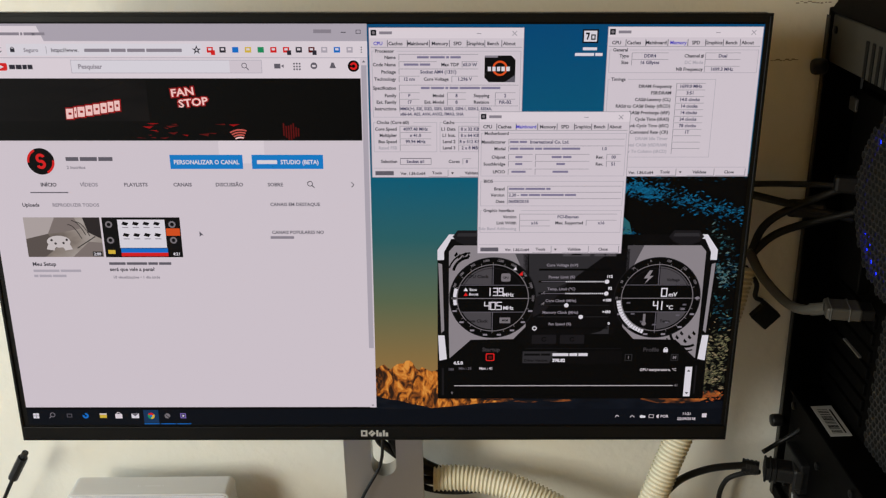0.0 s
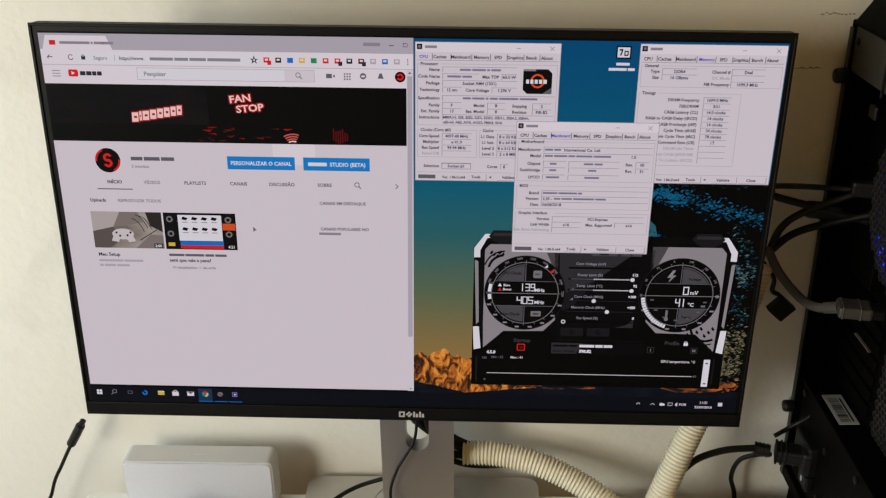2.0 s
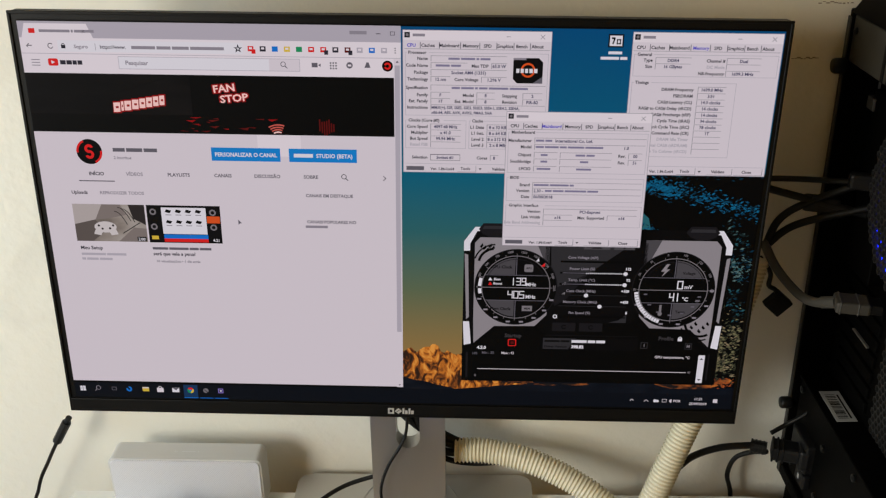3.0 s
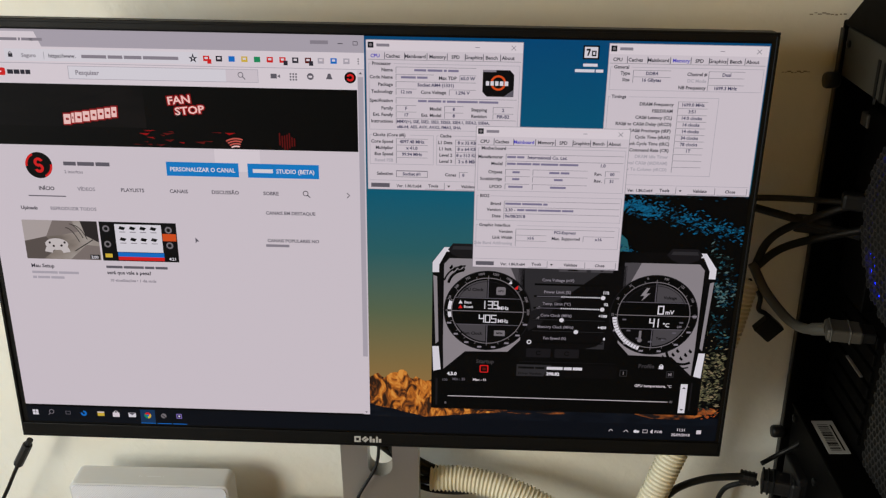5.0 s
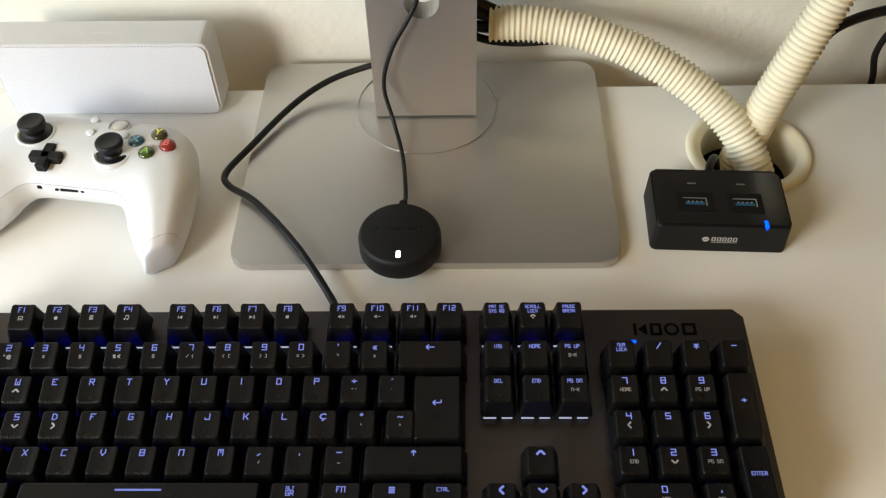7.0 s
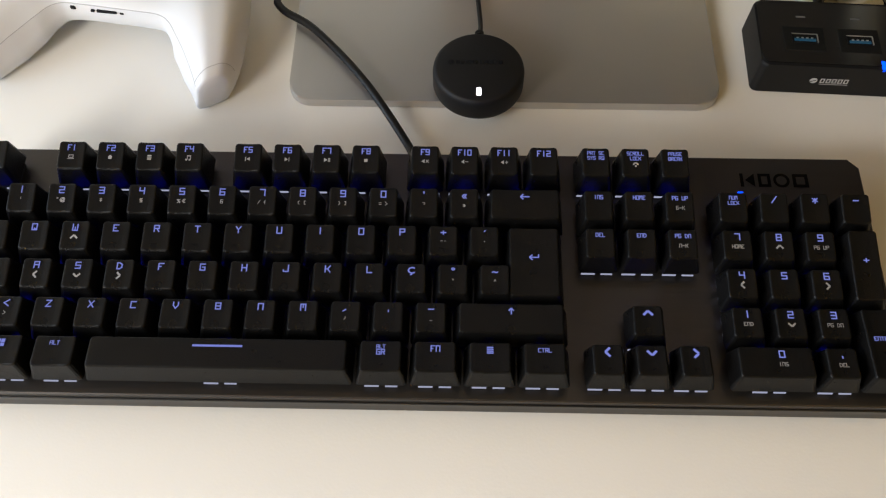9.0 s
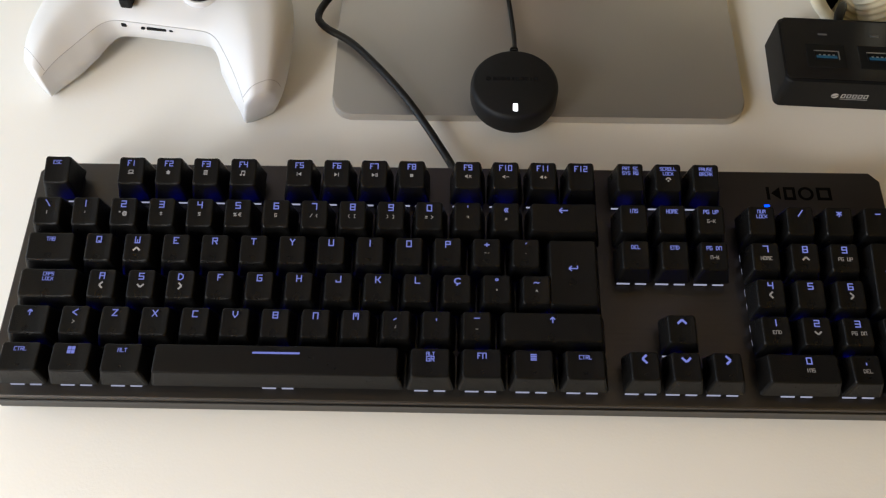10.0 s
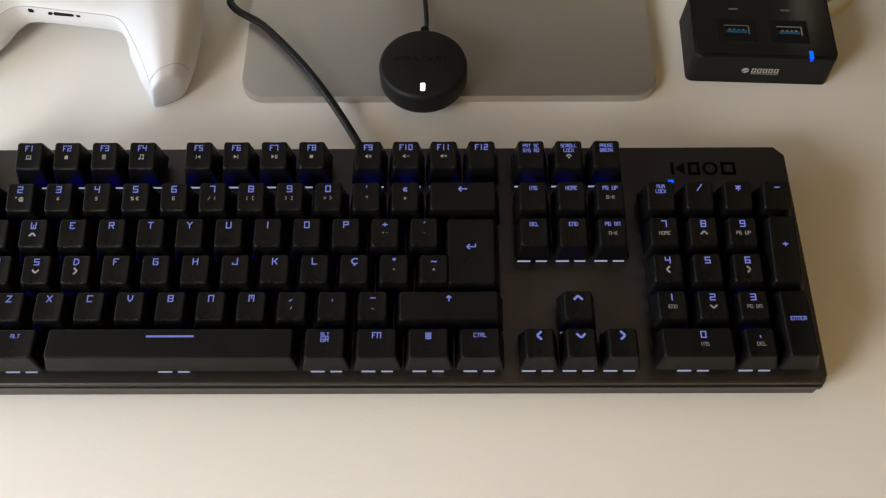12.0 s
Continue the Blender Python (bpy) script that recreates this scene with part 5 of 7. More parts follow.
# ---------------------------------------------------------------- the keyboard
U = 0.01905
KB_TILT = math.degrees(math.atan(0.03))
PLATE_Z = 0.0205                     # plate above the desk at the space-bar row
kb = thing("keyboard", pose(0, 0, DESK + PLATE_Z, KB_TILT, 0, 0), "black mechanical keyboard with blue-lit legends on a gunmetal plate", "keyboard")
out = [(-0.0088, -0.0096), (-0.0058, -0.0134), (0.4340, -0.0134), (0.4368, -0.0096), (0.4368, 0.1120), (0.4318, 0.1172), (-0.0036, 0.1170), (-0.0088, 0.1115)]
grow = lambda k: [(x + (k if x > 0.2 else -k), y + (k if y > 0.05 else -k)) for x, y in out]
part("plate", prism(out, -0.004, 0.0, 0.0006, 1), PLATE, kb, "gunmetal metal top plate")
part("case_rim", prism(grow(0.0008), -0.0075, -0.0042, 0.0004, 1), CASEEDGE, kb)
bm = prism(grow(0.0002), -0.0150, -0.0080, 0.0004, 1)
part("case_bottom", bm, PLATE, kb, "dark grey lower case")
for fx in (0.03, 0.39):
    part("foot", box(fx, fx + 0.03, -0.010, -0.002, -0.0202, -0.0150, 0.001), RUBBER, kb)
    part("foot", box(fx, fx + 0.03, 0.095, 0.108, -0.0238, -0.0150, 0.001), RUBBER, kb)
# maker's mark: plain dark shapes on the plate
mk = Sheet(lambda u, v, k: (u / 1000, v / 1000, 0.0003 + 0.0001 * k))
mu, mv, mh = 375.9, 103.6, 7.8
mk.rect(mu, mv - mh / 2, mu + 1.7, mv + mh / 2, DARKPRINT)
mk.poly([(mu + 2.4, mv), (mu + 7.2, mv - mh / 2), (mu + 7.2, mv + mh / 2)], DARKPRINT)
mk.border(mu + 9.0, mv - mh / 2, mu + 15.2, mv + mh / 2, 1.6, DARKPRINT)
mk.arc(mu + 20.6, mv, 2.6, 4.1, 0, 360, DARKPRINT, 0, 28)
mk.border(mu + 26.2, mv - mh / 2, mu + 33.9, mv + mh / 2, 1.7, DARKPRINT)
mk.build("makers_mark", kb, "plain dark mark")

# rows: cap height above the plate and lean of its top, from the space bar up
ROWSHAPE = {0: (0.0165, -3.0, 0.0045), 1: (0.0155, 1.0, 0.0045), 2: (0.0158, 5.0, 0.0045), 3: (0.0170, 8.0, 0.0045), 4: (0.0190, 11.0, 0.0045), 5: (0.0195, 11.0, 0.0045)}
CLEAR = 0.0058                       # gap between plate and cap


def cap_mesh(w, h, row):
    """A tapered cap: skirt, leaning dished top and softened edges. Also the frame of its top."""
    top, lean, _ = ROWSHAPE[row]
    bw_, bh = w * U - 0.0009, h * U - 0.0009
    tw, th_ = w * U - 0.0062, h * U - 0.0048
    sy = 0.0007                      # the top sits a little towards the back
    bm = bmesh.new()
    n = 4
    low = [bm.verts.new((sx_ * bw_ / 2, sy_ * bh / 2, CLEAR)) for sx_, sy_ in ((-1, -1), (1, -1), (1, 1), (-1, 1))]
    tl = math.tan(radians(lean))
    grid = []
    for j in range(2):
        rowv = []
        for i in range(n + 1):
            x = (i / n - 0.5) * tw
            y = (j - 0.5) * th_ + sy
            dish = 0.0005 * (1 - (2 * i / n - 1) ** 2) if w < 3 else -0.0004 * (1 - (2 * j - 1) ** 2)
            rowv.append(bm.verts.new((x, y, top + tl * (y - sy) - dish)))
        grid.append(rowv)
    for i in range(n):
        bm.faces.new((grid[0][i], grid[0][i + 1], grid[1][i + 1], grid[1][i]))
    bm.faces.new((low[0], low[1], *grid[0][::-1]))
    bm.faces.new((low[2], low[3], *grid[1]))
    bm.faces.new((low[1], low[2], grid[1][n], grid[0][n]))
    bm.faces.new((low[3], low[0], grid[0][0], grid[1][0]))
    bm.faces.new(low[::-1])
    bm.verts.ensure_lookup_table()
    es = []
    for a, b in ((low[0], grid[0][0]), (low[1], grid[0][n]), (low[2], grid[1][n]), (low[3], grid[1][0])):
        es += [e for e in a.link_edges if b in e.verts]
    bmesh.ops.bevel(bm, geom=es, offset=0.0014, segments=2, profile=0.5, affect="EDGES")
    bm.normal_update()
    rim = [e for e in bm.edges if all(v.co.z > CLEAR + 0.004 for v in e.verts) and len(e.link_faces) == 2
           and (e.link_faces[0].normal.z > 0.8) != (e.link_faces[1].normal.z > 0.8)]
    if rim:
        bmesh.ops.bevel(bm, geom=rim, offset=0.0007, segments=2, profile=0.5, affect="EDGES")
    me = bpy.data.meshes.new("key")
    bm.to_mesh(me)
    bm.free()
    me.materials.append(CAPMAT)
    return me


_caps = {}


def legend_sheet(row, shift=0.0):
    top, lean, _ = ROWSHAPE[row]
    tl = math.tan(radians(lean))
    return Sheet(lambda u, v, k: ((u + shift) / 1000, -v / 1000 + 0.0007, top + tl * (-v / 1000) + 0.00012))


def icon(s, kind, u, v, h, m_):
    """Small symbols on the caps."""
    if kind in "<>^_":
        d = {"<": (-1, 0), ">": (1, 0), "^": (0, -1), "_": (0, 1)}[kind]
        p = (-d[1], d[0])
        tip = (u + d[0] * h * 0.5, v + d[1] * h * 0.5)
        for sg in (1, -1):
            s.line(tip[0] - d[0] * 0.1, tip[1] - d[1] * 0.1, u - d[0] * h * 0.35 + p[0] * h * 0.8 * sg, v - d[1] * h * 0.35 + p[1] * h * 0.8 * sg, h * 0.42, m_)
    elif kind == "up":
        s.line(u, v + h * 0.6, u, v - h * 0.4, h * 0.22, m_)
        s.line(u, v - h * 0.55, u - h * 0.45, v - h * 0.05, h * 0.24, m_)
        s.line(u, v - h * 0.55, u + h * 0.45, v - h * 0.05, h * 0.24, m_)
    elif kind == "back":
        s.line(u - h * 0.7, v, u + h * 0.8, v, h * 0.22, m_)
        s.line(u - h * 0.85, v, u - h * 0.3, v - h * 0.5, h * 0.24, m_)
        s.line(u - h * 0.85, v, u - h * 0.3, v + h * 0.5, h * 0.24, m_)
    elif kind == "enter":
        icon(s, "back", u, v, h, m_)
        s.line(u + h * 0.75, v, u + h * 0.75, v - h * 0.6, h * 0.22, m_)
    elif kind == "win":
        for a in range(2):
            for b in range(2):
                s.rect(u - h * 0.6 + a * h * 0.65, v - h * 0.6 + b * h * 0.65, u - h * 0.02 + a * h * 0.62, v - h * 0.02 + b * h * 0.62, m_)
    elif kind == "menu":
        for b in range(4):
            s.rect(u - h * 0.55, v - h * 0.6 + b * h * 0.34, u + h * 0.55, v - h * 0.36 + b * h * 0.34, m_)
    elif kind == "bar":
        s.rect(u - 11, v - 0.5, u + 11, v + 0.5, m_)
    elif kind == "box":
        s.border(u - h * 0.6, v - h * 0.45, u + h * 0.6, v + h * 0.45, h * 0.2, m_)
    elif kind == "blk":
        s.rect(u - h * 0.4, v - h * 0.4, u + h * 0.4, v + h * 0.4, m_)
    elif kind == "home":
        s.rect(u - h * 0.4, v - h * 0.05, u + h * 0.4, v + h * 0.5, m_)
        s.poly([(u - h * 0.6, v), (u + h * 0.6, v), (u, v - h * 0.6)], m_)
    elif kind == "screen":
        s.border(u - h * 0.6, v - h * 0.5, u + h * 0.6, v + h * 0.3, h * 0.16, m_)
        s.rect(u - h * 0.8, v + h * 0.42, u + h * 0.8, v + h * 0.56, m_)
    elif kind == "calc":
        s.rect(u - h * 0.5, v - h * 0.65, u + h * 0.5, v - h * 0.35, m_)
        for b in range(3):
            s.rect(u - h * 0.5, v - h * 0.22 + b * h * 0.3, u + h * 0.5, v - h * 0.04 + b * h * 0.3, m_)
    elif kind == "note":
        for a in (-0.4, 0.4):
            s.rect(u + a * h, v - h * 0.6, u + a * h + h * 0.16, v + h * 0.4, m_)
            s.disc(u + a * h - h * 0.12, v + h * 0.42, h * 0.26, m_, 0, 10)
        s.rect(u - h * 0.4, v - h * 0.7, u + h * 0.56, v - h * 0.42, m_)
    elif kind in ("prev", "next", "play"):
        d = -1 if kind == "prev" else 1
        tri = [(u - d * h * 0.55, v - h * 0.5), (u + d * h * 0.25, v), (u - d * h * 0.55, v + h * 0.5)]
        s.poly(tri if d < 0 else tri[::-1], m_)
        s.rect(*sorted((u + d * h * 0.40, u + d * h * 0.58))[:1], v - h * 0.5, max(u + d * h * 0.40, u + d * h * 0.58), v + h * 0.5, m_)
        if kind == "play":
            s.rect(u + h * 0.72, v - h * 0.5, u + h * 0.90, v + h * 0.5, m_)
    elif kind in ("mute", "down", "louder"):
        s.poly([(u - h * 0.9, v), (u - h * 0.1, v + h * 0.5), (u - h * 0.1, v - h * 0.5)], m_)
        if kind == "mute":
            s.line(u + h * 0.2, v - h * 0.35, u + h * 0.85, v + h * 0.35, h * 0.18, m_)
            s.line(u + h * 0.2, v + h * 0.35, u + h * 0.85, v - h * 0.35, h * 0.18, m_)
        else:
            s.rect(u + h * 0.15, v - h * 0.09, u + h * 0.9, v + h * 0.09, m_)
        if kind == "louder":
            s.rect(u + h * 0.43, v - h * 0.38, u + h * 0.62, v + h * 0.38, m_)
    elif kind == "lamp":
        s.arc(u, v, h * 0.35, h * 0.7, 0, 180, m_, 0, 10)
        s.rect(u - h * 0.2, v, u + h * 0.2, v + h * 0.5, m_)


ICONS = {"@up": "up", "@back": "back", "@enter": "enter", "@win": "win", "@menu": "menu", "@bar": "bar", "@<": "<", "@>": ">", "@^": "^", "@_": "_",
         "@box": "box", "@blk": "blk", "@home": "home", "@lamp": "lamp",
         "@screen": "screen", "@calc": "calc", "@note": "note", "@prev": "prev", "@next": "next", "@play": "play", "@mute": "mute", "@down": "down", "@louder": "louder"}


def key(cx, row, w=1.0, h=1.0, lit="", grey="", cy=None):
    """One key: cap, legends, the switch under it and its lamp."""
    y = (cy if cy is not None else (row if row < 5 else 5.25)) * U
    lip = row in (0, 5) or (cx > 15 and cx < 18.5 and row in (1, 3))
    side = cx == 19 and row in (1, 2, 3)
    shift = 2.6 if cx == 19.5 else 0.0          # the long zero key's legend stands off its middle
    cx += 0.12 if cx > 18.6 else 0.06 if cx > 15.2 else 0.0
    if (w, h, row) not in _caps:
        _caps[(w, h, row)] = cap_mesh(w, h, row)
    ob = place("key", _caps[(w, h, row)], CAPMAT, kb)
    ob.location = (cx * U, y, 0)
    s = legend_sheet(row, shift)
    v = -3.6 if h == 1 else -2.0
    if lit:
        rows_ = lit.split("|")
        for i, t in enumerate(rows_):
            if t in ICONS:
                icon(s, ICONS[t], 0, v + 0.3, 2.6 if t != "@win" else 3.0, LEGEND)
            else:
                big = len(t) <= 1
                hh = 3.1 if big else (2.6 if len(t) == 2 or (len(t) == 3 and t[0] == "F") else 1.75)
                if all(c in STROKES or c == " " for c in t):
                    s.strokes(t, 0, v + i * 2.5 - (0.6 if len(rows_) > 1 else 0), hh * (0.95 if big else 1.0 if len(rows_) == 1 else 0.9), LEGEND, wide=0.74 if big else 0.6, thick=0.19, gap=0.45)
                else:
                    s.text(t, 0, v + i * 2.5 - (0.6 if len(rows_) > 1 else 0), hh, LEGEND, wide=1.12 if big else 0.98)
    if grey:
        g_ = v + 4.7 if "|" not in lit else v + 5.2
        if grey in ICONS:
            icon(s, ICONS[grey], 0, g_, 2.0, GREYPRINT)
        else:
            if all(c in STROKES or c == " " for c in grey):
                s.strokes(grey, 0, g_, 1.6, GREYPRINT, wide=0.62, thick=0.19, gap=0.45)
            else:
                s.text(grey, 0, g_, 1.8, GREYPRINT)
    if s.verts:
        s.build("legend", ob)
    place("switch", _switch if lip else _switch_plain, None, ob)
    if side:                                    # glowing strips stand in for light leaking out beside the number block
        part("side_lip", box(-0.0079, -0.0074, 0.0050, 0.0086, 0.0020, 0.0042), KEYLIP, ob)
        part("side_lip", box(-0.0079, -0.0074, -0.0020, 0.0010, 0.0020, 0.0036), KEYLIP, ob)
    return ob


# the switch under a cap: dark housing, blue lamp behind and a glowing lip in front for its lit edge
bm = box(-0.0068, 0.0068, -0.0068, 0.0068, 0.0, 0.0050)
k0 = len(bm.faces)
box(-0.0024, 0.0024, 0.0070, 0.0080, 0.0030, 0.0050, bm=bm)
k1 = len(bm.faces)
box(-0.0076, -0.0012, -0.0084, -0.0079, 0.0016, 0.0024, bm=bm)
box(0.0016, 0.0070, -0.0084, -0.0079, 0.0016, 0.0023, bm=bm)
bm.faces.ensure_lookup_table()
for i, f in enumerate(bm.faces):
    f.material_index = 0 if i < k0 else (1 if i < k1 else 2)
_switch = bpy.data.meshes.new("switch")
bm.to_mesh(_switch)
bm.free()
for m_ in (BLACKPL, KEYLED, KEYLIP):
    _switch.materials.append(m_)
bm = box(-0.0068, 0.0068, -0.0068, 0.0068, 0.0, 0.0050)
k0 = len(bm.faces)
box(-0.0024, 0.0024, 0.0070, 0.0080, 0.0030, 0.0050, bm=bm)
for i, f in enumerate(bm.faces):
    f.material_index = 0 if i < k0 else 1
_switch_plain = bpy.data.meshes.new("switch")
bm.to_mesh(_switch_plain)
bm.free()
for m_ in (BLACKPL, KEYLED):
    _switch_plain.materials.append(m_)

key(0.5, 5, lit="ESC")
for i, g_ in enumerate(("@screen", "@home", "@calc", "@note")):
    key(2.5 + i, 5, lit="F%d" % (i + 1), grey=g_)
for i, g_ in enumerate(("@prev", "@next", "@play", "@blk")):
    key(7 + i, 5, lit="F%d" % (i + 5), grey=g_)
for i, g_ in enumerate(("@mute", "@down", "@louder", "")):
    key(11.5 + i, 5, lit="F%d" % (i + 9), grey=g_)
for i, (t, g_) in enumerate((("PRT SC|SYS RQ", ""), ("SCROLL|LOCK", "@lamp"), ("PAUSE|BREAK", ""))):
    key(15.75 + i, 5, lit=t, grey=g_)
for i, (t, g_) in enumerate((("\\", "|"), ("1", "!"), ("2", '" @'), ("3", "#"), ("4", "$"), ("5", "% \u20ac"), ("6", "&"), ("7", "/ {"), ("8", "( ["), ("9", ") ]"), ("0", "= }"), ("'", "?"), ("\u00ab", "\u00bb"))):
    key(0.5 + i, 4, lit=t, grey=g_)
key(14.0, 4, 2.0, lit="@back")
key(0.75, 3, 1.5, lit="TAB")
for i, t in enumerate("QWERTYUIOP"):
    key(2 + i, 3, lit=t, grey="@^" if t == "W" else "")
key(12, 3, lit="+", grey="* ¨")
key(13, 3, lit="\u00b4", grey="`")
key(0.875, 2, 1.75, lit="CAPS|LOCK")
for i, t in enumerate("ASDFGHJKLÇ"):
    key(2.25 + i, 2, lit=t, grey={"A": "@<", "S": "@_", "D": "@>"}.get(t, ""))
key(12.25, 2, lit="º", grey="ª")
key(13.25, 2, lit="~", grey="^")
key(14.2, 2, 1.5, 2.0, lit="@enter", cy=2.5)
key(0.625, 1, 1.25, lit="@up")
key(1.75, 1, lit="<", grey=">")
for i, t in enumerate("ZXCVBNM"):
    key(2.75 + i, 1, lit=t)
key(9.75, 1, lit=",", grey=";")
key(10.75, 1, lit=".", grey=":")
key(11.75, 1, lit="-", grey="_")
key(13.625, 1, 2.75, lit="@up")
for cx, t in ((0.625, "CTRL"), (1.875, "@win"), (3.125, "ALT"), (10.625, "ALT|GR"), (11.875, "FN"), (13.125, "@menu"), (14.375, "CTRL")):
    key(cx, 0, 1.25, lit=t)
key(6.875, 0, 6.25, lit="@bar")
for i, (a, b) in enumerate((("INS", ""), ("HOME", ""), ("PG UP", "6-K"))):
    key(15.75 + i, 4, lit=a, grey=b)
for i, (a, b) in enumerate((("DEL", ""), ("END", ""), ("PG DN", "N-K"))):
    key(15.75 + i, 3, lit=a, grey=b)
key(16.75, 1, lit="@^")
for i, t in enumerate(("@<", "@_", "@>")):
    key(15.75 + i, 0, lit=t)
for i, t in enumerate(("NUM|LOCK", "/", "*", "-")):
    key(19 + i, 4, lit=t)
for i, (a, b) in enumerate((("7", "HOME"), ("8", "@^"), ("9", "PG UP"))):
    key(19 + i, 3, lit=a, grey=b)
for i, (a, b) in enumerate((("4", "@<"), ("5", ""), ("6", "@>"))):
    key(19 + i, 2, lit=a, grey=b)
for i, (a, b) in enumerate((("1", "END"), ("2", "@_"), ("3", "PG DN"))):
    key(19 + i, 1, lit=a, grey=b)
key(19.5, 0, 2.0, lit="0", grey="INS")
key(21, 0, lit=".", grey="DEL")
key(22, 3, 1.0, 2.0, lit="+", cy=2.5)
key(22, 0, 1.0, 2.0, lit="ENTER", cy=0.5)
part("num_lamp", box(0.3738, 0.3764, 0.0950, 0.0964, 0.0, 0.0007), BLUELED, kb, "blue indicator lamp")
cable = part("cable", tube([(0.2115, 0.119, DESK + 0.014), (0.2085, 0.134, DESK + 0.007), (0.1826, 0.1754, DESK + 0.0105), (0.1522, 0.2126, DESK + 0.0105), (0.132, 0.228, DESK + 0.0105),
                            (0.128, 0.240, DESK + 0.0105), (0.140, 0.264, DESK + 0.0105), (0.165, 0.305, DESK + 0.0125), (0.190, 0.325, DESK + 0.018), (0.222, 0.332, DESK + 0.026), (0.270, 0.334, DESK + 0.040), (0.31, 0.336, DESK + 0.062)], 0.0023, 110, 10), RUBBER, kb, "thick black cable", True)
cable.matrix_parent_inverse = kb.matrix_world.inverted()


# ---------------------------------------------------------------- the wireless puck
puck = thing("headset_dock", pose(0.2455, 0.1760, DESK + 0.0077), "round black wireless puck with a lit white lamp", "puck")
part("body", lathe([(0.0228, 0.0), (0.0244, 0.0010), (0.0250, 0.0030), (0.0250, 0.0118), (0.0246, 0.0138), (0.0238, 0.0149), (0.0232, 0.0153), (0.0226, 0.0155), (0.002, 0.0157)], 72), SOFTBLK, puck, "", True)
mk = Sheet(lambda u, v, k: (u / 1000, -v / 1000, 0.01582))
mk.disc(-15.0, -2.6, 1.5, GLOSSBLK, 0, 12)
mk.build("makers_mark", puck, "plain glossy round mark")
for i in range(10):
    mk = Sheet(lambda u, v, k: (u / 1000, -v / 1000, 0.01582))
    mk.rect(-12.4 + i * 2.6, -3.8, -12.4 + i * 2.6 + (1.2 if i in (4, 8) else 2.0), -1.4, GLOSSBLK)
    mk.build("mark_bar", puck)
part("lamp", box(-0.0013, 0.0013, -0.0202, -0.0150, 0.0152, 0.0161, 0.0006, 2), WHITELED, puck, "lit white lamp")
relief = part("strain_relief", tube([(0.0005, 0.0245, 0.007), (0.0008, 0.0325, 0.0065)], 0.0021, 12, 10), RUBBER, puck)
for k in range(4):
    part("relief_rib", tube([(0.0006, 0.0258 + k * 0.0018, 0.0069), (0.0006, 0.0267 + k * 0.0018, 0.0068)], 0.0026, 3, 10), RUBBER, relief)
ob = part("cable", tube([(0.2463, 0.2060, DESK + 0.0135), (0.2468, 0.222, DESK + 0.0095), (0.2435, 0.256, DESK + 0.0095), (0.2370, 0.280, DESK + 0.018), (0.2315, 0.2895, DESK + 0.042), (0.2385, 0.2905, DESK + 0.070),
                         (0.2555, 0.292, DESK + 0.104), (0.2585, 0.296, DESK + 0.13), (0.2590, 0.305, DESK + 0.155)], 0.00145, 90, 8), RUBBER, puck, "thin black cable", True)
ob.matrix_parent_inverse = puck.matrix_world.inverted()


# ---------------------------------------------------------------- the USB hub
hub = thing("usb_hub", pose(0.4405, 0.2030, DESK, 0, 0, -2.5), "glossy black two-port hub with a blue lamp", "usb hub")
bm = prism(rounded_outline(-0.041, 0.041, -0.0245, 0.0245, 0.004, 5), 0.0006, 0.0225, 0.0016, 3)
for v in bm.verts:          # the sides draw in slightly towards the top
    k = v.co.z / 0.0225
    v.co.x *= 1 - 0.02 * k
    if v.co.y > 0:
        v.co.y *= 1 - 0.03 * k
part("body", bm, SOFTBLK, hub)
part("top_plate", prism(rounded_outline(-0.0392, 0.0392, -0.0224, 0.0220, 0.0035, 5), 0.0222, 0.0230, 0.0003, 1), GLOSSBLK, hub, "glossy black top")
for ux in (-0.0155, 0.0145):
    prt = part("usb_port", box(ux - 0.0112, ux + 0.0112, -0.0138, 0.0036, 0.0226, 0.0233, 0.0003, 1), SOCKET, hub, "sunken black port surround")
    part("socket", box(ux - 0.0064, ux + 0.0068, -0.0085, -0.0022, 0.0231, 0.0235), SOCKET, prt)
    # light painted in: shell's lit back and right edges bright, left edge dark
    part("shell", box(ux - 0.0068, ux + 0.0072, -0.0022, -0.0017, 0.0232, 0.0238), STEEL, prt, "bright steel rim")
    part("shell", box(ux + 0.0068, ux + 0.0074, -0.0080, -0.0022, 0.0232, 0.0239), STEEL, prt, "bright steel rim")
    part("shell", box(ux - 0.0068, ux - 0.0064, -0.0080, -0.0022, 0.0232, 0.0238), DARKMETAL, prt)
    tg = part("tongue", box(ux - 0.0056, ux + 0.0060, -0.0072, -0.0054, 0.0233, 0.0239), BLUEPLUG, prt, "blue plastic tongue")
    for k in range(4):
        part("contact", box(ux - 0.0044 + k * 0.0026, ux - 0.0032 + k * 0.0026, -0.0056, -0.0048, 0.0236, 0.02405), STEEL, tg)
    part("port_label", box(ux - 0.0026, ux + 0.0026, 0.0105, 0.0118, 0.0229, 0.02312), DIMPRINT, hub)
part("lamp", box(0.0240, 0.0262, -0.0245, -0.0188, 0.0204, 0.0234, 0.0004, 1), BLUELED, hub, "lit blue lamp")
mk = Sheet(lambda u, v, k: (u / 1000, -0.0247 - 0.0001 * k, -v / 1000))
mk.disc(-9.2, -11.6, 2.1, LIGHTPRINT, 0, 16)
mk.line(-11, -10.6, -7.4, -12.4, 0.6, SOFTBLK, 1)
for i in range(5):
    mk.border(-5.6 + i * 3.2, -13.4, -3.2 + i * 3.2, -10.0, 0.6, LIGHTPRINT)
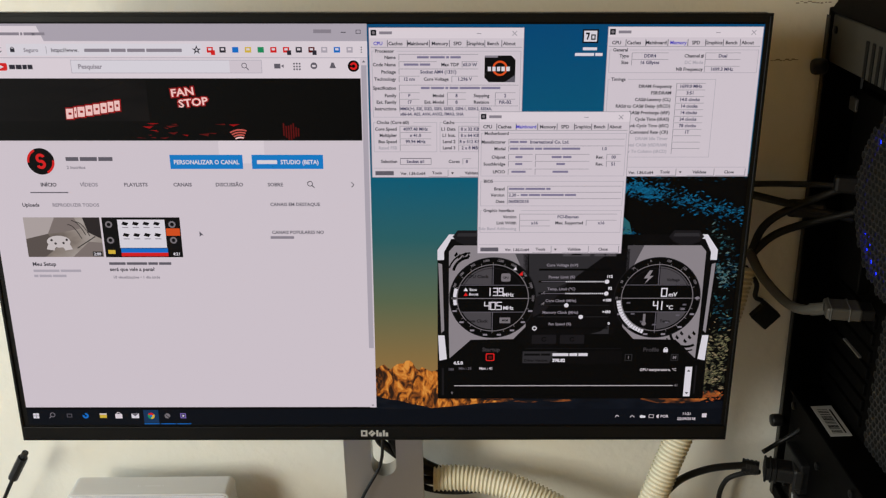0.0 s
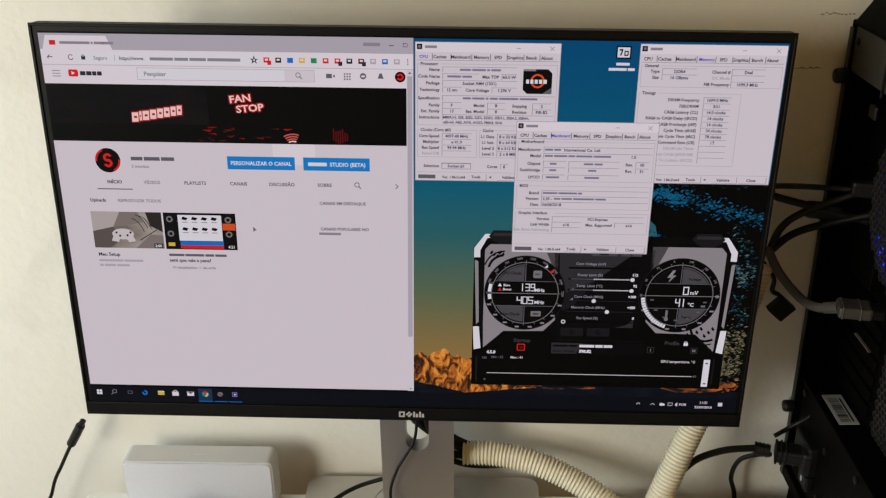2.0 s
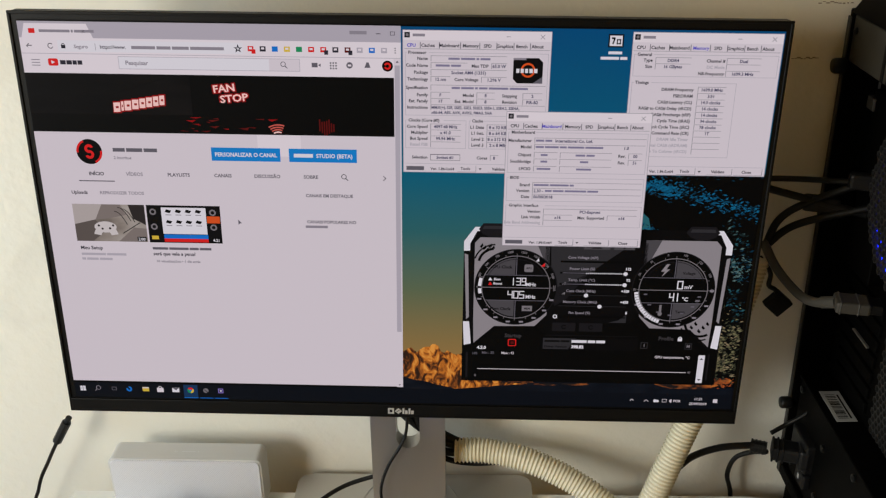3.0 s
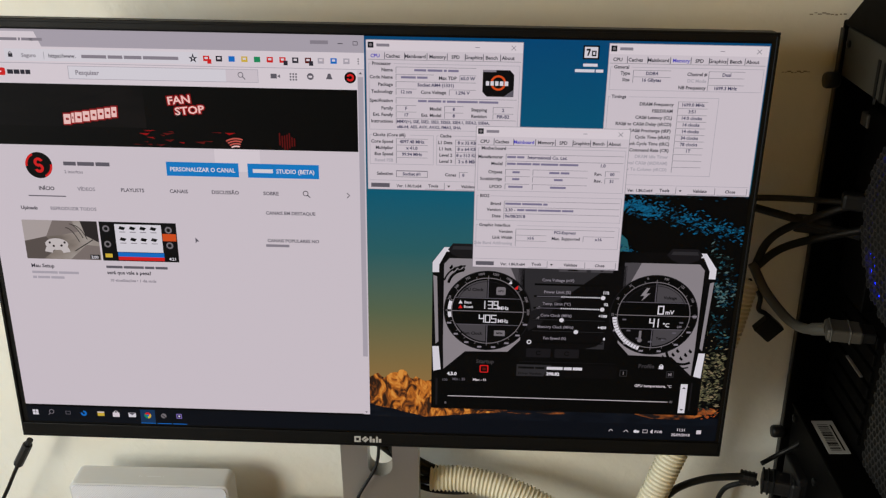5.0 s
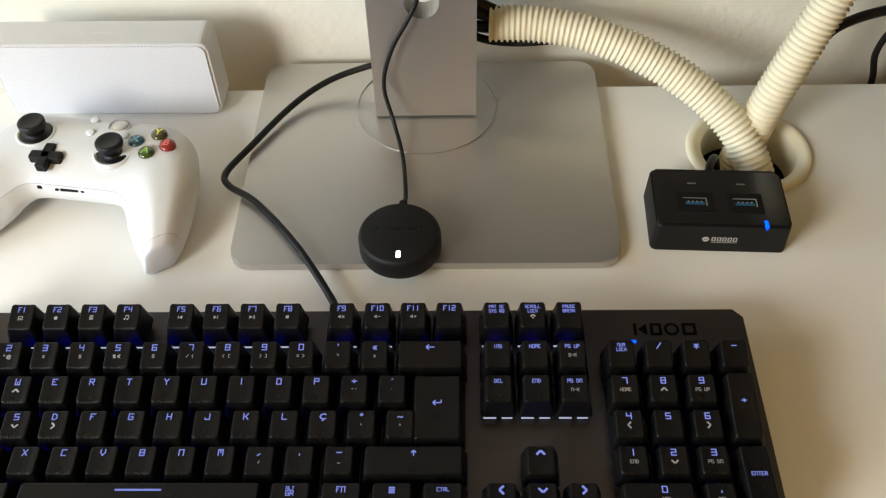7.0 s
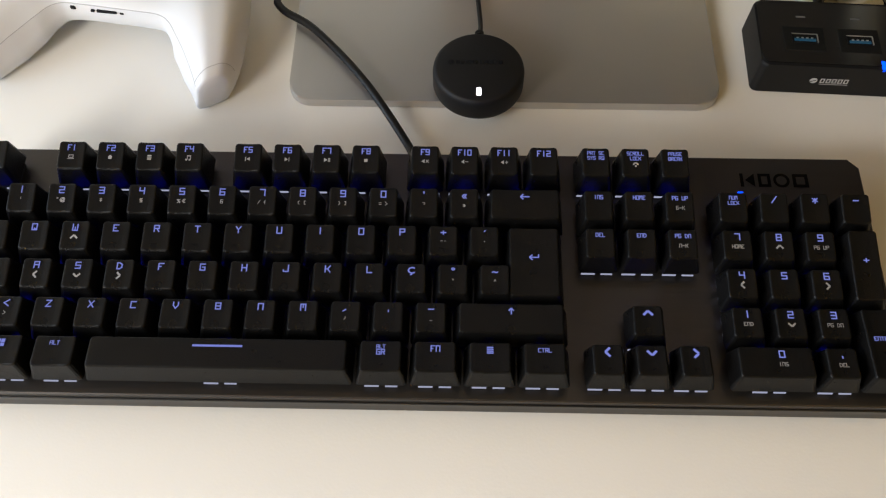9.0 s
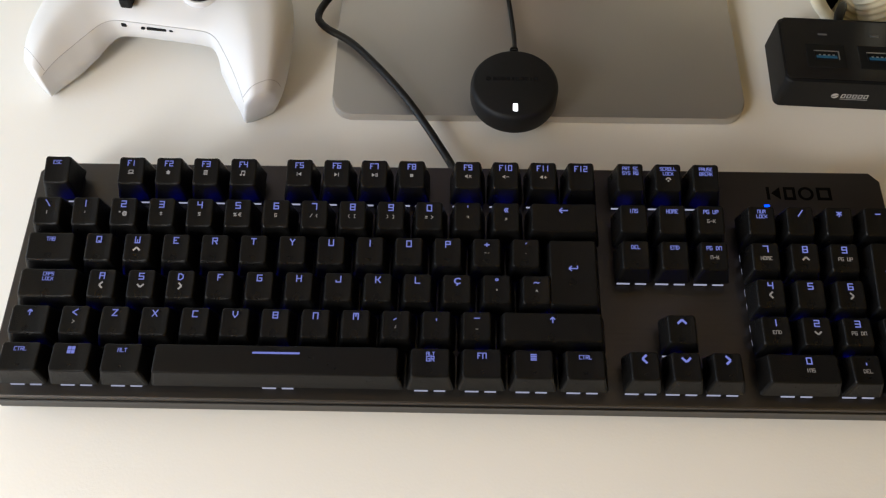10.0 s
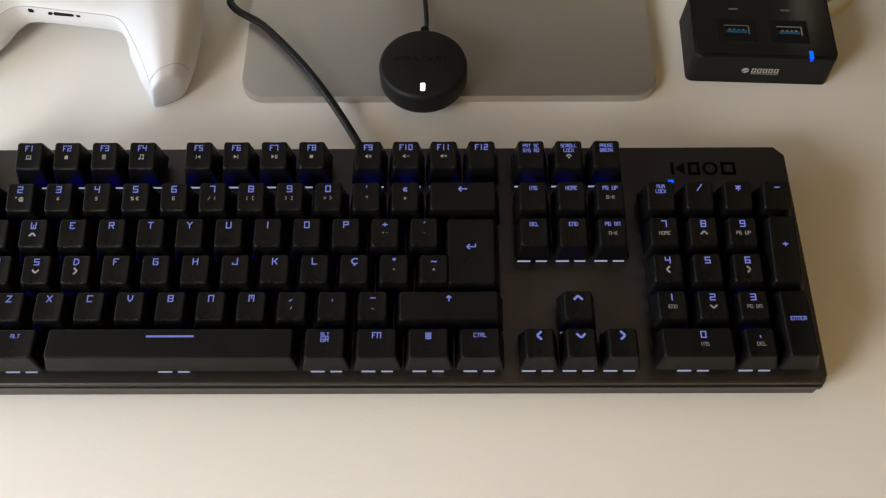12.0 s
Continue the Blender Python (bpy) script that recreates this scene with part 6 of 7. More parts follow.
mk.rect(-5.6, -9.2, 10.0, -8.7, GREYPRINT)
mk.build("makers_mark", hub, "plain pale mark")
ob = part("cable", tube([(0.4405, 0.226, DESK + 0.012), (0.4420, 0.237, DESK + 0.016), (0.449, 0.250, DESK + 0.010), (0.456, 0.258, DESK - 0.02), (0.46, 0.262, DESK - 0.08)], 0.0027, 40, 10), RUBBER, hub, "black cable", True)
ob.matrix_parent_inverse = hub.matrix_world.inverted()


# ---------------------------------------------------------------- cable conduits
def conduit(name, pts, label, extra=None):
    t = thing(name, pose(*pts[-1]), label, "cable conduit")
    ob = part("hose", tube(pts, 0.0125, seg=26, ribs=0.0038, depth=0.0016), HOSE, t, "", True)
    ob.matrix_parent_inverse = t.matrix_world.inverted()
    return t


c1 = conduit("cable_conduit", [(0.302, 0.330, 0.811), (0.335, 0.328, 0.811), (0.373, 0.320, 0.807), (0.413, 0.308, 0.794), (0.446, 0.292, 0.778), (0.469, 0.274, 0.760), (0.484, 0.257, 0.733), (0.490, 0.250, 0.700)],
             "cream corrugated hose curving from the stand into the desk hole")
ob = part("end_lead", tube([(0.280, 0.331, 0.806), (0.300, 0.330, 0.7975), (0.322, 0.329, 0.7955), (0.345, 0.327, 0.7985)], 0.0030, 24, 8), RUBBER, c1, "black cables at the hose's end", True)
ob.matrix_parent_inverse = c1.matrix_world.inverted()
conduit("cable_conduit", [(0.570, 0.338, 1.020), (0.556, 0.328, 0.965), (0.532, 0.310, 0.900), (0.512, 0.298, 0.850), (0.495, 0.288, 0.805), (0.482, 0.281, 0.765), (0.470, 0.275, 0.710)],
        "cream corrugated hose rising from the desk hole behind the monitor")


# ---------------------------------------------------------------- the small loudspeaker
sp = thing("speaker", pose(0.0375, 0.3115, DESK, 0, 0, -0.5), "small white box speaker with a perforated front", "speaker")
bm = prism(rounded_outline(-0.0755, 0.0755, 0.0, 0.061, 0.006, 5), 0.0, 0.0255, 0.0012, 2)
for v in bm.verts:
    v.co = Vector((v.co.x, 0.0255 - v.co.z, v.co.y + 0.0005))
bmesh.ops.recalc_face_normals(bm, faces=bm.faces)
part("body", bm, SPKWHITE, sp, "white plastic shell")


def grille_mat():
    """White sheet metal with a fine grid of round holes."""
    m = mat("white_perforated_metal", (0.80, 0.80, 0.82), 0.4, vary=0.01)
    n, l = m.node_tree.nodes, m.node_tree.links
    p = n["Principled BSDF"]
    v = n.new("ShaderNodeTexVoronoi")
    v.inputs["Scale"].default_value, v.inputs["Randomness"].default_value = 620, 0.0
    l.new(n["Mapping"].outputs[0], v.inputs["Vector"])
    n["Mapping"].inputs["Rotation"].default_value = (0, radians(45), 0)
    r = n.new("ShaderNodeValToRGB")
    r.color_ramp.elements[0].position, r.color_ramp.elements[1].position = 0.26, 0.34
    r.color_ramp.elements[0].color, r.color_ramp.elements[1].color = (0.40, 0.40, 0.43, 1), (0.63, 0.63, 0.66, 1)
    l.new(v.outputs["Distance"], r.inputs[0])
    l.new(r.outputs[0], p.inputs["Base Color"])
    return m


bm = prism(rounded_outline(-0.0735, 0.0735, 0.002, 0.0595, 0.005, 5), 0.0, 0.0012, 0.0004, 1)
for v in bm.verts:
    v.co = Vector((v.co.x, -v.co.z, v.co.y))
bmesh.ops.recalc_face_normals(bm, faces=bm.faces)
part("grille", bm, grille_mat(), sp, "white perforated metal front")
mk = Sheet(lambda u, v, k: (u / 1000, 0.0125 - v / 1000, 0.06162))
mk.rect(-12, -0.6, -11.2, 2.0, PADWHITE)
mk.rect(-10, 0.2, -9.4, 2.0, PADWHITE)
mk.rect(-5, 0.3, 9, 1.2, PADWHITE)
mk.rect(11, -0.4, 11.8, 1.6, PADWHITE)
mk.build("button_marks", sp, "raised white button marks")


# ---------------------------------------------------------------- the game controller
pad = thing("game_controller", pose(0.0500, 0.2360, DESK, 0, 0, -6), "white wireless game controller with black sticks", "game controller")
# half the shell from its middle out to a grip's tip: inner edge, outer edge, edge height, top, underside, widest height (mm)
HALF = ((0, -27, 0, 33, 27, 37.5, 10, 22), (16, -27, 22, 34, 27, 37.5, 10, 22), (28, -27.5, 44, 33, 27, 37.5, 9, 22), (35, -31, 61, 24, 26.5, 37, 7.5, 21),
        (41, -38, 71, 5, 25, 36, 5.5, 20), (47.5, -46.5, 75.5, -15, 23, 34, 3, 18), (53.5, -55.5, 77.5, -35, 21.5, 31.0, 1.5, 15),
        (58.0, -63.0, 77.5, -48, 19.5, 27.0, 0.8, 13), (61.0, -69.0, 76, -57, 17.5, 22.5, 0.8, 11.5))
PADX = -7.6                          # middle of the shell
keys_ = [(-r[0], r[1], -r[2], *r[3:]) for r in HALF[:0:-1]] + list(HALF)


def glide(rows, n):
    """Even steps along rows of numbers, smoothly."""
    res = []
    for i in range(len(rows) - 1):
        p = [rows[max(0, min(len(rows) - 1, i + k))] for k in (-1, 0, 1, 2)]
        for j in range(n):
            t = j / n
            res.append([0.5 * (2 * b + (c - a) * t + (2 * a - 5 * b + 4 * c - d) * t * t + (3 * b - a - 3 * c + d) * t ** 3) for a, b, c, d in zip(*p)])
    return res + [list(rows[-1])]


def on_pad(x, y, z):
    """A place on the shell, which lies turned a little further than its face."""
    c_, s_ = math.cos(radians(-2.5)), math.sin(radians(-2.5))
    return ((c_ * x - s_ * y + PADX) / 1000, (s_ * x + c_ * y + 2.5) / 1000, z / 1000)


def shell_ring(r):
    ix, iy, ox, oy, zs, zt, zb, zm = r
    pts = [(0.10, zb + 0.3), (0.03, zb + 1.5), (0.0, zb + 4), (0.0, (zb + zs) / 2), (0.0, zs - 0.8), (0.012, zs + 0.1)]
    for k in range(1, 8):
        q = k / 7
        pts.append((0.012 + 0.42 * q, zs + (zt - zs) * math.sin(math.pi / 2 * q) ** 0.9))
    pts.append((0.52, zt))
    for k in range(0, 9):
        q = math.pi / 2 * k / 8
        pts.append((0.60 + 0.40 * math.sin(q), zm + (zt - zm) * math.cos(q) ** 0.85 - 0.15 * (k == 0)))
    for k in range(1, 7):
        q = math.pi / 2 * k / 6
        pts.append((0.62 + 0.38 * math.cos(q), zm + (zb - zm) * math.sin(q)))
    pts.append((0.35, zb))
    # under the seam a grip's inner wall swells towards the middle
    swell = 5.5 * max(0.0, min(1.0, (abs(ix) - 29) / 12)) * (1.0 - 0.5 * max(0.0, min(1.0, (abs(ix) - 51) / 11)))
    wide = math.hypot(ox - ix, oy - iy)
    for k, f_ in enumerate((0.55, 0.90, 1.0, 0.62, 0.06)):
        pts[k] = (pts[k][0] - swell * f_ / wide, pts[k][1])
    return [on_pad(ix + (ox - ix) * s_, iy + (oy - iy) * s_, z) for s_, z in pts]


bm = bmesh.new()
spine = glide(keys_, 7)
rings = [[bm.verts.new(p) for p in shell_ring(r)] for r in spine]
for p, q in zip(rings, rings[1:]):
    for i in range(len(p)):
        bm.faces.new((p[i], q[i], q[(i + 1) % len(p)], p[(i + 1) % len(p)]))
for ring, way in ((rings[0], 1), (rings[-1], -1)):      # the tips close in a low dome
    c = sum((v.co for v in ring), Vector()) / len(ring)
    last = ring
    for k, (f_, out) in enumerate(((0.86, 0.0008), (0.5, 0.0013))):
        nxt = [bm.verts.new(c + (v.co - c) * f_ + Vector((-way * out * 0.35, -out, -0.0004))) for v in ring]
        for i in range(len(ring)):
            bm.faces.new((last[i], last[(i + 1) % len(ring)], nxt[(i + 1) % len(ring)], nxt[i]))
        last = nxt
    bm.faces.new(last)
bmesh.ops.recalc_face_normals(bm, faces=bm.faces)
body = part("shell", bm, PADWHITE, pad, "white matte plastic shell", True)
part("seam", tube([on_pad(r[0], r[1] - 0.05, r[4] - 0.6) for r in spine[3:-3:2]], 0.00024, 110, 6), SEAM, pad, "fine grey seam along the front edge")
for sg in (-1, 1):                   # seam across a grip's tip
    r = spine[-6] if sg > 0 else spine[5]
    pr = shell_ring(r)
    part("seam", tube([Vector(p) + Vector((0, 0, 0.00002)) for p in pr[5:22]], 0.00020, 40, 6), SEAM, pad)


def stick(x, y, z):
    s = part("thumbstick", lathe([(0.0105, z - 0.0045), (0.0105, z + 0.0006), (0.0095, z + 0.0008), (0.0062, z + 0.0005), (0.0058, z + 0.0030), (0.0080, z + 0.0058), (0.0086, z + 0.0076),
                                  (0.0086, z + 0.0098), (0.0074, z + 0.0108), (0.0055, z + 0.0098), (0.0010, z + 0.0094)], 40, x, y), RUBBER, pad, "black rubber thumbstick", True)
    part("collar", lathe([(0.0128, z - 0.0050), (0.0128, z + 0.0004), (0.0118, z + 0.0010), (0.0106, z + 0.0002), (0.0106, z - 0.005)], 40, x, y), PADWHITE, s, "", True)


TOPZ = 0.0372
stick(-0.0432, 0.0105, TOPZ)
stick(0.0128, -0.0020, TOPZ - 0.0008)
bm = box(-0.0035, 0.0035, -0.0105, 0.0105, TOPZ - 0.004, TOPZ + 0.0022, 0.0012, 2)
box(-0.0105, 0.0105, -0.0035, 0.0035, TOPZ - 0.004, TOPZ + 0.0022, 0.0012, 2, bm)
ob = part("direction_pad", bm, SOFTBLK, pad, "black cross-shaped pad")
ob.location = (-0.0285, -0.0092, -0.0005)
for (x, y), c, t in (((0.0458, 0.0070), "red", "B"), ((0.0248, 0.0086), "blue", "X"), ((0.0375, 0.0163), "yellow", "Y"), ((0.0346, -0.0010), "green", "A")):
    b = part("button", lathe([(0.0052, TOPZ - 0.004), (0.0052, TOPZ + 0.0008), (0.0046, TOPZ + 0.0018), (0.0030, TOPZ + 0.0024), (0.0006, TOPZ + 0.0026)], 28, x, y), BTN[c], pad, "glossy dark %s button" % c, True)
    mk = Sheet(lambda u, v, k: (x + u / 1000, y - v / 1000, TOPZ + 0.00275))
    mk.text(t, 0, 0, 5.0, BTNMARK[c], wide=1.0)
    mk.build("letter", b)
LOWZ = TOPZ - 0.0008
b = part("guide_button", lathe([(0.0055, LOWZ - 0.004), (0.0055, LOWZ + 0.0002), (0.0048, LOWZ + 0.0008), (0.0005, LOWZ + 0.0010)], 32, 0.0085, 0.0228), SILVER, pad, "silver round guide button", True)
part("ring", lathe([(0.0074, LOWZ - 0.004), (0.0074, LOWZ + 0.0003), (0.0066, LOWZ + 0.0005), (0.0066, LOWZ - 0.004)], 32, 0.0085, 0.0228), SEAM, b, "", True)
for x, y, z in ((-0.0075, 0.0140, TOPZ + 0.0002), (0.0155, 0.0130, TOPZ + 0.0002), (-0.0110, 0.029, TOPZ - 0.0030)):
    part("menu_button", lathe([(0.0030, z - 0.003), (0.0030, z + 0.0005), (0.0022, z + 0.0009), (0.0004, z + 0.0009)], 20, x, y), PADWHITE, pad, "", True)
yf = -0.0266
moved_box = lambda xa, xb, za, zb: box(xa, xb, yf + 0.0013, yf + 0.008, za, zb, 0.0003, 1)
part("headset_jack", box(-0.0335, -0.0302, yf + 0.0023, yf + 0.008, 0.0218, 0.0246, 0.0008, 2), SOCKET, pad, "dark round socket")
part("expansion_port", moved_box(-0.0176, -0.0060, 0.0222, 0.0240), SOCKET, pad, "dark slot")
for xa in (-0.0212, -0.0042):
    part("port_latch", moved_box(xa, xa + 0.0022, 0.0222, 0.0236), SOCKET, pad)
for sg in (-1, 1):
    part("bumper", tube([(sg * 0.018 - 0.006, 0.0325, 0.0245), (sg * 0.034 - 0.007, 0.0330, 0.0240), (sg * 0.046 - 0.008, 0.0295, 0.0235)], 0.0040, 30, 10), PADWHITE, pad, "", True)


# ---------------------------------------------------------------- the mouse
mo = thing("mouse", pose(0.5640, 0.0500, DESK, 0, 0, 6), "black computer mouse on the desk", "mouse")
bm = bmesh.new()
bmesh.ops.create_uvsphere(bm, u_segments=40, v_segments=24, radius=1.0)
for v in bm.verts:
    x, y, z = v.co
    p = 0.72
    q = lambda a: math.copysign(abs(a) ** p, a)
    w = 0.0335 - 0.005 * math.exp(-((y * 0.06) / 0.025) ** 2)
    v.co = Vector((q(x) * w, q(y) * 0.061, max(0.0, (0.5 + 0.5 * z)) * 0.040 * (1 - 0.22 * max(0, y) ** 2) + 0.0005))
part("shell", bm, SOFTBLK, mo, "", True)
part("wheel", box(-0.004, 0.004, 0.022, 0.042, 0.032, 0.0405, 0.003, 3), RUBBER, mo)
part("side_button", box(-0.0325, -0.0295, -0.006, 0.022, 0.020, 0.026, 0.0012, 2), GLOSSBLK, mo)


# ---------------------------------------------------------------- the loose charging lead
ch = thing("charging_cable", pose(-0.150, 0.345, 0.0), "black charging lead with a bare metal plug standing up", "cable")
d = Vector((0.018, 0.0, 0.030)).normalized()
tip = Vector((-0.0785, 0.335, 0.843))
ob = part("wire", tube([(-0.150, 0.345, 0.40), (-0.146, 0.345, 0.68), (-0.128, 0.338, 0.752), (-0.110, 0.335, 0.788), tip - d * 0.032], 0.0019, 50, 8), RUBBER, ch, "", True)
ob2 = part("plug", tube([tip - d * 0.034, tip - d * 0.020, tip - d * 0.0065], 0.0046, 12, 8), BLACKPL, ch)
ob3 = part("plug_tip", tube([tip - d * 0.007, tip], 0.0030, 6, 8), DARKMETAL, ch, "dull metal plug tip")
for o in (ob, ob2, ob3):
    o.matrix_parent_inverse = ch.matrix_world.inverted()


# ---------------------------------------------------------------- the computer beside the desk
side = thing("side_cabinet", pose(0.88, 0.22, 0), "low black cabinet beside the desk", "cabinet")
part("body", box(-0.236, 0.25, -0.30, 0.14, 0.0, 0.746, 0.002), CASEBLK, side)
pc = thing("computer_tower", pose(0.6345, 0.362, 0.752, 0, -1.4, 0), "black computer tower, cables in its rear, fan lit blue", "computer")
D_, W_, H_ = 0.44, 0.225, 0.512      # depth (x), width (-y), height
for n_, b in (("side_panel", (0, D_, -0.006, 0.0, 0.012, H_ - 0.03)), ("side_panel", (0.0, D_, -W_, -W_ + 0.004, 0.012, H_ - 0.03)), ("floor_panel", (0, D_, -W_, 0, 0.012, 0.026)),
              ("front_panel", (D_ - 0.02, D_ + 0.02, -W_, 0, 0.012, H_ - 0.02))):
    part(n_, box(*b, 0.0015, 2), CASEBLK, pc)
bm = box(0, D_ + 0.01, -W_, 0, H_ - 0.034, H_, 0.0)
for v in bm.verts:
    if v.co.z > H_ - 0.001 and v.co.y > -0.01:
        v.co.y -= 0.042
        v.co.x += 0.0
bmesh.ops.bevel(bm, geom=list(bm.edges), offset=0.002, segments=2, profile=0.5, affect="EDGES")
part("top_panel", bm, CASEBLK, pc)
for fx in (0.03, D_ - 0.05):
    for fy in (-0.03, -W_ + 0.03):
        part("foot", cyl(0.014, 0.016, -0.006, 0.0125, 24, fx, fy), RUBBER, pc)
# power unit in the lower bay, its top a ledge
psu = part("power_unit", box(0.004, 0.15, -W_ + 0.006, -0.014, 0.028, 0.134, 0.0012, 2), CASEBLK, pc, "black power unit in the lower bay")
part("ledge", box(0.002, 0.032, -W_ + 0.005, -0.013, 0.1345, 0.1385, 0.0008, 1), CASEBLK, pc)
part("inlet", box(-0.004, 0.006, -0.070, -0.030, 0.062, 0.094, 0.002, 2), BLACKPL, psu)
part("switch", box(-0.003, 0.005, -0.070, -0.048, 0.044, 0.060, 0.002, 2), BLACKPL, psu)
part("switch_mark", box(-0.0036, -0.0028, -0.060, -0.057, 0.050, 0.0555), PAPER, psu)
for y, z in ((-0.022, 0.126), (-0.022, 0.040), (-0.085, 0.105), (-0.150, 0.126), (-0.085, 0.050)):
    part("screw", lathe([(0.0036, 0), (0.0036, 0.002), (0.001, 0.0028)], 14), DARKMETAL, psu).matrix_local = pose(0.004, y, z, 0, -90, 0)
# recessed rear wall with slot covers, socket field and fan
part("rear_panel", box(0.032, 0.036, -W_ + 0.005, -0.006, 0.138, H_ - 0.034), CASEBLK, pc)
upper = part("upper_panel", box(0.002, 0.031, -W_ + 0.006, -0.0065, 0.440, H_ - 0.0345, 0.0008, 1), CASELIT, pc, "dark grey steel panel above the sockets")
for k in range(6):
    part("slot", box(0.0012, 0.0022, -0.075 - k * 0.0105, -0.071 - k * 0.0105, 0.4405, 0.468), SOCKET, upper, "dark upright slot")
part("screw", lathe([(0.0032, 0), (0.0032, 0.0016), (0.001, 0.0022)], 14), DARKMETAL, upper).matrix_local = pose(0.002, -0.014, 0.466, 0, -90, 0)
part("flange", box(-0.0012, 0.0, -0.0062, 0.0, 0.014, H_ - 0.036, 0.0004, 1), CASELIT, pc, "dark grey folded edge")
part("socket_shield", box(0.0285, 0.0300, -0.0115, -0.0100, 0.345, 0.434), STEEL, pc, "bright edge of the socket shield")
part("socket", box(0.020, 0.031, -0.026, -0.013, 0.402, 0.413, 0.0008, 1), BEIGEPLUG, pc, "dull beige socket")
part("socket_field", box(0.022, 0.033, -0.070, -0.020, 0.262, 0.420, 0.001, 1), CASEBLK, pc, "dark steel socket field")
for k in range(7):
    part("slot_cover", box(0.029, 0.0325, -0.092, -0.020, 0.148 + k * 0.0155, 0.159 + k * 0.0155, 0.0006, 1), CASEBLK, pc)
part("card_bracket", box(0.0240, 0.0262, -0.086, -0.054, 0.2120, 0.2132), STEEL, pc, "bare steel card bracket")
# honeycomb vents: one mesh of hexagonal rims
def honeycomb(name, ya, yb, za, zb, x, cell, keep, label):
    bm = bmesh.new()
    dy, dz = cell * math.sqrt(3), cell * 1.5
    j, z = 0, za
    while z < zb:
        y = ya + (dy / 2 if j % 2 else 0)
        while y < yb:
            if keep(y, z):
                o = [bm.verts.new((x, y + cell * math.sin(radians(60 * i)), z + cell * math.cos(radians(60 * i)))) for i in range(6)]
                q = [bm.verts.new((x, y + cell * 0.76 * math.sin(radians(60 * i)), z + cell * 0.76 * math.cos(radians(60 * i)))) for i in range(6)]
                b = [bm.verts.new((x + 0.002, y + cell * 0.76 * math.sin(radians(60 * i)), z + cell * 0.76 * math.cos(radians(60 * i)))) for i in range(6)]
                for i in range(6):
                    bm.faces.new((o[i], o[(i + 1) % 6], q[(i + 1) % 6], q[i]))
                    bm.faces.new((q[i], q[(i + 1) % 6], b[(i + 1) % 6], b[i]))
            y += dy
        z += dz
        j += 1
    return part(name, bm, VENT, pc, label)


VENT = mat("vent_steel", (0.020, 0.0195, 0.018), 0.5, metal=0.2, vary=0.2)
FY, FZ = -0.130, 0.356
honeycomb("vent", -W_ + 0.008, -0.106, 0.146, 0.262, 0.0285, 0.0038, lambda y, z: True, "black honeycomb vent")
fan = part("fan", lathe([(0.057, 0.0), (0.070, 0.0), (0.070, 0.012), (0.057, 0.012)], 48), BLACKPL, pc, "case fan with a blue light ring")
fan.matrix_local = pose(0.0315, FY, FZ, 0, -90, 0)
bm = lathe([(0.0615, 0.0125), (0.0655, 0.0125), (0.0655, 0.0135), (0.0615, 0.0135)], 48)
for f in [f for f in bm.faces if len(f.verts) > 4]:
    bm.faces.remove(f)
part("light_ring", bm, RINGGLOW, fan, "dimly lit blue ring")
for a in (-38, -46, -56, -66, 40, 130, 220):        # bright lamps shine through the ring
    part("ring_lamp", cyl(0.0028, 0.0028, 0.0130, 0.0146, 12, 0.0625 * math.sin(radians(a)), 0.0625 * math.cos(radians(a))), FANLED, fan, "bright blue lamp")
honeycomb("fan_guard", -W_ + 0.008, -0.056, 0.270, 0.436, 0.0150, 0.0038, lambda y, z: math.hypot(y - FY, z - FZ) < 0.072, "black honeycomb fan guard")
# sticker on the ledge, thumb screws
st = part("sticker", box(0.009, 0.027, -0.090, -0.044, 0.1387, 0.1392), PAPER, pc, "white label with a bar code")
rng = random.Random(8)
y = -0.086
while y < -0.048:
    w = rng.choice((0.0006, 0.0010, 0.0016))
    part("code_bar", box(0.012, 0.021, y, y + w, 0.1392, 0.13935), DARKPRINT, st)
    y += w + rng.choice((0.0007, 0.0012, 0.0018))
part("print_line", box(0.0225, 0.0240, -0.086, -0.050, 0.1392, 0.13935), DARKPRINT, st)
for z, y, r in ((0.436, -0.006, 0.0065), (0.100, -0.006, 0.006), (0.048, -0.006, 0.006)):
    t_ = part("thumb_screw", lathe([(r * 0.8, 0), (r, 0.002), (r, 0.009), (r * 0.85, 0.011), (0.001, 0.0112)], 24), BLACKPL, pc, "", True)
    t_.matrix_local = pose(0.001, y, z, 0, -90, 0)


def lead(name, pts, r, m_, label, group=""):
    t = thing(name, pose(*pts[0]), label, "cable", group)
    o = part("wire", tube(pts, r, 60, 10), m_, t, "", True)
    o.matrix_parent_inverse = t.matrix_world.inverted()
    return t


def world_part(name, bm, m_, parent, label="", smooth=False):
    o = part(name, bm, m_, parent, label, smooth)
    o.matrix_parent_inverse = parent.matrix_world.inverted()
    return o


def moved(bm, m):
    bmesh.ops.transform(bm, matrix=m, verts=bm.verts)
    return bm


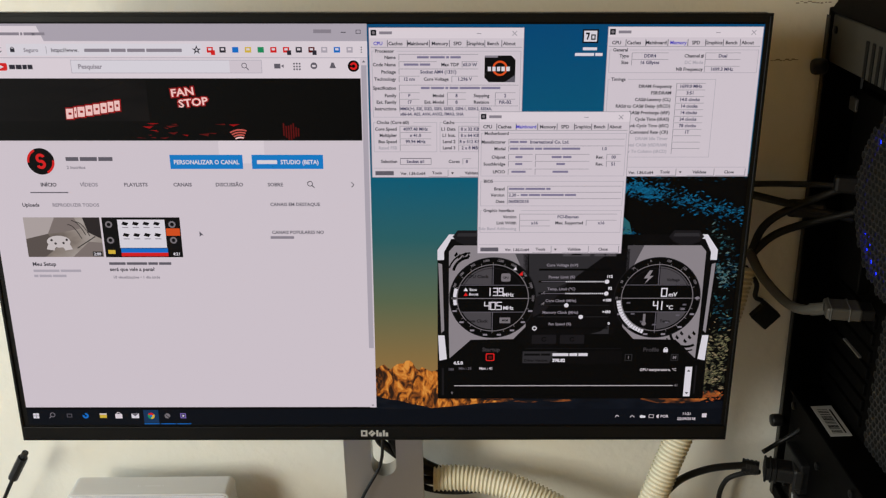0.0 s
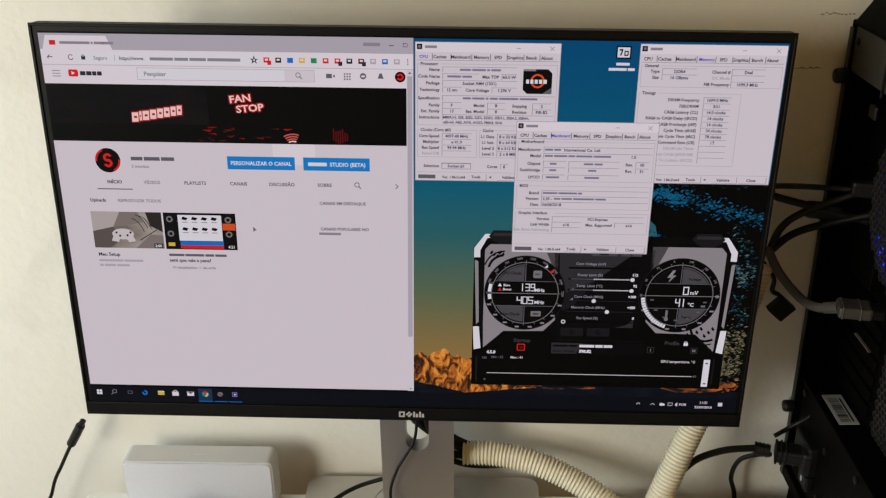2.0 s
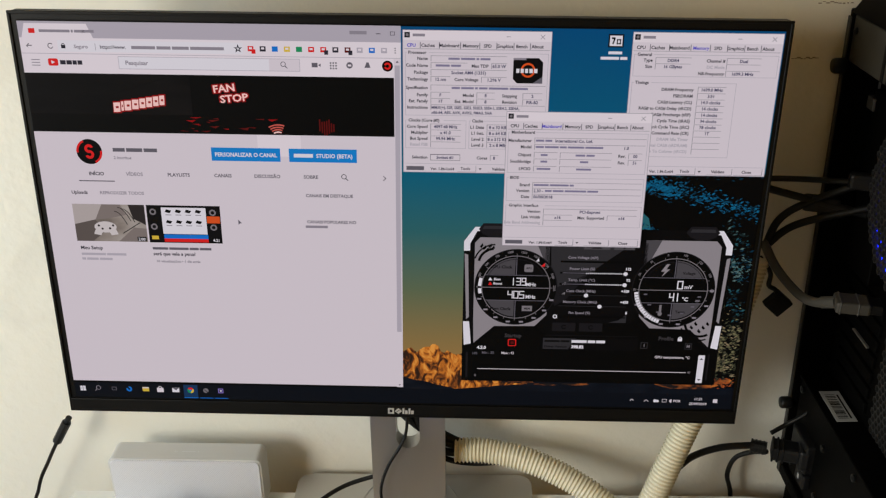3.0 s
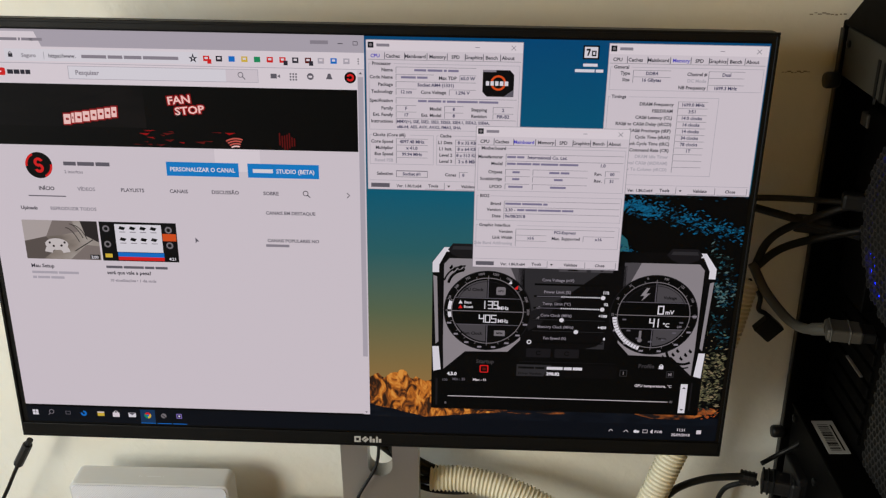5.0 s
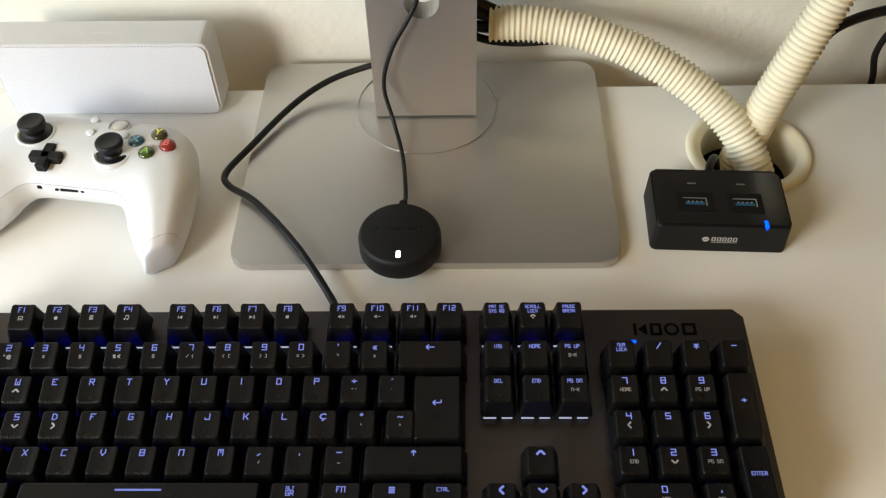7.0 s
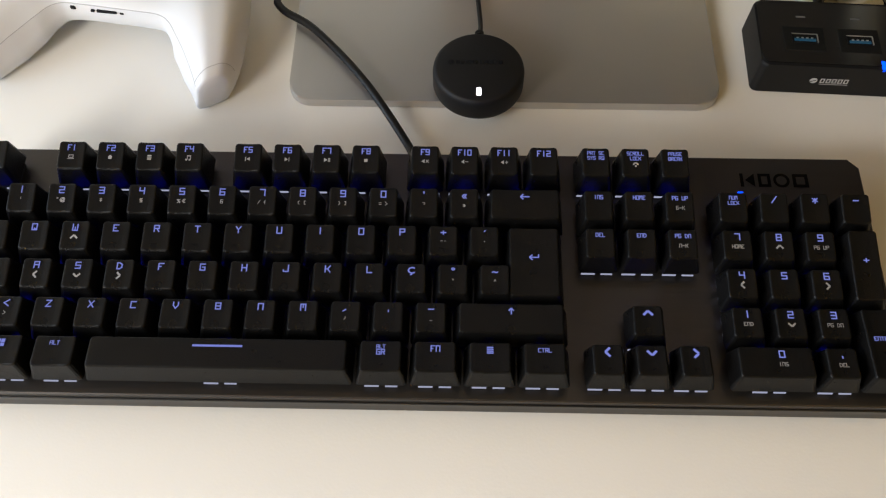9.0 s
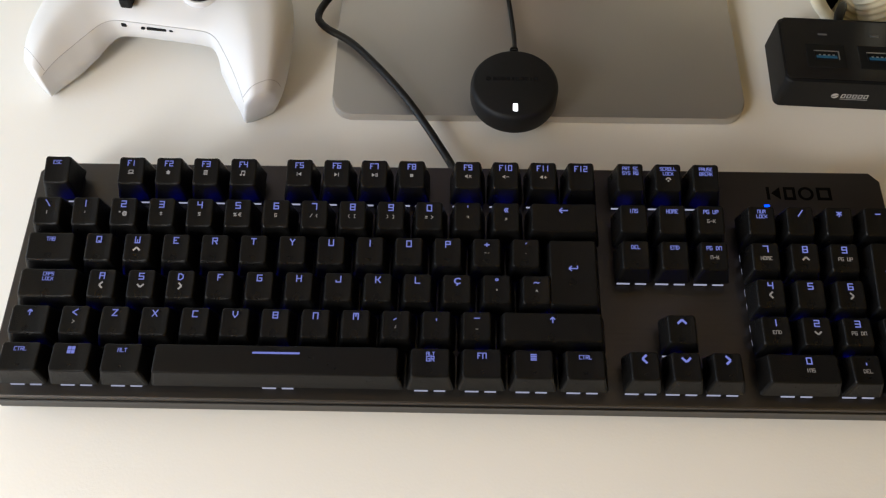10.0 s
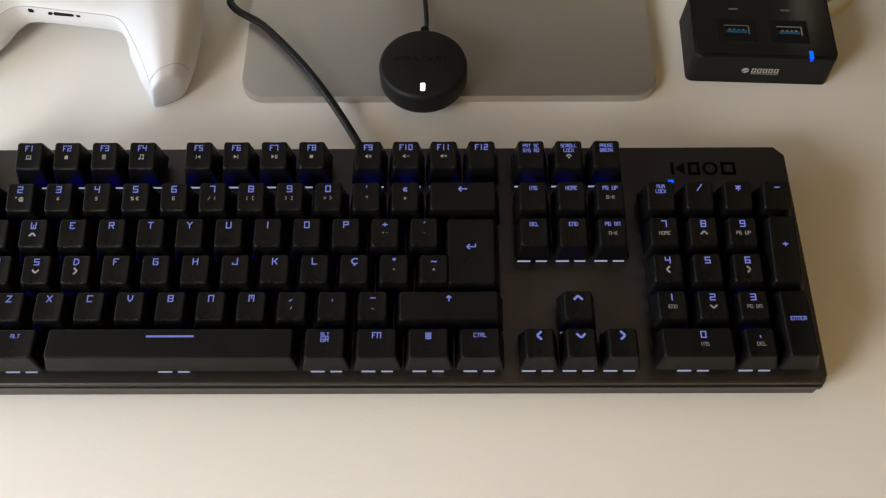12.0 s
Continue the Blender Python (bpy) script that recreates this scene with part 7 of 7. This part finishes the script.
# mains lead and its plug in the power unit
pw = lead("power_cable", [(0.512, 0.306, 0.806), (0.531, 0.314, 0.818), (0.556, 0.316, 0.827), (0.583, 0.316, 0.830), (0.592, 0.317, 0.829)], 0.0034, RUBBER, "black mains lead plugged into the computer")
world_part("strain_relief", tube([(0.586, 0.319, 0.828), (0.600, 0.314, 0.828)], 0.0062, 8, 10), RUBBER, pw)
for k in range(4):
    world_part("relief_rib", moved(cyl(0.0068, 0.0068, -0.0008, 0.0008, 14), pose(0.587 + k * 0.0034, 0.3186 - k * 0.0012, 0.828, 0, 90, -19)), RUBBER, pw)
world_part("plug", moved(box(-0.014, 0.020, -0.0095, 0.0095, -0.0075, 0.0075, 0.003, 2), pose(0.617, 0.309, 0.829, 0, 0, -16)), BLACKPL, pw, "moulded black plug")
world_part("plug_collar", moved(box(0.010, 0.021, -0.0135, 0.0135, -0.0110, 0.0110, 0.003, 2), pose(0.617, 0.309, 0.829, 0, 0, -16)), BLACKPL, pw)
for k in range(3):
    world_part("grip_rib", moved(box(-0.0135 + k * 0.0045, -0.0115 + k * 0.0045, -0.0102, 0.0102, -0.0082, 0.0082, 0.0008, 1), pose(0.617, 0.309, 0.829, 0, 0, -16)), RUBBER, pw)
lead("thin_cable", [(0.604, 0.322, 0.818), (0.594, 0.336, 0.806), (0.582, 0.343, 0.793), (0.578, 0.346, 0.770), (0.586, 0.351, 0.742), (0.590, 0.352, 0.70)], 0.0024, RUBBER, "thin black cable dropping behind the desk")
lead("thin_cable", [(0.606, 0.325, 0.838), (0.622, 0.330, 0.845), (0.637, 0.325, 0.862), (0.650, 0.318, 0.890)], 0.0022, RUBBER, "thin black cable looping over the power plug")
# leads from the hose's top into the computer's sockets
top = Vector((0.575, 0.338, 1.030))
for a, b, c, r in (((0.552, 0.343, 1.093), (0.595, 0.336, 1.0955), (0.662, 0.312, 1.100), 0.0026), ((0.552, 0.343, 1.090), (0.585, 0.338, 1.082), (0.660, 0.316, 1.068), 0.0034)):
    lead("black_cable", [a, b, c], r, RUBBER, "black cable running into the computer's rear", "cables into the computer")
for b, c, r in (((0.592, 0.336, 1.066), (0.658, 0.314, 1.108), 0.0034), ((0.600, 0.333, 1.055), (0.660, 0.312, 1.082), 0.0034)):
    lead("black_cable", [top, b, c], r, RUBBER, "black cable running into the computer's rear", "cables into the computer")
for c in ((0.616, 0.333, 1.074), (0.645, 0.318, 1.100)):
    t = thing("cable_plug", pose(*c), "black plug in the computer's rear", "plug")
    part("body", moved(box(-0.015, 0.015, -0.006, 0.006, -0.007, 0.007, 0.003, 2), pose(0, 0, 0, 0, 0, -16)), BLACKPL, t)
dv = lead("video_cable", [(0.574, 0.338, 1.036), (0.583, 0.322, 1.018), (0.594, 0.294, 1.008), (0.599, 0.270, 1.013), (0.606, 0.254, 1.022)], 0.0040, GREYCABLE, "thick grey video cable with a beige plug")
world_part("relief", tube([(0.602, 0.262, 1.017), (0.609, 0.250, 1.024)], 0.0050, 8, 12), GREYCABLE, dv)
world_part("plug", moved(box(-0.013, 0.013, -0.010, 0.010, -0.005, 0.005, 0.002, 2), pose(0.619, 0.247, 1.024, 0, 0, -12)), BEIGEPLUG, dv, "beige moulded plug")
world_part("plug_rib", moved(box(-0.0105, -0.0085, -0.0104, 0.0104, -0.0054, 0.0054, 0.0008, 1), pose(0.619, 0.247, 1.024, 0, 0, -12)), GREYCABLE, dv)
world_part("plug_rib", moved(box(0.0030, 0.0048, -0.0104, 0.0104, -0.0054, 0.0054, 0.0008, 1), pose(0.619, 0.247, 1.024, 0, 0, -12)), GREYCABLE, dv)
world_part("plug_shell", moved(box(0.012, 0.022, -0.0085, 0.0085, -0.0040, 0.0040, 0.0008, 1), pose(0.619, 0.247, 1.024, 0, 0, -12)), DARKMETAL, dv, "dull metal shell")
dg = thing("adapter_dongle", pose(0.601, 0.352, 0.966), "small black square adapter hanging on a short lead", "adapter")
part("body", moved(box(-0.0095, 0.0095, -0.0045, 0.0045, -0.0095, 0.0095, 0.0012, 2), pose(0, 0, 0, 0, 42, 0)), BLACKPL, dg)
o = part("wire", tube([(0.575, 0.342, 1.018), (0.588, 0.347, 1.000), (0.590, 0.351, 0.985), (0.597, 0.352, 0.980), (0.600, 0.352, 0.974)], 0.0022, 30, 8), RUBBER, dg, "", True)
o.matrix_parent_inverse = dg.matrix_world.inverted()
